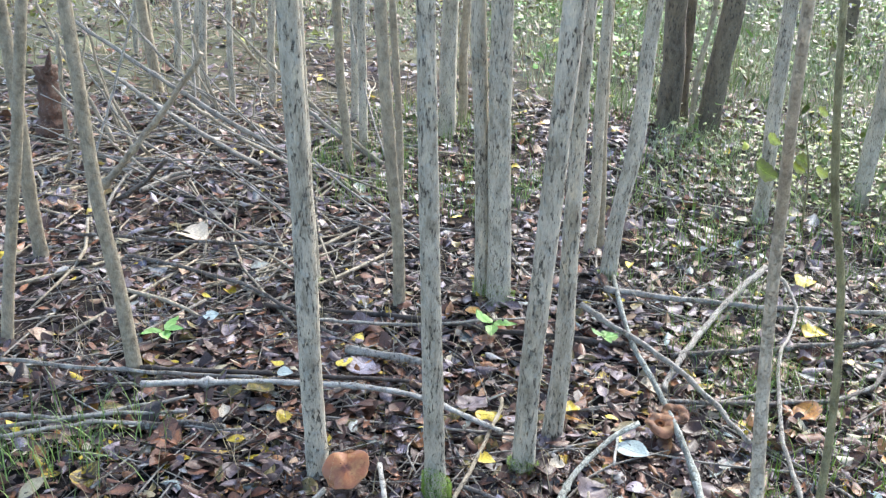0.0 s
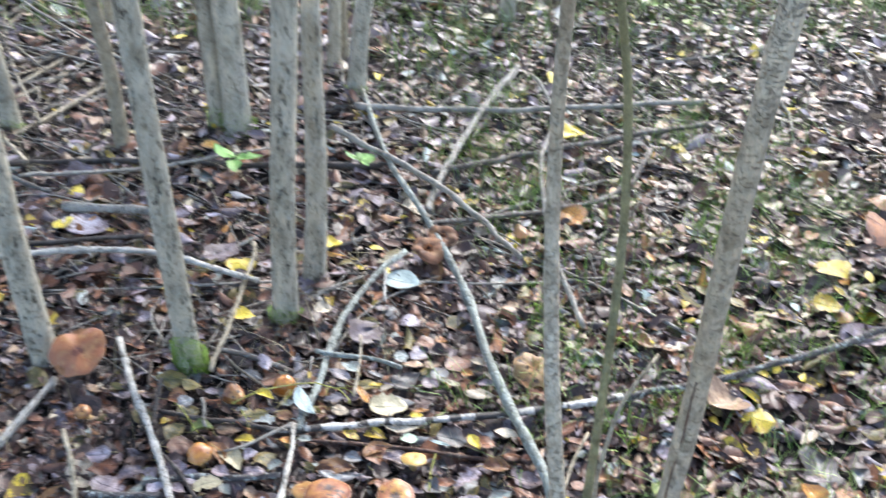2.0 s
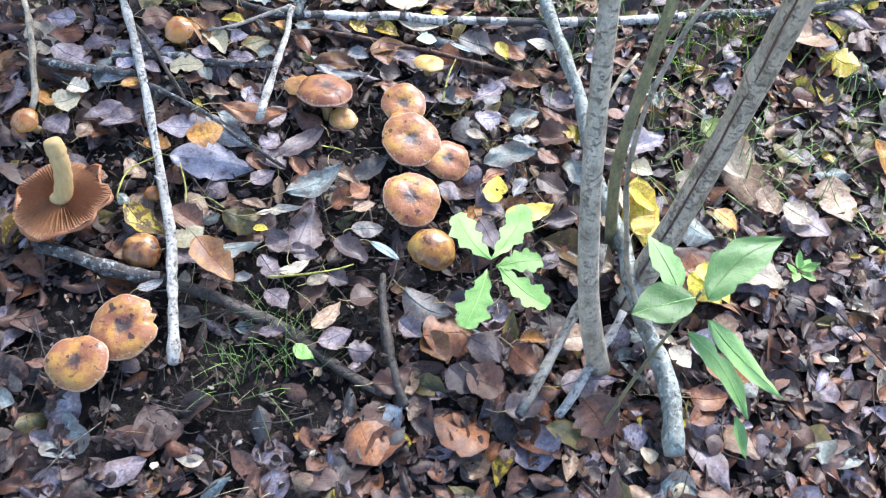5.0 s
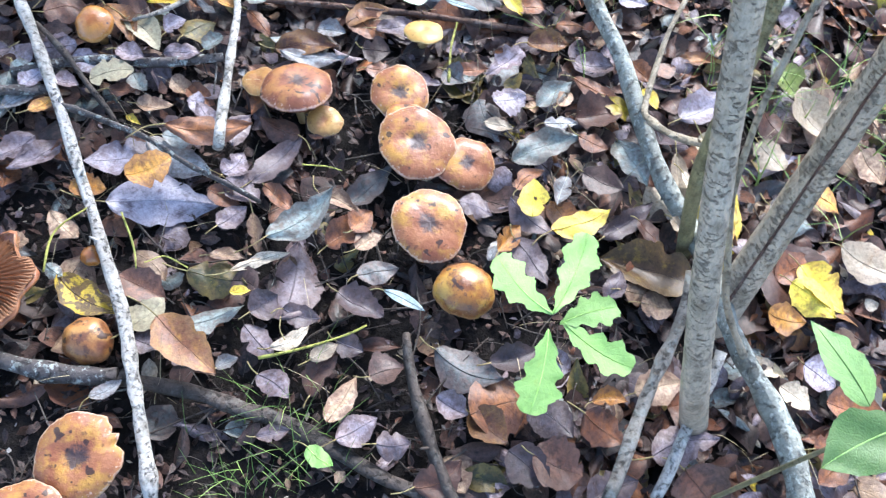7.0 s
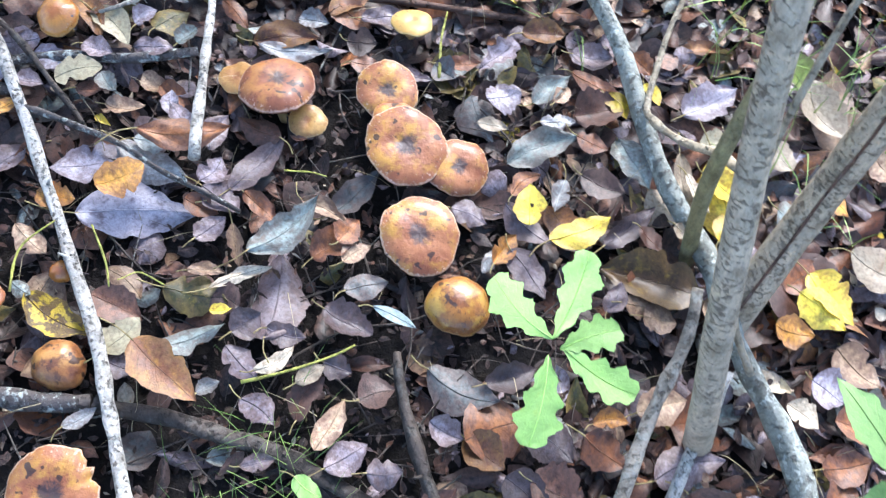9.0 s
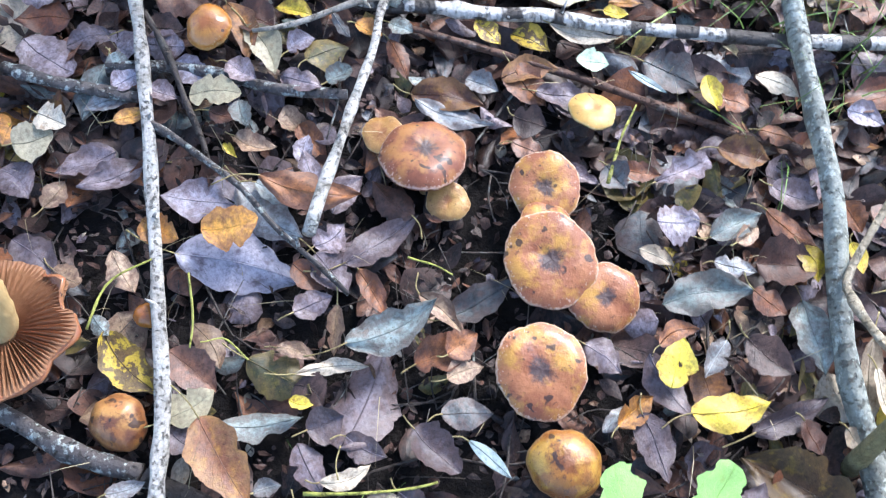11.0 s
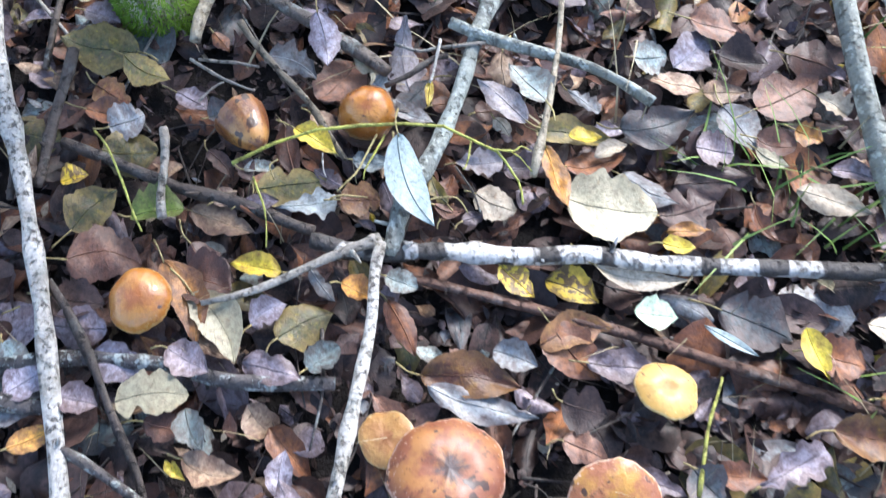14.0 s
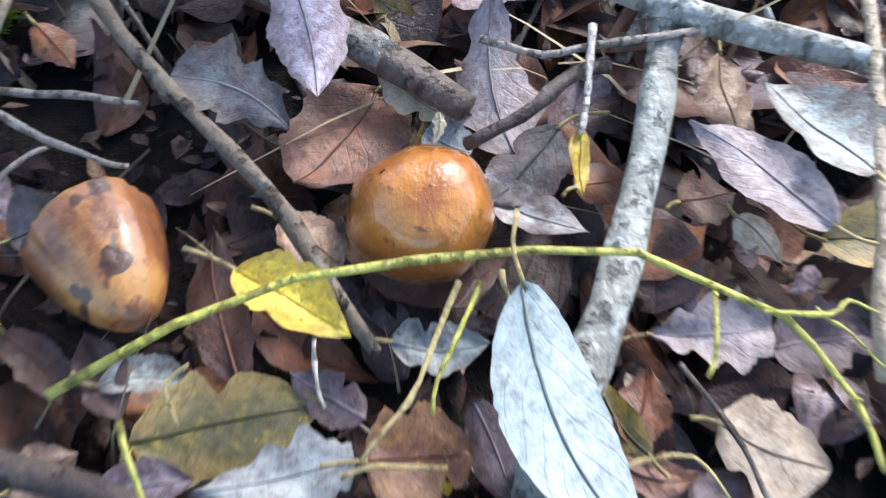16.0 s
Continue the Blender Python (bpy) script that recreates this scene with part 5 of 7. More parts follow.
lay("mauve", "oval", -0.194, 0.140, 0.036, 0.029, 38)
lay("brown", "oval", -0.134, 0.180, 0.055, 0.029, 135)
lay("mauve", "oval", 0.060, 0.205, 0.047, 0.017, -23)
lay("slate", "oval", 0.097, 0.198, 0.031, 0.031, -57)
lay("pale", "oval", 0.127, 0.109, 0.035, 0.018, -29)
lay("rust", "oval", 0.013, 0.314, 0.058, 0.036, -55)
lay("dark", "oval", 0.013, 0.266, 0.035, 0.035, -22)
lay("ember", "oval", 0.236, 0.223, 0.054, 0.033, -13)
lay("mauve", "oval", 0.051, 0.299, 0.055, 0.027, -10)
lay("lilac", "round", 0.154, 0.146, 0.042, 0.040, 1)
lay("green", "oval", 0.215, 0.145, 0.061, 0.028, 24)
lay("tan", "oval", 0.226, 0.133, 0.037, 0.019, 38)
lay("mauve", "oval", 0.282, 0.174, 0.050, 0.032, -23)
lay("rust", "oval", 0.277, 0.248, 0.038, 0.023, -25)
lay("pale", "oval", 0.286, 0.306, 0.049, 0.024, -35)
lay("rust", "oval", 0.402, 0.294, 0.081, 0.040, 16)
lay("lilac", "oval", 0.378, 0.270, 0.039, 0.028, -27)
lay("rust", "oval", 0.423, 0.248, 0.045, 0.031, -28)
lay("brown", "round", 0.260, 0.100, 0.056, 0.048, -10)
lay("rust", "oval", 0.269, 0.137, 0.060, 0.024, -41)
lay("yellow", "oval", 0.287, 0.100, 0.039, 0.026, -75)
lay("yellow", "oval", 0.334, 0.105, 0.032, 0.019, -76)
lay("rust", "oval", 0.339, 0.151, 0.035, 0.029, -65)
lay("ash", "oval", 0.207, 0.098, 0.040, 0.022, -19)
lay("mauve", "round", -0.488, 0.134, 0.052, 0.032, -40)
lay("tan", "round", -0.457, 0.109, 0.033, 0.024, -29)
lay("tan", "oval", -0.400, 0.110, 0.050, 0.026, -59)
lay("green", "oval", -0.417, 0.057, 0.025, 0.016, -50)
lay("spotted", "oval", -0.389, 0.015, 0.083, 0.036, -46)
lay("tan", "oval", -0.309, 0.036, 0.051, 0.025, -58)
lay("brown", "oval", -0.325, 0.012, 0.057, 0.038, -41)
lay("olive", "oval", -0.244, 0.004, 0.069, 0.039, -30)
lay("green", "oval", -0.261, -0.042, 0.075, 0.028, 5)
lay("cream", "oval", -0.324, -0.025, 0.048, 0.034, 30)
lay("dusk", "oval", -0.333, -0.056, 0.034, 0.027, -37)
lay("ember", "oval", -0.291, -0.078, 0.089, 0.046, -59, 0.050)
lay("dusk", "oval", -0.161, -0.021, 0.105, 0.065, 67)
lay("green", "oval", -0.133, 0.041, 0.092, 0.036, 25, 0.045)
lay("rust", "oval", -0.153, 0.083, 0.057, 0.020, -63)
lay("rust", "oval", -0.217, 0.101, 0.039, 0.027, -38)
lay("mauve", "oval", -0.193, 0.105, 0.050, 0.037, -52)
lay("mauve", "oval", -0.213, 0.073, 0.039, 0.028, 23)
lay("tan", "lance", -0.191, 0.048, 0.049, 0.016, -95)
lay("tan", "oval", -0.085, 0.062, 0.056, 0.019, -43)
lay("rust", "oval", -0.087, 0.022, 0.057, 0.036, 24)
lay("pale", "lance", -0.194, 0.011, 0.066, 0.015, 4)
lay("dark", "round", -0.212, -0.011, 0.032, 0.031, -39)
lay("yellow", "oval", -0.222, -0.026, 0.023, 0.013, -13)
lay("dusk", "oval", -0.200, -0.043, 0.035, 0.034, 20)
lay("dusk", "oval", -0.216, -0.084, 0.049, 0.028, -63)
lay("pale", "oval", -0.179, -0.096, 0.046, 0.017, 18)
lay("dusk", "oval", -0.164, -0.068, 0.041, 0.025, -28)
lay("tan", "oval", -0.227, 0.028, 0.039, 0.016, -17)
lay("dusk", "round", -0.098, -0.073, 0.057, 0.034, -44)
lay("pale", "oval", -0.149, -0.117, 0.034, 0.019, 17)
lay("ash", "oval", -0.380, -0.098, 0.035, 0.016, 15)
lay("dusk", "oval", -0.120, -0.118, 0.031, 0.027, -38)
lay("ash", "oval", -0.253, -0.100, 0.025, 0.016, 14)
lay("slate", "oval", -0.046, 0.073, 0.073, 0.030, 28)
lay("rust", "oval", -0.070, 0.029, 0.036, 0.029, 36)
lay("tan", "oval", -0.068, 0.003, 0.036, 0.023, 18)
lay("slate", "oval", -0.067, -0.038, 0.048, 0.029, 0)
lay("ivory", "lance", -0.047, -0.081, 0.050, 0.013, -43)
lay("mauve", "oval", 0.067, 0.011, 0.042, 0.031, -40)
lay("yellow", "oval", 0.135, 0.001, 0.048, 0.033, 70, 0.045)
lay("rust", "oval", 0.139, 0.034, 0.040, 0.021, 19)
lay("yellow", "oval", 0.179, -0.048, 0.073, 0.036, 6, 0.050)
lay("dusk", "oval", 0.241, -0.052, 0.082, 0.024, 22)
lay("dusk", "oval", 0.125, -0.021, 0.067, 0.031, -62)
lay("mauve", "oval", 0.106, -0.077, 0.064, 0.033, -74, 0.045)
lay("orange", "oval", 0.088, -0.043, 0.044, 0.025, 37)
lay("ash", "oval", 0.071, -0.049, 0.033, 0.014, 45)
lay("umber", "oval", 0.241, -0.114, 0.110, 0.063, 146)
lay("green", "oval", 0.178, 0.075, 0.090, 0.040, 6)
lay("green", "oval", 0.280, 0.028, 0.079, 0.036, -88)
lay("rust", "oval", 0.236, 0.060, 0.039, 0.027, -38)
lay("ash", "oval", 0.174, 0.006, 0.045, 0.021, -127)
lay("dark", "oval", 0.228, 0.005, 0.052, 0.035, -43)
lay("cream", "oval", 0.383, 0.022, 0.037, 0.030, -24)
lay("yellow", "oval", 0.366, -0.034, 0.055, 0.039, -53)
lay("yellow", "oval", 0.354, -0.081, 0.049, 0.030, 32)
lay("pale", "oval", 0.331, -0.035, 0.051, 0.016, -83)
lay("brown", "oval", 0.258, -0.072, 0.035, 0.025, -66)
lay("tan", "oval", 0.218, -0.143, 0.037, 0.026, -26)
lay("dusk", "oval", 0.194, -0.128, 0.038, 0.023, 45)
lay("pale", "oval", 0.297, -0.079, 0.031, 0.020, -61)
lay("brown", "oval", -0.160, -0.133, 0.055, 0.029, 42)
lay("dusk", "oval", -0.208, -0.136, 0.045, 0.028, -55)
lay("tan", "oval", -0.143, -0.174, 0.062, 0.025, 46)
lay("mauve", "oval", -0.136, -0.210, 0.047, 0.034, 12)
lay("fresh", "oval", -0.182, -0.230, 0.034, 0.021, -53)
lay("slate", "oval", -0.005, -0.180, 0.081, 0.045, -44)
lay("dusk", "oval", 0.052, -0.180, 0.057, 0.030, 2)
lay("ember", "oval", -0.002, -0.248, 0.049, 0.039, -55)
lay("dusk", "oval", 0.071, -0.256, 0.056, 0.043, -57)
lay("orange", "oval", 0.137, -0.252, 0.037, 0.020, -16)
lay("rust", "oval", 0.119, -0.282, 0.051, 0.039, -53)
lay("tan", "round", 0.233, -0.163, 0.037, 0.033, -26)
lay("mauve", "oval", -0.033, -0.216, 0.038, 0.028, -43)
lay("orange", "oval", 0.371, -0.220, 0.042, 0.035, -33)
lay("yellow", "oval", 0.430, -0.196, 0.070, 0.048, -70)
lay("lilac", "oval", 0.384, -0.290, 0.040, 0.045, -55)
lay("pale", "oval", 0.344, -0.306, 0.038, 0.028, -61)
lay("tan", "oval", 0.558, 0.010, 0.148, 0.063, -98)
lay("slate", "oval", 0.879, 0.063, 0.166, 0.074, -112)
lay("yellow", "oval", 0.832, 0.217, 0.048, 0.061, -36)
lay("brown", "oval", 0.980, -0.066, 0.097, 0.072, -70)
lay("yellow", "oval", 0.921, -0.141, 0.074, 0.046, -103)
lay("tan", "oval", 0.704, -0.061, 0.087, 0.060, -87)
lay("orange", "oval", 0.825, 0.015, 0.071, 0.050, -92)
lay("dusk", "oval", 0.632, -0.103, 0.072, 0.060, -51)
lay("mauve", "oval", 1.257, 0.421, 0.176, 0.074, -1)
lay("yellow", "oval", 1.219, 0.545, 0.068, 0.063, -28)
lay("rust", "round", 1.629, 0.816, 0.170, 0.178, -44)
lay("yellow", "oval", 0.363, -0.058, 0.117, 0.058, -94)
lay("yellow", "oval", 1.325, 0.674, 0.084, 0.092, -89)
lay("ash", "lobed", -0.196, 0.607, 0.048, 0.041, 149)
lay("lilac", "oval", -0.168, 0.609, 0.053, 0.025, -84, 0.045)
lay("brown", "round", -0.158, 0.583, 0.053, 0.042, -129)
lay("cream", "oval", -0.131, 0.593, 0.035, 0.016, -46)
lay("pearl", "lobed", -0.098, 0.611, 0.069, 0.043, -92)
lay("slate", "oval", -0.094, 0.562, 0.045, 0.025, -135)
lay("ash", "oval", -0.097, 0.543, 0.044, 0.018, -39)
lay("yellow", "lance", -0.082, 0.549, 0.026, 0.008, -101, 0.045)
lay("tan", "oval", -0.009, 0.584, 0.042, 0.022, -91)
lay("green", "oval", 0.007, 0.554, 0.049, 0.033, 121, 0.045)
lay("pearl", "oval", -0.018, 0.540, 0.058, 0.023, 128, 0.045)
lay("pale", "oval", -0.017, 0.522, 0.021, 0.014, -61)
lay("yellow", "oval", -0.182, 0.509, 0.040, 0.020, -37, 0.045)
lay("brown", "oval", -0.207, 0.520, 0.054, 0.019, 96)
lay("tan", "round", -0.174, 0.538, 0.025, 0.019, -43)
lay("olive", "oval", -0.205, 0.480, 0.057, 0.033, 6)
lay("green", "oval", -0.229, 0.497, 0.029, 0.013, -2)
lay("mist", "lobed", -0.192, 0.460, 0.047, 0.030, 7)
lay("ember", "round", -0.148, 0.461, 0.032, 0.032, -4)
lay("ivory", "oval", -0.110, 0.457, 0.082, 0.029, -75, 0.056)
lay("mauve", "oval", -0.174, 0.484, 0.027, 0.016, 141)
lay("mist", "oval", -0.136, 0.495, 0.031, 0.018, -9)
lay("pearl", "lobed", -0.042, 0.491, 0.039, 0.034, -7)
lay("mauve", "round", -0.003, 0.485, 0.034, 0.025, -2)
lay("rust", "oval", -0.072, 0.468, 0.027, 0.017, 62)
lay("olive", "oval", -0.083, 0.466, 0.031, 0.012, 109)
lay("pale", "round", -0.035, 0.447, 0.036, 0.031, -30)
lay("mauve", "oval", -0.053, 0.439, 0.022, 0.013, 18)
lay("ember", "oval", -0.075, 0.445, 0.020, 0.009, 49)
lay("brown", "oval", -0.262, 0.505, 0.033, 0.014, -52)
lay("tan", "oval", -0.260, 0.471, 0.021, 0.016, 23)
lay("dark", "oval", -0.243, 0.500, 0.033, 0.015, 111)
lay("mauve", "oval", -0.229, 0.462, 0.027, 0.015, -2)
lay("slate", "oval", -0.263, 0.554, 0.021, 0.023, 19)
lay("rust", "oval", -0.261, 0.631, 0.022, 0.013, -54)
lay("rust", "oval", -0.066, 0.554, 0.024, 0.016, 12)
lay("brown", "oval", -0.028, 0.544, 0.023, 0.021, 7)
lay("mauve", "oval", -0.123, 0.459, 0.034, 0.016, -80)
lay("brown", "oval", -0.074, 0.444, 0.026, 0.012, -16)
lay("mist", "round", -0.122, 0.573, 0.018, 0.019, -38)
lay("green", "oval", 0.439, -0.098, 0.059, 0.051, -40)
lay("pale", "oval", 0.322, -0.029, 0.103, 0.023, -105)
lay("lilac", "oval", 0.408, 0.082, 0.079, 0.050, 13)
lay("pale", "oval", 0.533, 0.029, 0.083, 0.051, -82)
lay("brown", "oval", 0.482, 0.028, 0.051, 0.039, -74)
lay("pale", "round", 0.454, -0.011, 0.046, 0.037, -70)
lay("moss", "oval", 0.533, 0.094, 0.049, 0.044, -71)
lay("yellow", "oval", 0.411, -0.207, 0.060, 0.041, -59, 0.045)
lay("brown", "oval", 0.413, -0.180, 0.111, 0.089, -52)
lay("orange", "oval", 0.492, -0.086, 0.045, 0.031, -53)
lay("tan", "round", 0.578, -0.056, 0.048, 0.042, -70)
lay("pale", "oval", 0.615, -0.088, 0.052, 0.038, -47)
lay("pale", "oval", 0.510, -0.186, 0.087, 0.051, -50)
lay("tan", "round", 0.304, -0.174, 0.041, 0.047, -52)


# ---- sticks ----
STICKS = 0


def stick(points, r0, r1, bark, label, name="stick"):
    """A dead stick along its points, with knots and small stubs."""
    global STICKS
    STICKS += 1
    rng = np.random.default_rng(6000 + STICKS)
    P = np.array(points)
    L = np.linalg.norm(np.diff(P, axis=0), axis=1).sum()
    n = int(np.clip(L / 0.02, 10, 46))
    r = np.linspace(r0, r1, n)
    for k in rng.integers(1, n - 1, max(1, n // 9)):
        r[k] *= rng.uniform(1.1, 1.4)
    P = spline(P, n)
    drift = rng.normal(size=(n, 3)) * np.array([1, 1, 0.5])
    for k in range(3):
        drift[1:-1] = (drift[:-2] + 2 * drift[1:-1] + drift[2:]) / 4
    P = P + drift * min(max(r0, r1) * (0.4 if bark in ("pale", "birch") else 1.0), 0.006)
    V, F, U = tube(P, r, 12 if max(r0, r1) > 0.004 else 7, n, 0.14, 6100 + STICKS)
    C = spline(P, n)
    o = C[n // 2]
    ob = new(name, mesh_from(name, V - o, F, BARK[bark], U))
    ob.location = o
    if max(r0, r1) > 0.004:
        for k in rng.integers(2, n - 2, max(1, int(L * 5))):
            d = rng.normal(size=3)
            d[2] = abs(d[2]) + 0.3
            d *= rng.uniform(0.006, 0.02) / np.linalg.norm(d)
            V, F, U = tube([C[k], C[k] + d * 0.6, C[k] + d * 1.2], [0.0025, 0.002, 0.001], 5, 4, 0.05, STICKS * 31 + int(k))
            part("twig_stub", mesh_from("twig_stub", V - o, F, BARK[bark], U), ob)
    elif name == "stick":
        for k in range(2, n - 1, 3):
            V, F, U = tube([C[k], C[k] + np.array([0, 0, r0 * 1.6])], [r0 * 0.8, r0 * 0.4], 5, 3, 0.05, STICKS * 31 + k)
            part("bud", mesh_from("bud", V - o, F, BARK[bark], U), ob)
    return tagged(ob, label, "stick" if name == "stick" else name.replace("_", " "), "dead sticks on the floor" if name == "stick" else "")


stick([(-0.472, 0.776, 0.030), (-0.442, 0.588, 0.035), (-0.396, 0.376, 0.035), (-0.366, 0.140, 0.035), (-0.349, -0.052, 0.035), (-0.352, -0.223, 0.035)], 0.0062, 0.0066, "pale", "long straight pale stick lying on dead leaves")
stick([(-0.136, 0.407, 0.045), (-0.150, 0.330, 0.070), (-0.180, 0.220, 0.100), (-0.209, 0.120, 0.114)], 0.0042, 0.0060, "pale", "pale bare stick propped on a fallen birch branch")
stick([(-0.190, 0.427, 0.028), (-0.141, 0.412, 0.028), (-0.025, 0.401, 0.028), (0.123, 0.382, 0.028), (0.319, 0.360, 0.028), (0.576, 0.349, 0.028)], 0.0060, 0.0076, "birch", "fallen birch branch with white bark and dark patches")
stick([(0.590, 0.350, 0.028), (0.820, 0.358, 0.028), (1.194, 0.407, 0.028), (1.489, 0.456, 0.028)], 0.0080, 0.0090, "mould", "mouldy grey branch half sunk in leaves")
stick([(-0.136, 0.408, 0.035), (-0.113, 0.441, 0.035), (-0.092, 0.479, 0.035), (-0.041, 0.592, 0.035), (0.001, 0.679, 0.035), (0.059, 0.795, 0.030), (0.228, 0.974, 0.035)], 0.0075, 0.0080, "lichen", "lichen-grey broken stick across a birch branch")
stick([(-0.271, 0.367, 0.040), (-0.214, 0.390, 0.040), (-0.163, 0.411, 0.040), (-0.135, 0.418, 0.040)], 0.0022, 0.0046, "grey", "thin forked dead twig")
stick([(0.327, 1.939, 0.030), (0.306, 1.441, 0.035), (0.323, 1.161, 0.035), (0.335, 0.800, 0.038), (0.318, 0.560, 0.042), (0.312, 0.366, 0.045), (0.313, 0.240, 0.050), (0.309, 0.110, 0.050), (0.304, -0.018, 0.045), (0.309, -0.130, 0.040), (0.300, -0.267, 0.040), (0.301, -0.356, 0.040), (0.286, -0.448, 0.040)], 0.0085, 0.0145, "lichen", "long fallen pole covered in grey-green lichen")
stick([(0.267, -0.245, 0.075), (0.209, -0.305, 0.045), (0.147, -0.365, 0.030)], 0.0060, 0.0072, "pale", "pale dead stick leaning on a fallen pole")
stick([(0.238, -0.170, 0.130), (0.175, -0.260, 0.060), (0.100, -0.352, 0.030)], 0.0062, 0.0078, "grey", "grey dead stick leaning against a sapling")
stick([(0.283, -0.206, 0.010), (0.352, -0.142, 0.172), (0.388, -0.102, 0.335), (0.398, -0.086, 0.500)], 0.0018, 0.0012, "twig", "thin red-brown dead stem climbing along a sapling", "vine")
stick([(0.417, 0.219, 0.087), (0.355, 0.151, 0.074), (0.302, 0.083, 0.066), (0.296, 0.050, 0.080), (0.297, 0.008, 0.113), (0.303, -0.046, 0.171), (0.292, -0.080, 0.210)], 0.0030, 0.0046, "smooth", "thin bent side branch resting on the fallen pole", "branch")
stick([(-0.066, -0.123, 0.030), (-0.064, -0.211, 0.030), (-0.060, -0.324, 0.030)], 0.0050, 0.0080, "dark", "dark rotten stick sunk in the litter")
stick([(-0.545, -0.002, 0.020), (-0.450, -0.050, 0.020), (-0.366, -0.088, 0.020)], 0.0090, 0.0095, "mould", "grey-brown rotten branch in the litter")
stick([(-0.372, -0.086, 0.017), (-0.296, -0.122, 0.016), (-0.230, -0.163, 0.016), (-0.178, -0.208, 0.016), (-0.120, -0.262, 0.016), (-0.070, -0.300, 0.014)], 0.0085, 0.0080, "dark", "dark rotten branch half sunk in damp soil")
stick([(-0.374, 0.274, 0.035), (-0.309, 0.215, 0.035), (-0.247, 0.150, 0.035), (-0.175, 0.075, 0.035)], 0.0042, 0.0030, "mould", "spotted thin twig over dead leaves")
stick([(-0.425, 0.352, 0.024), (-0.328, 0.333, 0.024), (-0.270, 0.314, 0.024), (-0.176, 0.295, 0.024)], 0.0060, 0.0055, "mould", "lichen-spotted stick under a bare stick")
stick([(-0.546, 0.340, 0.022), (-0.477, 0.322, 0.022), (-0.385, 0.294, 0.022)], 0.0070, 0.0060, "mould", "mouldy grey stick in the litter")
stick([(-0.133, 0.401, 0.016), (-0.004, 0.353, 0.016), (0.116, 0.310, 0.016), (0.226, 0.256, 0.016), (0.304, 0.235, 0.016)], 0.0038, 0.0058, "twig", "red-brown rotten stick under the birch branch")
stick([(-0.273, 0.696, 0.030), (-0.189, 0.650, 0.030), (-0.108, 0.583, 0.030)], 0.0060, 0.0055, "stick", "straight brown stick among leaves")
stick([(-0.243, 0.634, 0.040), (-0.193, 0.560, 0.040), (-0.161, 0.496, 0.040)], 0.0034, 0.0026, "furrow", "thin peeled twig pointing at a mushroom")
stick([(-0.055, 0.620, 0.045), (0.032, 0.575, 0.045), (0.121, 0.537, 0.045)], 0.0055, 0.0050, "lichen", "greyish straight stick across another")
stick([(0.051, 0.646, 0.050), (0.029, 0.567, 0.050), (-0.002, 0.465, 0.050)], 0.0025, 0.0030, "smooth", "thin upright dead stalk")
stick([(-0.250, 0.485, 0.058), (-0.195, 0.508, 0.058), (-0.134, 0.512, 0.058), (-0.077, 0.508, 0.058), (-0.048, 0.491, 0.054), (-0.032, 0.481, 0.054), (-0.023, 0.464, 0.054), (-0.017, 0.451, 0.054), (-0.016, 0.434, 0.054)], 0.0015, 0.0009, "yellow", "thin yellow-green willow twig with buds")
stick([(-0.039, 0.485, 0.056), (-0.018, 0.482, 0.056), (-0.011, 0.486, 0.056), (-0.002, 0.480, 0.056)], 0.0008, 0.0005, "yellow", "thin green forked tip of a willow twig", "twig")
stick([(-0.021, 0.484, 0.054), (-0.013, 0.476, 0.054), (-0.005, 0.463, 0.054)], 0.0008, 0.0005, "yellow", "thin green forked tip of a willow twig", "twig")
stick([(-0.053, 0.492, 0.056), (-0.057, 0.479, 0.056), (-0.062, 0.466, 0.056)], 0.0009, 0.0007, "yellow", "short green side twig with blunt end", "twig")
stick([(-0.391, 0.610, 0.030), (-0.409, 0.480, 0.030)], 0.0050, 0.0040, "dark", "dark wet twig in the litter")
stick([(-0.394, 0.532, 0.022), (-0.311, 0.491, 0.022), (-0.246, 0.462, 0.022), (-0.183, 0.433, 0.022)], 0.0050, 0.0050, "dark", "dark rotten branch among olive leaves")
stick([(-0.303, 0.531, 0.040), (-0.309, 0.449, 0.040)], 0.0030, 0.0035, "grey", "short pale twig stub standing up")
stick([(-0.396, 0.398, 0.030), (-0.344, 0.289, 0.030), (-0.318, 0.217, 0.030)], 0.0035, 0.0030, "dark", "thin dark wet twig in litter")
stick([(-0.424, 0.524, 0.030), (-0.434, 0.482, 0.030)], 0.0030, 0.0030, "dark", "thin dark wet twig in litter")
stick([(-0.425, 0.052, 0.040), (-0.408, 0.096, 0.040), (-0.368, 0.121, 0.040)], 0.0014, 0.0010, "yellow", "thin yellow leaf stalk on dead leaves", "leaf_stalk")
stick([(0.087, 0.191, 0.035), (0.107, 0.245, 0.035), (0.127, 0.278, 0.035)], 0.0016, 0.0011, "yellow", "thin yellow leaf stalk on dead leaves", "leaf_stalk")
stick([(-0.361, 0.532, 0.040), (-0.343, 0.494, 0.040), (-0.325, 0.439, 0.040)], 0.0013, 0.0009, "yellow", "thin yellow leaf stalk on dead leaves", "leaf_stalk")
stick([(-0.235, 0.477, 0.045), (-0.226, 0.450, 0.045), (-0.225, 0.414, 0.045)], 0.0010, 0.0007, "yellow", "thin yellow leaf stalk on dead leaves", "leaf_stalk")
stick([(-0.123, 0.508, 0.050), (-0.146, 0.468, 0.050)], 0.0010, 0.0007, "yellow", "thin yellow leaf stalk on dead leaves", "leaf_stalk")
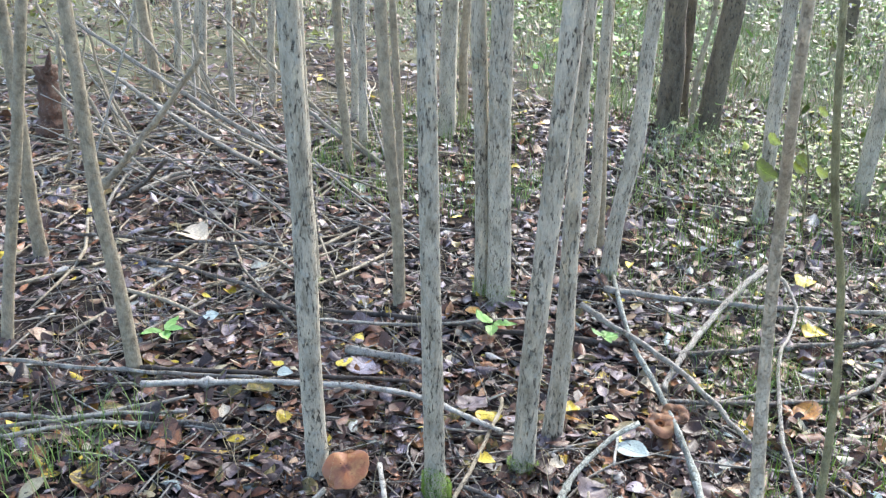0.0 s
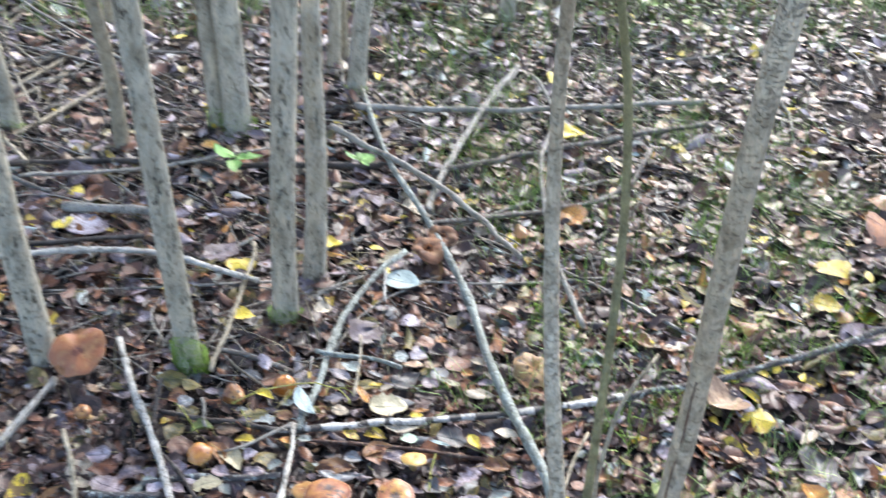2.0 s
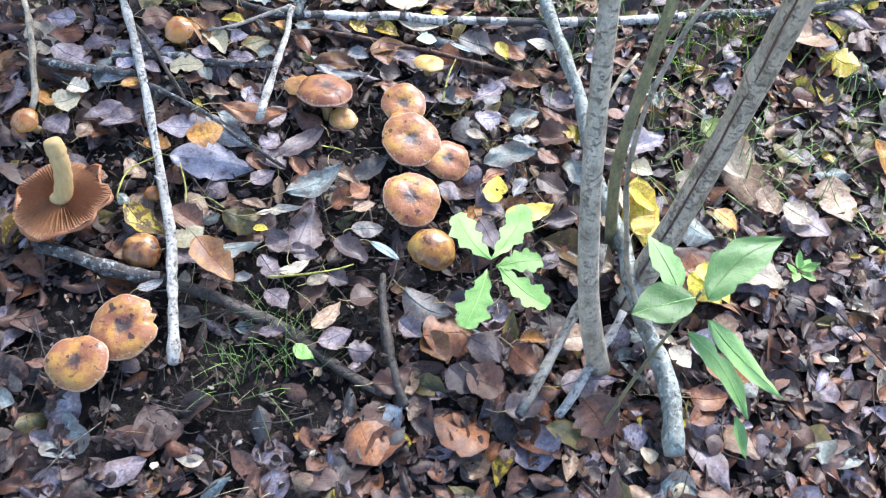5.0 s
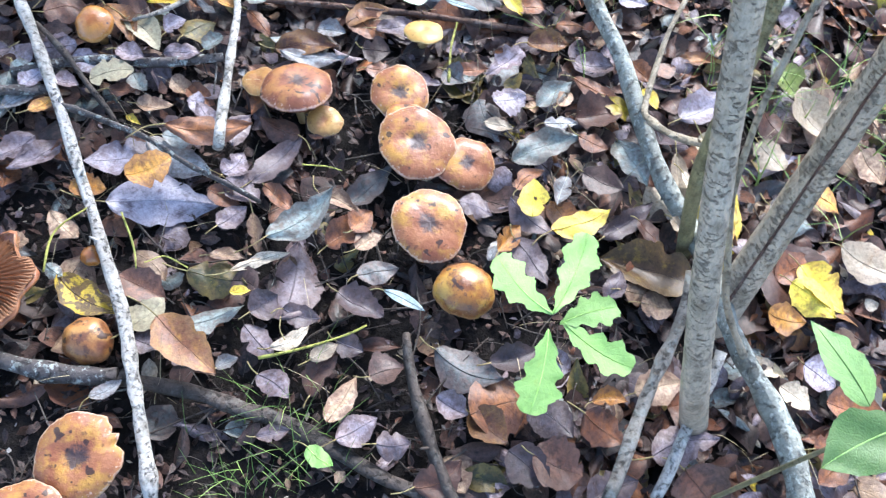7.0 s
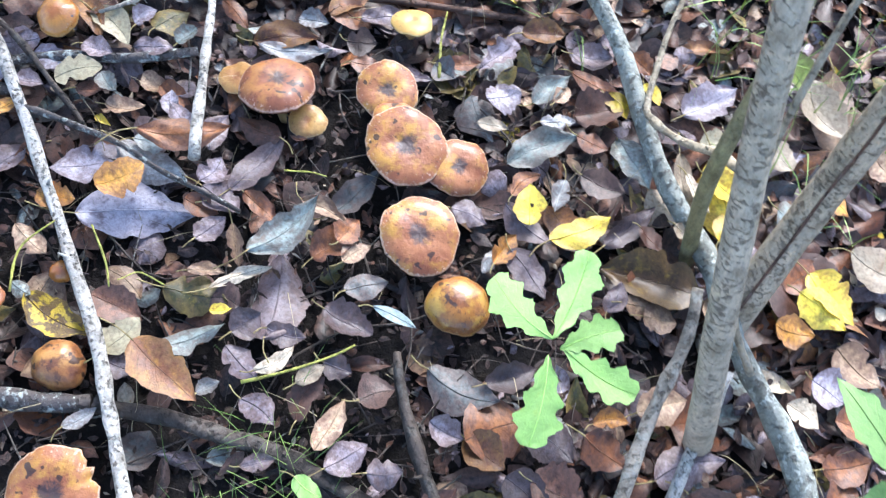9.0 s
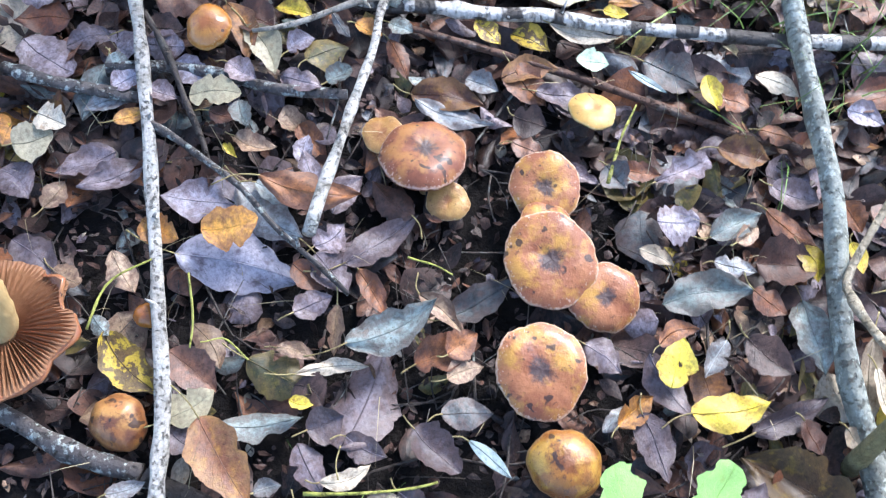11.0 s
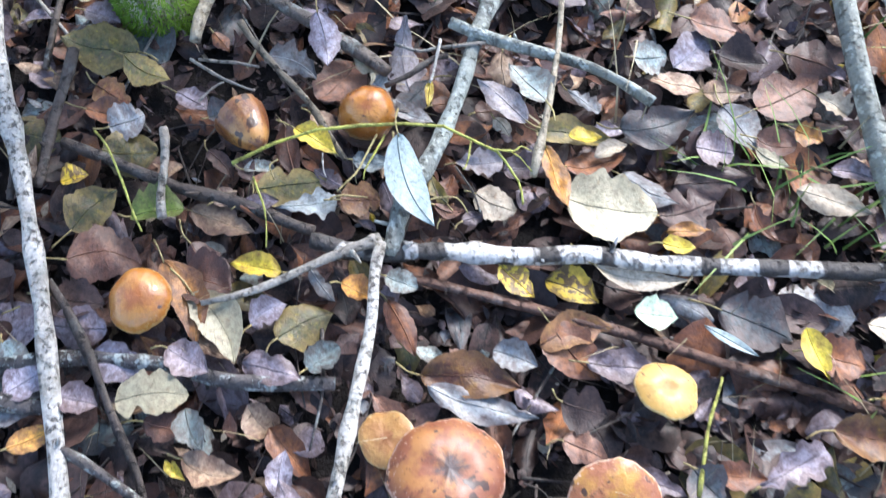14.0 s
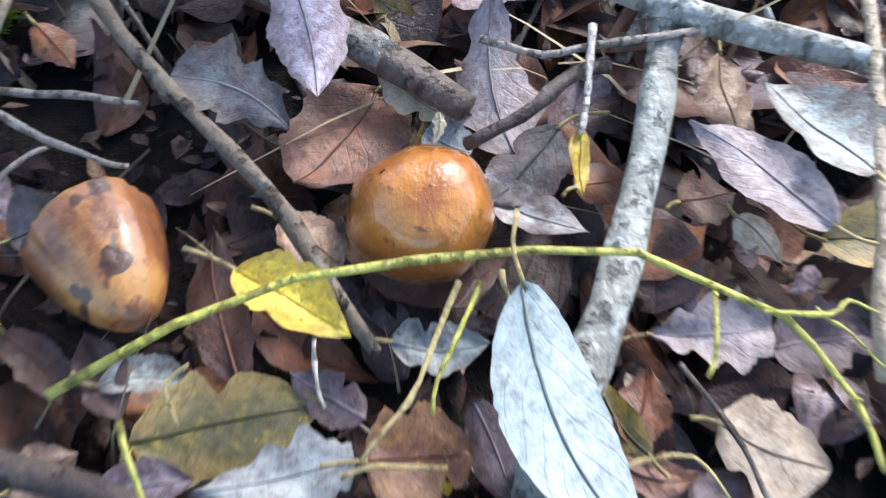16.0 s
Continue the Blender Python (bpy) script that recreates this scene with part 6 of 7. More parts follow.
stick([(-0.218, -0.109, 0.035), (-0.150, -0.108, 0.035), (-0.097, -0.101, 0.035)], 0.0016, 0.0011, "yellow", "thin yellow leaf stalk on dead leaves", "leaf_stalk")
stick([(-0.272, 0.019, 0.035), (-0.294, 0.039, 0.035), (-0.320, 0.034, 0.035)], 0.0010, 0.0007, "yellow", "thin yellow leaf stalk on dead leaves", "leaf_stalk")
stick([(-0.120, 0.114, 0.040), (-0.092, 0.106, 0.040), (-0.076, 0.097, 0.040)], 0.0010, 0.0007, "yellow", "thin yellow leaf stalk on dead leaves", "leaf_stalk")
stick([(-0.334, 0.107, 0.036), (-0.326, 0.062, 0.036), (-0.328, 0.028, 0.036)], 0.0013, 0.0009, "yellow", "thin yellow leaf stalk on dead leaves", "leaf_stalk")
stick([(-0.283, 0.597, 0.040), (-0.257, 0.576, 0.040), (-0.243, 0.568, 0.040), (-0.229, 0.562, 0.040)], 0.0016, 0.0010, "grey", "thin pale forked twig over dark soil", "twig")
stick([(-0.278, 0.558, 0.040), (-0.266, 0.567, 0.040), (-0.257, 0.575, 0.040)], 0.0012, 0.0009, "grey", "thin pale side twig over dark soil", "twig")
stick([(-0.281, 0.601, 0.035), (-0.252, 0.597, 0.035), (-0.229, 0.589, 0.035)], 0.0016, 0.0012, "grey", "thin grey twig over dark soil", "twig")
stick([(-0.064, 0.595, 0.040), (-0.090, 0.580, 0.040), (-0.117, 0.562, 0.040)], 0.0030, 0.0022, "dark", "short dark twig behind a mushroom", "twig")
stick([(-0.106, 0.602, 0.045), (-0.086, 0.594, 0.045), (-0.065, 0.597, 0.045), (-0.031, 0.601, 0.045)], 0.0014, 0.0016, "grey", "thin crooked grey twig across dead leaves", "twig")
stick([(-0.066, 0.603, 0.048), (-0.073, 0.580, 0.048), (-0.080, 0.557, 0.048)], 0.0015, 0.0010, "pale", "pale stalk of a small yellow leaf", "leaf_stalk")
stick([(-0.118, 0.511, 0.050), (-0.116, 0.498, 0.050), (-0.113, 0.487, 0.050)], 0.0011, 0.0008, "straw", "thin straw-coloured stalk beside a silvery leaf", "leaf_stalk")
stick([(-0.131, 0.509, 0.050), (-0.150, 0.475, 0.050), (-0.167, 0.457, 0.050)], 0.0010, 0.0008, "straw", "thin straw-coloured stalk on dead leaves", "leaf_stalk")
stick([(-0.173, 0.453, 0.045), (-0.167, 0.456, 0.045), (-0.157, 0.455, 0.045), (-0.143, 0.452, 0.045)], 0.0009, 0.0007, "straw", "thin straw-coloured stalk on dead leaves", "leaf_stalk")
stick([(-0.177, 0.496, 0.045), (-0.177, 0.480, 0.045), (-0.175, 0.474, 0.045)], 0.0008, 0.0006, "pale", "curved pale stalk of a yellow leaf", "leaf_stalk")
stick([(-0.214, 0.493, 0.045), (-0.220, 0.487, 0.045), (-0.218, 0.474, 0.045)], 0.0007, 0.0006, "straw", "curled thin leaf stalk", "leaf_stalk")
stick([(-0.067, 0.473, 0.050), (-0.056, 0.450, 0.050), (-0.051, 0.430, 0.050)], 0.0010, 0.0009, "stick", "thin brown twig on dead leaves", "twig")
stick([(-0.097, 0.437, 0.048), (-0.092, 0.445, 0.048), (-0.072, 0.447, 0.048), (-0.065, 0.441, 0.048), (-0.062, 0.432, 0.048)], 0.0008, 0.0006, "straw", "thin bent straw-coloured stalk", "leaf_stalk")
stick([(-1.189, 1.133, 0.040), (-0.897, 1.147, 0.040), (-0.671, 1.144, 0.040), (-0.409, 1.094, 0.040), (-0.146, 0.911, 0.040)], 0.0095, 0.0065, "pale", "long pale branch lying across the forest floor")
stick([(-1.218, 1.235, 0.030), (-0.833, 1.210, 0.030), (-0.410, 1.181, 0.030)], 0.0080, 0.0062, "dark", "long dark branch on the forest floor")
stick([(-1.137, 0.927, 0.030), (-1.019, 0.946, 0.030), (-0.903, 0.918, 0.030)], 0.0125, 0.0100, "stick", "thick rotten branch piece among leaves")
stick([(0.269, 1.826, 0.030), (0.843, 1.714, 0.030), (1.499, 1.667, 0.030)], 0.0095, 0.0075, "grey", "long grey branch on the ground")
stick([(0.164, 1.662, 0.050), (0.346, 1.367, 0.050), (0.470, 1.058, 0.050), (0.508, 0.871, 0.050)], 0.0090, 0.0060, "grey", "thin pale bowed branch")
stick([(0.940, 2.066, 0.030), (0.651, 1.676, 0.030), (0.450, 1.353, 0.030), (0.344, 1.168, 0.030)], 0.0110, 0.0080, "grey", "crooked pale fallen branch")
stick([(0.960, 1.937, 0.040), (0.898, 1.621, 0.040), (0.747, 1.330, 0.040), (0.614, 0.885, 0.040), (0.568, 0.581, 0.040)], 0.0055, 0.0065, "grey", "crooked pale dead branch")
stick([(0.318, 1.096, 0.030), (0.649, 1.095, 0.030), (0.927, 1.151, 0.030), (1.132, 1.367, 0.030)], 0.0080, 0.0070, "stick", "thin grey dead branch on leaves")
stick([(0.416, 1.358, 0.030), (0.899, 1.438, 0.030), (1.413, 1.506, 0.030)], 0.0090, 0.0080, "stick", "thin grey dead branch on leaves")
stick([(-0.735, 0.433, 0.030), (-0.603, 0.670, 0.030)], 0.0085, 0.0066, "pale", "grey stick beside a mushroom")
stick([(-0.917, 1.671, 0.020), (-0.449, 1.606, 0.020), (0.291, 1.436, 0.020)], 0.0090, 0.0100, "dark", "dark branch behind the trunks")
stick([(-0.131, 1.085, 0.030), (-0.210, 0.835, 0.030), (-0.290, 0.607, 0.030)], 0.0050, 0.0050, "smooth", "thin bare twig beside a mossy trunk")
stick([(-0.610, 1.364, 0.030), (-0.378, 1.300, 0.030)], 0.0120, 0.0100, "grey", "short grey stick lying between trunks")
stick([(0.162, 0.880, 0.050), (0.131, 0.762, 0.050)], 0.0040, 0.0040, "pale", "short pale twig stub standing up")
stick([(-1.512, 0.915, 0.030), (-1.288, 0.976, 0.030), (-1.048, 1.085, 0.030)], 0.0065, 0.0045, "grey", "grey fallen branch in the wood")
stick([(-1.490, 0.863, 0.030), (-1.260, 0.941, 0.030), (-0.854, 0.921, 0.030)], 0.0065, 0.0045, "grey", "grey fallen branch in the wood")
stick([(-1.535, 0.969, 0.030), (-1.347, 0.966, 0.030), (-1.030, 1.012, 0.030)], 0.0065, 0.0045, "grey", "grey fallen branch in the wood")
stick([(-1.867, 2.272, 0.030), (-1.395, 2.207, 0.030), (-0.943, 2.188, 0.030)], 0.0075, 0.0055, "stick", "grey fallen branch in the wood")
stick([(-1.493, 2.982, 0.030), (-1.670, 2.854, 0.030), (-1.938, 3.038, 0.030)], 0.0075, 0.0055, "stick", "grey fallen branch in the wood")
stick([(-1.529, 2.063, 0.030), (-1.051, 1.834, 0.030), (-0.643, 1.432, 0.030)], 0.0075, 0.0055, "stick", "grey fallen branch in the wood")
stick([(-0.732, 1.564, 0.030), (-0.390, 1.537, 0.030), (0.031, 1.613, 0.030)], 0.0065, 0.0045, "grey", "grey fallen branch in the wood")
stick([(-1.665, 1.272, 0.030), (-1.302, 1.217, 0.030), (-0.787, 1.186, 0.030)], 0.0065, 0.0045, "grey", "grey fallen branch in the wood")
stick([(-2.042, 3.220, 0.010), (-1.903, 3.220, 0.358), (-1.764, 3.220, 0.746)], 0.0070, 0.0049, "pale", "thin dead pole leaning in a tangle")
stick([(-1.870, 2.748, 0.010), (-1.617, 2.798, 0.303), (-1.364, 2.848, 0.636)], 0.0190, 0.0133, "smooth", "thin dead pole leaning in a tangle")
stick([(-1.135, 3.412, 0.010), (-1.678, 3.512, 0.306), (-2.222, 3.612, 0.643)], 0.0120, 0.0084, "grey", "thin dead pole leaning in a tangle")
stick([(-1.210, 3.181, 0.010), (-1.587, 3.231, 0.217), (-1.964, 3.281, 0.463)], 0.0120, 0.0084, "grey", "thin dead pole leaning in a tangle")
stick([(-1.417, 4.982, 0.010), (-1.582, 4.982, 0.173), (-1.747, 4.982, 0.376)], 0.0120, 0.0084, "smooth", "thin dead pole leaning in a tangle")
stick([(-0.616, 3.260, 0.010), (-0.823, 3.360, 0.111), (-1.030, 3.460, 0.252)], 0.0130, 0.0091, "grey", "thin dead pole leaning in a tangle")
stick([(-1.583, 4.037, 0.010), (-1.647, 4.037, 0.228), (-1.710, 4.037, 0.486)], 0.0120, 0.0084, "smooth", "thin dead pole leaning in a tangle")
stick([(-1.793, 3.325, 0.010), (-1.873, 3.325, 0.149), (-1.954, 3.325, 0.327)], 0.0100, 0.0070, "smooth", "thin dead pole leaning in a tangle")
stick([(-1.876, 3.366, 0.010), (-1.969, 3.416, 0.180), (-2.063, 3.466, 0.391)], 0.0090, 0.0063, "smooth", "thin dead pole leaning in a tangle")
stick([(-0.913, 3.031, 0.010), (-1.235, 3.131, 0.144), (-1.556, 3.231, 0.317)], 0.0110, 0.0077, "smooth", "thin dead pole leaning in a tangle")
stick([(-2.085, 3.754, 0.010), (-2.139, 3.754, 0.280), (-2.193, 3.754, 0.589)], 0.0100, 0.0070, "smooth", "thin dead pole leaning in a tangle")
stick([(-2.282, 3.533, 0.010), (-2.271, 3.533, 0.271), (-2.260, 3.533, 0.571)], 0.0120, 0.0084, "smooth", "thin dead pole leaning in a tangle")
stick([(-1.774, 2.647, 0.010), (-1.633, 2.647, 0.097), (-1.492, 2.647, 0.224)], 0.0120, 0.0084, "stick", "thin dead pole leaning in a tangle")
stick([(-1.570, 4.098, 0.010), (-1.920, 4.198, 0.300), (-2.270, 4.298, 0.649)], 0.0080, 0.0048, "grey", "thin dead pole leaning in a tangle")
stick([(-0.613, 3.260, 0.010), (-1.069, 3.460, 0.341), (-1.525, 3.660, 0.733)], 0.0090, 0.0054, "smooth", "thin dead pole leaning in a tangle")
stick([(-1.801, 3.324, 0.010), (-2.030, 3.424, 0.304), (-2.258, 3.524, 0.657)], 0.0060, 0.0036, "grey", "thin dead pole leaning in a tangle")
stick([(-2.032, 3.520, 0.010), (-2.228, 3.620, 0.328), (-2.424, 3.720, 0.706)], 0.0110, 0.0066, "smooth", "thin dead pole leaning in a tangle")
stick([(-1.565, 4.074, 0.010), (-1.676, 4.124, 0.147), (-1.788, 4.174, 0.345)], 0.0060, 0.0036, "smooth", "thin dead pole leaning in a tangle")
stick([(-1.574, 2.876, 0.010), (-1.876, 3.026, 0.176), (-2.178, 3.176, 0.402)], 0.0060, 0.0036, "smooth", "thin dead pole leaning in a tangle")
stick([(-0.899, 2.913, 0.010), (-1.264, 3.113, 0.288), (-1.630, 3.313, 0.626)], 0.0050, 0.0030, "grey", "thin dead pole leaning in a tangle")
stick([(-2.120, 3.086, 0.010), (-2.054, 3.136, 0.297), (-1.989, 3.186, 0.644)], 0.0080, 0.0048, "smooth", "thin dead pole leaning in a tangle")
stick([(-1.343, 3.594, 0.010), (-1.288, 3.644, 0.313), (-1.233, 3.694, 0.677)], 0.0060, 0.0036, "smooth", "thin dead pole leaning in a tangle")
stick([(-1.658, 2.730, 0.040), (-1.586, 2.932, 0.040), (-1.503, 3.001, 0.040)], 0.0120, 0.0084, "grey", "grey fallen branch in the wood")
stick([(-2.116, 3.258, 0.040), (-1.842, 3.168, 0.040), (-1.598, 3.165, 0.040)], 0.0090, 0.0063, "grey", "grey fallen branch in the wood")
stick([(-1.980, 3.006, 0.040), (-1.770, 3.019, 0.040), (-1.551, 3.056, 0.040)], 0.0080, 0.0056, "grey", "grey fallen branch in the wood")
stick([(-1.749, 2.536, 0.040), (-1.787, 2.858, 0.040), (-1.767, 3.103, 0.040)], 0.0080, 0.0056, "grey", "grey fallen branch in the wood")
stick([(-0.575, 0.520, 0.030), (-0.558, 0.368, 0.030), (-0.541, 0.231, 0.030)], 0.0050, 0.0060, "smooth", "thin brown twig standing at a slant")


# ---- saplings in the foreground ----
def sapling(points, radii, bark, label, twigs=(), tall=2.4, seed=1):
    P = [np.array(p, float) for p in points]
    d = P[-1] - P[-2]
    d = d / np.linalg.norm(d)
    for k in range(3):
        d = d * np.array([0.55, 0.55, 1.0])
        d = d / np.linalg.norm(d)
        P.append(P[-1] + d * (tall - points[-1][2]) / 3)
    r = list(radii) + [radii[-1] * 0.8, radii[-1] * 0.55, 0.003]
    base = P[0].copy()
    ob = thing("sapling", tuple(base), label, "sapling")
    V, F, U = tube([p - base for p in P], r, 14, 60, 0.035, seed)
    main = part("stem", mesh_from("stem", V, F, BARK[bark], U), ob)
    for k, (a, b2, c, r0) in enumerate(twigs):
        V, F, U = tube([np.array(q) - base for q in (a, b2, c)], [r0, r0 * 0.8, r0 * 0.4], 8, 12, 0.04, seed + k)
        part("twig", mesh_from("twig", V, F, BARK[bark], U), main)
    rng = np.random.default_rng(seed + 40)
    top = P[-1] - base
    for k in range(9):
        q = top + rng.normal(size=3) * np.array([0.12, 0.12, 0.2])
        lf = leaf_object("leaf", "bush", single_leaf("oval", 0.07, 0.035, seed * 60 + k, 0.0), ob)
        lf.location = tuple(q)
        lf.rotation_euler = tuple(rng.uniform(-0.6, 0.6, 2)) + (rng.uniform(0, 6.28),)
    return ob


sapling([(0.238, -0.300, -0.02), (0.175, -0.287, 0.182), (0.148, -0.229, 0.365), (0.143, -0.147, 0.547), (0.146, -0.073, 0.73), (0.142, -0.040, 0.912), (0.117, -0.079, 1.094), (0.070, -0.180, 1.277)],
        [0.0165, 0.0140, 0.0120, 0.0110, 0.0100, 0.0090, 0.0080, 0.0072], "willow", "smooth pale brown willow sapling leaning away", tall=2.6, seed=71)
sapling([(0.308, -0.100, -0.02), (0.272, -0.076, 0.182), (0.273, -0.052, 0.365), (0.286, -0.015, 0.547), (0.294, 0.026, 0.73), (0.279, 0.052, 0.912), (0.235, 0.050, 1.094)],
        [0.010, 0.0085, 0.0075, 0.007, 0.0065, 0.0062, 0.006], "green", "thin greenish crooked sapling stem", tall=2.0, seed=72)
sapling([(0.294, -0.202, -0.02), (0.366, -0.132, 0.164), (0.402, -0.092, 0.327), (0.413, -0.075, 0.491), (0.407, -0.073, 0.654), (0.397, -0.077, 0.818), (0.392, -0.080, 0.981), (0.400, -0.075, 1.145)],
        [0.022, 0.0188, 0.0182, 0.0178, 0.0174, 0.017, 0.0165, 0.0165], "willow", "pale brown smooth sapling leaning outward", tall=2.8, seed=73)
stick([(0.305, -0.270, 0.03), (0.276, -0.222, 0.09), (0.255, -0.185, 0.18), (0.243, -0.150, 0.27), (0.246, -0.115, 0.36), (0.292, -0.070, 0.45), (0.36, -0.03, 0.51)], 0.0046, 0.0028, "smooth", "thin pale branch rising from the fallen pole", "branch")


# ---- green plants ----
def blade_leaf(parent, base, tip, width, shape, kind, seed, sag=0.0, curl=0.5):
    b, t = np.array(base), np.array(tip)
    d = t - b
    L = float(np.linalg.norm(d))
    lf = leaf_object("leaf", kind, single_leaf(shape, L, width, seed, 0.0, curl, 41 if shape == "lobed" else 25, 9), parent)
    m = (b + t) / 2
    lf.location = tuple(m + np.array([0, 0, sag]))
    lf.rotation_euler = (0, -math.asin(np.clip(d[2] / L, -1, 1)), math.atan2(d[1], d[0]))
    return lf


oak = thing("oak_seedling", (0.075, -0.186, 0.0), "oak seedling with five lobed fresh green leaves", "seedling")
V_, F_, U_ = tube([(0.004, 0.006, -0.02), (0.006, 0.004, 0.07), (0, 0, 0.14)], [0.002, 0.0018, 0.0014], 7, 10, 0.03, 5)
part("stem", mesh_from("stem", V_, F_, BARK["twig"], U_), oak)
for k, (tx, ty, tz, w) in enumerate(((0.068, 0.078, 0.150, 0.044), (-0.039, 0.081, 0.145, 0.046), (0.071, 0.003, 0.138, 0.042), (0.061, -0.067, 0.128, 0.044), (-0.048, -0.081, 0.125, 0.048))):
    blade_leaf(oak, (tx * 0.08, ty * 0.08, 0.14), (tx, ty, tz), w * 1.2, "lobed", "fresh", 810 + k, curl=0.35)

plant = thing("seedling", (0.203, -0.40, 0.0), "tall green seedling with smooth pointed leaves", "seedling")
V_, F_, U_ = tube([(0.01, 0.02, -0.02), (0.0, 0.01, 0.2), (0, 0, 0.42)], [0.0028, 0.0024, 0.0016], 7, 14, 0.03, 6)
part("stem", mesh_from("stem", V_, F_, BARK["green"], U_), plant)
for k, (bx, by, bz, tx, ty, tz, w) in enumerate(((0.0, 0.0, 0.42, 0.100, 0.055, 0.43, 0.044), (-0.01, -0.005, 0.42, -0.080, -0.015, 0.42, 0.042), (-0.01, 0.015, 0.40, -0.022, 0.085, 0.40, 0.032), (0.0, -0.02, 0.38, 0.050, -0.105, 0.34, 0.028), (0.02, -0.01, 0.37, 0.09, -0.09, 0.33, 0.028), (0.05, -0.09, 0.30, 0.06, -0.13, 0.27, 0.014))):
    blade_leaf(plant, (bx, by, bz), (tx, ty, tz), w, "oval", "leafy", 830 + k, curl=0.5)

for sx, sy, n, size, words in ((0.563, -0.199, 6, 0.028, "small bright green seedling beside the saplings"), (-1.205, 1.432, 4, 0.075, "small bright green three-leaved seedling"), (-0.147, 1.521, 3, 0.085, "green leafy seedling before a mossy trunk"), (0.219, 1.463, 3, 0.05, "small green seedling behind the trunks")):
    s_ = thing("seedling", (sx, sy, float(height(sx, sy))), words, "seedling")
    V_, F_, U_ = tube([(0, 0, -0.01), (0.004, 0, 0.03), (0, 0, 0.06)], [0.0016, 0.0014, 0.001], 6, 6, 0.03, 8)
    part("stem", mesh_from("stem", V_, F_, BARK["green"], U_), s_)
    for k in range(n):
        a = k * 2.4 + sx
        blade_leaf(s_, (0.004 * math.cos(a), 0.004 * math.sin(a), 0.055), (size * math.cos(a), size * math.sin(a), 0.06 + 0.012 * (k % 2)), size * 0.5, "oval", "fresh", 860 + k, curl=0.5)

hang = thing("leafy_shoot", (1.14, 2.47, 0.0), "thin shoot with a few yellow-green leaves", "shoot")
V_, F_, U_ = tube([(0.10, 0.05, -0.03), (0.06, 0.0, 0.3), (-0.02, 0, 0.55)], [0.005, 0.004, 0.002], 7, 10, 0.03, 9)
part("stem", mesh_from("stem", V_, F_, BARK["green"], U_), hang)
for k, (dx, dz, L) in enumerate(((-0.115, 0.27, 0.10), (0.035, 0.32, 0.07), (-0.10, 0.41, 0.06), (0.02, 0.29, 0.06), (0.12, 0.27, 0.06), (0.08, 0.53, 0.05))):
    lf = blade_leaf(hang, (dx - L / 2, 0, dz + L * 0.35), (dx + L / 2, 0.01, dz - L * 0.35), L * 0.8, "round", "lime", 880 + k)
    lf.rotation_euler[0] = radians(62)


# ---- moss on the feet of trunks ----
def moss(x, y, r, top, seed, n=900):
    rng = np.random.default_rng(seed)
    a, z = rng.uniform(0, 6.283, n), top * rng.uniform(0, 1, n) ** 1.6 * 1.0
    z = z * (0.6 + 0.4 * np.cos(a + 1.9))
    h, w = rng.uniform(0.002, 0.0065, n), 0.0008
    out = np.stack([np.cos(a), np.sin(a), np.zeros(n)], 1)
    side = np.stack([-np.sin(a), np.cos(a), np.zeros(n)], 1)
    base = out * (r * 1.12) + np.stack([np.zeros(n), np.zeros(n), z], 1)
    tip = base + out * h[:, None] + np.stack([np.zeros(n), np.zeros(n), h * rng.uniform(-0.3, 0.9, n)], 1) + side * (rng.normal(size=n) * 0.003)[:, None]
    V = np.stack([base - side * w, base + side * w, tip + side * w * 0.3, tip - side * w * 0.3], 1).reshape(-1, 3)
    F = np.arange(4 * n).reshape(n, 4)
    ob = new("moss", mesh_from("moss", V, F, MOSS, np.tile([[0, 0], [1, 0], [1, 1], [0, 1]], (n, 1))))
    ob.location = (x, y, float(height(x, y)))
    return tagged(ob, "bright green moss tufts round a trunk foot", "moss", kind="stuff")


def green_material(name, ca, cb):
    m, nt, bs = mat(name)
    geo = nt.nodes.new("ShaderNodeNewGeometry")
    nt.links.new(mix(nt, geo.outputs["Random Per Island"], ca, cb), bs.inputs["Base Color"])
    bs.inputs["Roughness"].default_value = 0.55
    return m


MOSS = green_material("moss_green", (0.10, 0.20, 0.012), (0.28, 0.44, 0.04))
GRASS = green_material("grass_green", (0.08, 0.17, 0.03), (0.34, 0.46, 0.12))
# paler copy of the grass green; distant haze is put into its colour
GRASS_HAZY = green_material("grass_haze_paled", (0.27, 0.33, 0.16), (0.58, 0.62, 0.38))
STRAW = green_material("straw", (0.30, 0.24, 0.13), (0.50, 0.42, 0.25))
moss(-0.324, 0.690, 0.030, 0.13, 1, 6500)
moss(-0.095, 0.825, 0.034, 0.06, 2, 1800)
moss(-0.107, 1.804, 0.049, 0.09, 3, 1800)
moss(-0.165, 1.840, 0.029, 0.09, 4, 1800)
moss(0.318, 2.002, 0.032, 0.05, 5, 1800)
moss(-0.793, 1.938, 0.032, 0.06, 6, 1800)


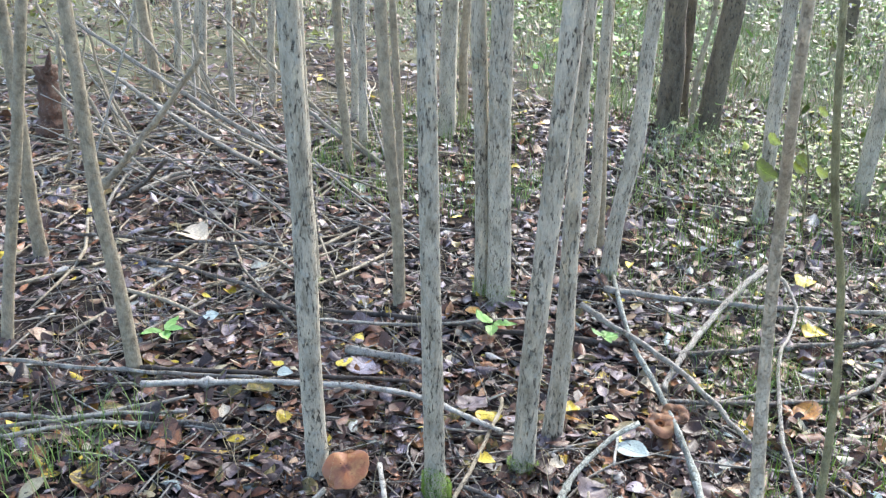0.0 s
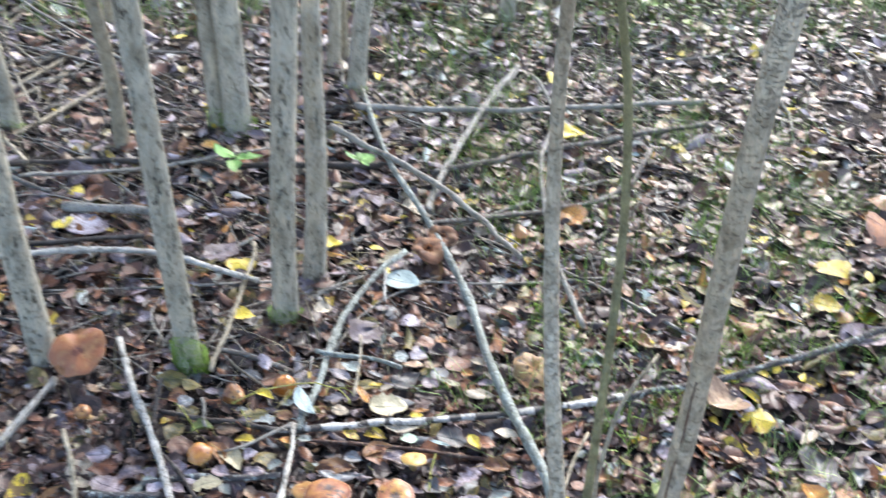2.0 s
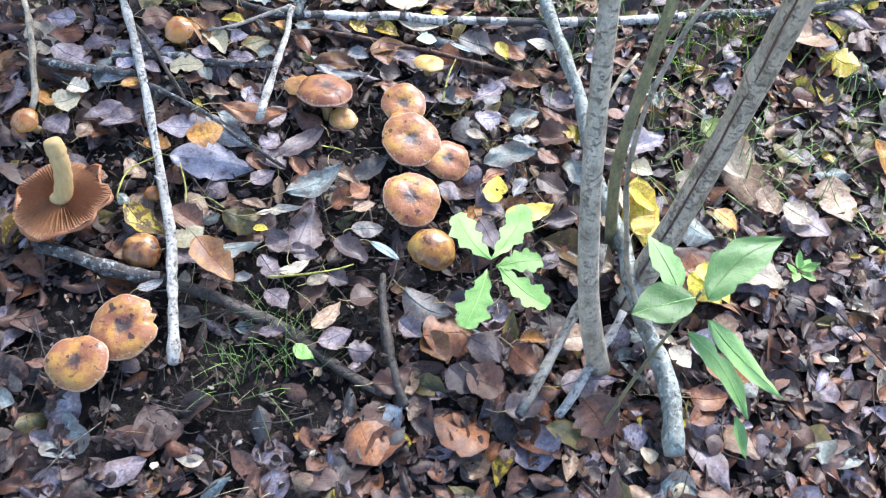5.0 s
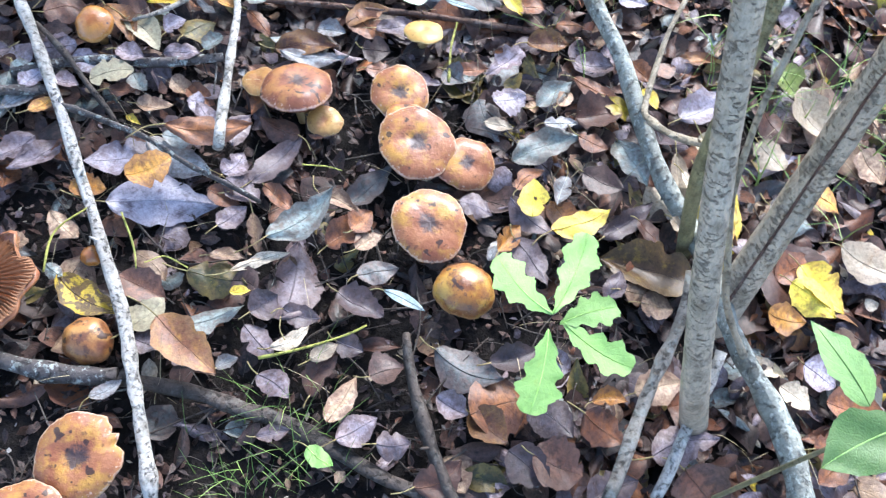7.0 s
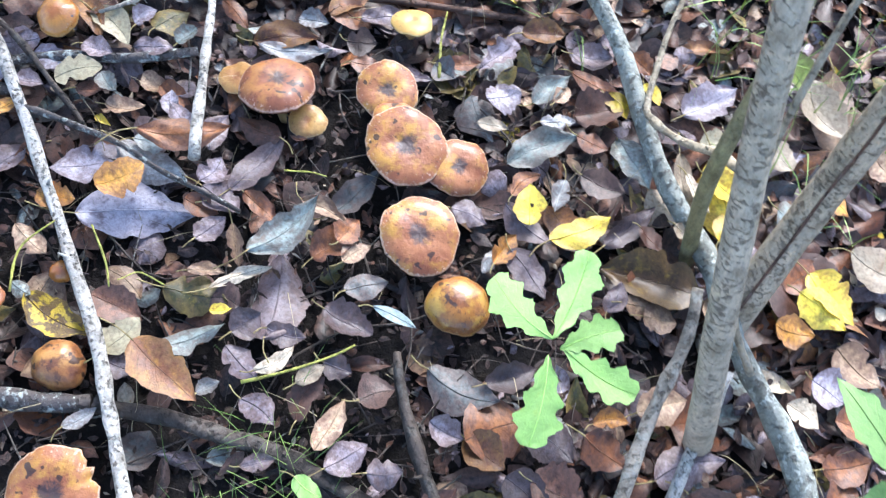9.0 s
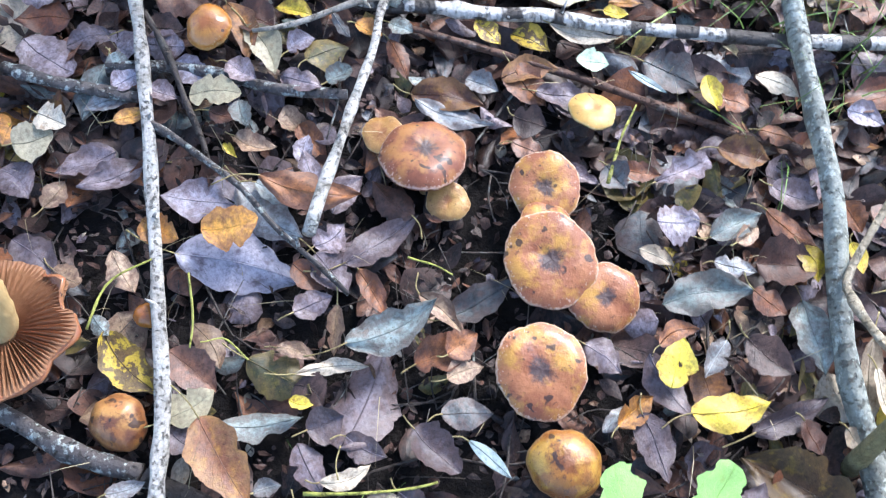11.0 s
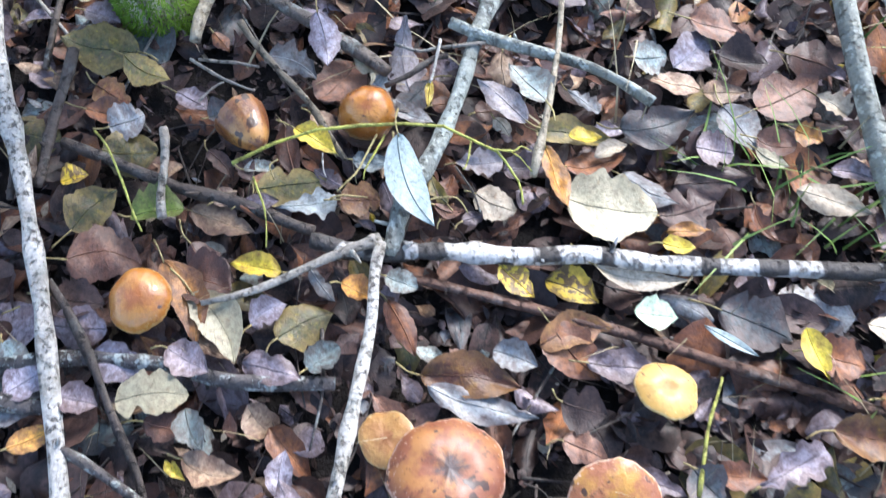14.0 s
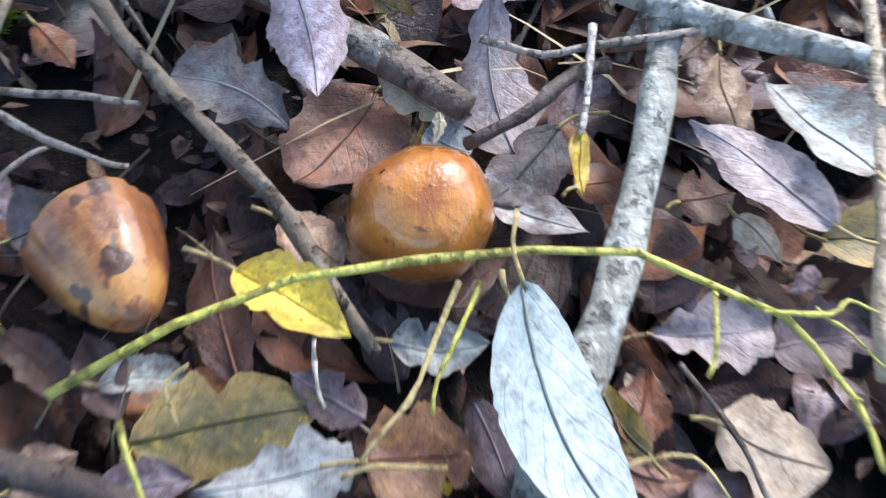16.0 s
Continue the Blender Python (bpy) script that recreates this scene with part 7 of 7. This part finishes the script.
# ---- grass, twigs and crumbs ----
def blades(name, centres, per, spread, lo, hi, flop, material, label, seed, width=0.0016):
    rng = np.random.default_rng(seed)
    C = np.repeat(np.array(centres, float), per, 0)
    n = len(C)
    C = C + rng.normal(size=(n, 2)) * spread
    z = height(C[:, 0], C[:, 1])
    a, L = rng.uniform(0, 6.283, n), rng.uniform(lo, hi, n)
    lean = rng.uniform(0.15, 1.0, n) * flop
    dirv, side = np.stack([np.cos(a), np.sin(a)], 1), np.stack([-np.sin(a), np.cos(a)], 1)
    rows = []
    for s in (0, 0.35, 0.7, 1.0):
        p = C + dirv * (L * lean * s ** 1.5)[:, None]
        h = z + L * (s * np.sqrt(np.clip(1 - lean ** 2 * 0.9, 0.02, 1)) - 0.25 * lean * s * s) + 0.015
        h = np.maximum(h, z + 0.012)
        w = width * (1.05 - s)
        rows.append(np.concatenate([p - side * w, h[:, None]], 1))
        rows.append(np.concatenate([p + side * w, h[:, None]], 1))
    V = np.stack(rows, 1).reshape(-1, 3)
    o = (np.arange(n) * 8)[:, None]
    F = np.concatenate([o + np.array([[k, k + 1, k + 3, k + 2]]) for k in (0, 2, 4)], 0)
    ob = new(name, mesh_from(name, V, F, material))
    return tagged(ob, label, "grass", kind="stuff")


RG = np.random.default_rng(55)
blades("grass", [(0.22, 0.45), (0.26, 0.42), (0.30, 0.40), (0.20, 0.49), (0.35, 0.30), (0.30, 0.25), (0.38, 0.46), (0.42, 0.40)], 9, 0.03, 0.05, 0.15, 1.0, GRASS, "thin green grass blades lying over leaves", 21, 0.0014)
blades("grass", [(-0.24, -0.20), (-0.22, -0.26), (-0.27, -0.24), (-0.20, -0.16)], 22, 0.03, 0.04, 0.11, 0.9, GRASS, "fine sparse grass blades among dead leaves", 22, 0.0006)
blades("grass", [(-1.397 + 0.1 * i, 0.77 + 0.05 * i) for i in range(3)], 60, 0.09, 0.06, 0.2, 0.9, GRASS, "dark green grass tuft in the litter", 23)
blades("grass", np.stack([RG.uniform(0.42, 1.8, 190), RG.uniform(-0.1, 2.0, 190)], 1), 13, 0.045, 0.05, 0.15, 1.0, GRASS, "sparse green grass between dead leaves", 24, 0.0013)
blades("grass", np.stack([RG.uniform(0.45, 1.4, 60), RG.uniform(0.2, 1.6, 60)], 1), 16, 0.03, 0.03, 0.09, 0.9, MOSS, "bright green moss and seedlings between dead leaves", 63, 0.0016)
blades("grass", np.stack([RG.uniform(0.5, 3.4, 240), RG.uniform(2.1, 4.8, 240)], 1), 18, 0.10, 0.06, 0.2, 0.9, GRASS, "green grass patches under the trees", 25, 0.002)
blades("grass", np.stack([RG.uniform(-1.0, 0.2, 60), RG.uniform(2.6, 4.4, 60)], 1), 24, 0.08, 0.06, 0.2, 0.9, GRASS, "green grass patches under the trees", 26, 0.002)
blades("grass", np.stack([RG.uniform(0.1, 7.5, 620), RG.uniform(5.0, 11, 620)], 1), 22, 0.18, 0.08, 0.30, 0.85, GRASS_HAZY, "green grass at the back of the wood, paled for haze", 27, 0.003)
blades("grass", np.stack([RG.uniform(0.6, 7, 260), RG.uniform(4.4, 9, 260)], 1), 22, 0.16, 0.08, 0.28, 0.85, GRASS, "green grass at the back of the wood", 61, 0.003)
blades("grass", np.stack([RG.uniform(-7, 0.3, 160), RG.uniform(6.6, 11, 160)], 1), 22, 0.2, 0.08, 0.30, 0.85, GRASS_HAZY, "grass behind the thicket, paled for haze", 62, 0.003)
blades("dry_stalks", np.stack([RG.uniform(-7, 8, 400), RG.uniform(4.2, 12, 400)], 1), 14, 0.15, 0.1, 0.4, 0.9, STRAW, "pale dry grass at the back of the wood", 30, 0.004)
blades("dry_stalks", np.stack([RG.uniform(-0.6, 0.6, 60), RG.uniform(-0.5, 0.8, 60)], 1), 4, 0.05, 0.02, 0.09, 1.0, STRAW, "thin dry straw stalks in the litter", 28, 0.0006)
blades("dry_stalks", np.stack([RG.uniform(-2.5, 2.5, 500), RG.uniform(0.6, 4.5, 500)], 1), 5, 0.10, 0.05, 0.22, 1.0, STRAW, "thin dry straw stalks in the litter", 29, 0.0012)
blades("grass", np.stack([RG.uniform(0.7, 3.8, 260), RG.uniform(2.6, 5.4, 260)], 1), 22, 0.10, 0.05, 0.15, 0.95, GRASS_HAZY, "soft grey-green grass between the trees, haze in its colour", 64, 0.002)


def twig_litter(n, x0, x1, y0, y1, lo, hi, r, bark, seed, label):
    rng = np.random.default_rng(seed)
    parts = []
    for k in range(n):
        x, y, a, L = rng.uniform(x0, x1), rng.uniform(y0, y1), rng.uniform(0, 6.283), rng.uniform(lo, hi)
        d = np.array([math.cos(a), math.sin(a), 0]) * L / 2
        c = np.array([x, y, float(height(x, y)) + rng.uniform(0.008, 0.026)])
        bend = np.array([-math.sin(a), math.cos(a), 0.1]) * L * rng.normal() * 0.08
        rr = r * rng.uniform(0.5, 1.3)
        parts.append(tube([c - d + np.array([0, 0, rng.normal() * 0.004]), c + bend, c + d], [rr, rr * 0.9, rr * 0.5], 5, 6, 0.06, seed + k))
    V, F, U = join(parts)
    ob = new("twig_litter", mesh_from("twig_litter", V, F, BARK[bark], U))
    return tagged(ob, label, "twigs", kind="stuff")


twig_litter(230, -0.75, 0.8, -0.6, 0.9, 0.03, 0.14, 0.0013, "dark", 31, "thin dark broken twigs in the leaf litter")
twig_litter(110, -0.75, 0.8, -0.6, 0.9, 0.03, 0.12, 0.0013, "stick", 32, "thin brown broken twigs in the leaf litter")
twig_litter(460, -1.9, 1.4, 0.7, 2.4, 0.08, 0.55, 0.0022, "grey", 39, "thin pale broken twigs over the leaf litter")
twig_litter(520, -1.9, 1.6, 0.75, 2.6, 0.06, 0.45, 0.0026, "dark", 36, "dark wet twigs pressed into the leaf litter")
twig_litter(520, -2.6, 2.6, 0.7, 4.5, 0.12, 0.7, 0.0035, "stick", 33, "brown broken twigs on the forest floor")
twig_litter(220, -2.6, 2.6, 0.7, 4.5, 0.15, 0.9, 0.005, "grey", 34, "grey broken branches on the forest floor")
twig_litter(160, -3.0, -0.6, 1.6, 5.0, 0.4, 1.5, 0.007, "smooth", 35, "tangle of thin fallen branches")


def crumbs(n, seed):
    """Bits of bark, soil and rotten leaf between the leaves."""
    rng = np.random.default_rng(seed)
    xy = np.stack([rng.uniform(-0.75, 0.8, n), rng.uniform(-0.6, 0.9, n)], 1)
    V, F, U, M = scatter(xy, rng.uniform(0.004, 0.016, n), height(xy[:, 0], xy[:, 1]) + rng.uniform(0.003, 0.016, n), rng.normal(0, 0.7, n).clip(-1.2, 1.2), kinds_for(n, rng, {"black": 0.46, "dark": 0.32, "brown": 0.11, "mauve": 0.04, "tan": 0.015, "pale": 0.015, "ash": 0.02}), FAR, rng)
    return tagged(new("leaf_crumbs", mesh_from("leaf_crumbs", V, F, LEAF_MATS, U, M)), "crumbs of rotten leaf and bark on dark soil", "leaf litter", kind="stuff")


crumbs(17000, 41)
twig_litter(90, -0.45, 0.15, -0.32, 0.2, 0.015, 0.06, 0.0005, "stick", 37, "fine dry fibres on dark damp soil")
twig_litter(260, -0.55, 0.25, -0.34, 0.3, 0.015, 0.08, 0.0008, "dark", 38, "fine black rootlets on dark damp soil")


# ---- the back of the wood ----
def undergrowth(n, x0, x1, y0, y1, ztop, share, seed, label, lo=0.02, hi=0.05, per=40, wide=0.16):
    """Leafy herbs and low bushes; each clump mostly of one tone."""
    rng = np.random.default_rng(seed)
    count = max(3, n // per)
    clump = np.stack([rng.uniform(x0, x1, count), rng.uniform(y0, y1, count)], 1)
    tall = ztop * rng.uniform(0.25, 1.0, count)
    tone = kinds_for(count, rng, share)
    i = rng.integers(0, count, n)
    xy = clump[i] + rng.normal(size=(n, 2)) * wide
    z = height(xy[:, 0], xy[:, 1]) + 0.04 + tall[i] * rng.uniform(0, 1, n)
    kinds = np.where(rng.uniform(0, 1, n) < 0.8, tone[i], kinds_for(n, rng, share))
    V, F, U, M = scatter(xy, rng.uniform(lo, hi, n), z, rng.normal(0, 0.5, n).clip(-1, 1), kinds, FAR, rng)
    return tagged(new("undergrowth", mesh_from("undergrowth", V, F, LEAF_MATS, U, M)), label, "undergrowth", kind="stuff")


undergrowth(260, 0.55, 2.6, 2.5, 4.4, 0.08, {"bush": 0.9, "fresh": 0.1}, 51, "low green herbs between the trees")
undergrowth(1500, 1.35, 2.6, 2.5, 3.7, 0.28, {"bush": 0.95, "lime": 0.05}, 52, "green bushy herbs round a trunk")
# far clumps get lime, ash and pale leaves: bright haze put into colour
undergrowth(21000, 0.2, 9, 5.0, 12, 0.9, {"bush": 0.26, "lime": 0.20, "fresh": 0.24, "olive": 0.06, "ash": 0.12, "pale": 0.14}, 53, "yellow-green undergrowth behind the trees, bright haze in its leaf colours", 0.02, 0.065, 100, 0.2)
undergrowth(2200, 1.3, 6, 3.4, 6.5, 0.25, {"bush": 0.75, "olive": 0.15, "lime": 0.1}, 55, "low green herbs under the dark trunks", 0.02, 0.06, 60, 0.2)
undergrowth(6500, -9, 0.2, 5.8, 13, 0.6, {"bush": 0.10, "lime": 0.18, "ash": 0.26, "pale": 0.20, "tan": 0.18, "brown": 0.08}, 54, "grey-green undergrowth behind the thicket, haze in its leaf colours", 0.03, 0.08, 60, 0.2)


def brushwood(n, x0, x1, y0, y1, seed):
    """Thin dead branches fallen across one another, most of them sloping down towards the clearing."""
    rng = np.random.default_rng(seed)
    for k in range(n):
        x, y, L = rng.uniform(x0, x1), rng.uniform(y0, y1), rng.uniform(0.5, 1.5)
        a = rng.normal(-0.35, 0.6) if rng.uniform() < 0.6 else rng.uniform(0, 6.283)
        up = rng.uniform(0.0, 0.5) * L * (rng.uniform() < 0.6)
        z = float(height(x, y)) + 0.02
        head, foot = np.array([-0.5 * L * math.cos(a), -0.5 * L * math.sin(a), z + up]), np.array([0.5 * L * math.cos(a), 0.5 * L * math.sin(a), z])
        r = rng.uniform(0.0025, 0.006)
        V, F, U = tube([foot, (head + foot) / 2 + rng.normal(size=3) * L * 0.03, head], [r, r * 0.8, r * 0.4], 6, 9, 0.05, seed + k)
        ob = new("branch", mesh_from("branch", V, F, BARK["grey"], U))
        ob.location = (x, y, 0)
        tagged(ob, "thin grey dead branch in a tangle behind the trunks", "branch", "tangle of dead branches")


brushwood(52, -2.6, -0.5, 2.3, 4.8, 56)
brushwood(36, -3.4, -1.2, 3.6, 6.8, 58)

rng_far = np.random.default_rng(77)
made = 0
while made < 74:
    fx, fy = rng_far.uniform(-8.5, 8.5), rng_far.uniform(4.4, 15)
    if fx > 0.2 and fy < 6.5 and rng_far.uniform() < 0.75:
        continue
    if fx > 0.5 and rng_far.uniform() < 0.35:
        continue
    made += 1
    fr = rng_far.uniform(0.014, 0.034) if fx < 0.5 else rng_far.uniform(0.02, 0.06)
    tree(fx, fy, fx + rng_far.normal() * 0.07, 1.0, fr, fr * 0.9, "smooth" if made % 3 else "trunk", "thin young tree at the back of the wood", crown=made % 4 == 0)

# unseen trees added beside and behind the viewpoint, for closure and reflections
for k in range(34):
    fa = rng_far.uniform(2.6, 6.8)
    fd = rng_far.uniform(3.2, 9.0)
    fx, fy = fd * math.cos(fa), fd * math.sin(fa)
    if fy > 1.0:
        continue
    tree(fx, fy, fx + rng_far.normal() * 0.05, 1.0, 0.03, 0.027, "smooth" if k % 2 else "trunk", "unseen young tree added round the clearing", crown=k % 3 == 0)

# unseen row behind the viewpoint, added so its crowns dim the near floor
for k in range(8):
    fx, fy = -2.1 + 0.6 * k, -2.3 - 0.5 * (k % 2)
    tree(fx, fy, fx + rng_far.normal() * 0.05, 1.0, 0.03, 0.027, "trunk", "unseen leafy tree added behind the viewpoint to shade the floor")

stump = thing("stump", (-2.413, 3.68, float(height(-2.413, 3.68)) - 0.03), "dark rotten broken stump behind the thicket", "stump")
V_, F_, U_ = tube([(0, 0, 0), (0.01, 0, 0.2), (0.0, 0.02, 0.42)], [0.075, 0.056, 0.046], 18, 22, 0.22, 13, 0.3)
part("body", mesh_from("body", V_, F_, BARK["twig"], U_), stump)
V_, F_, U_ = tube([(0.02, 0, 0.38), (0.03, 0, 0.44), (0.04, 0.01, 0.50)], [0.03, 0.018, 0.003], 8, 8, 0.1, 14)
part("splinter", mesh_from("splinter", V_, F_, BARK["twig"], U_), stump)
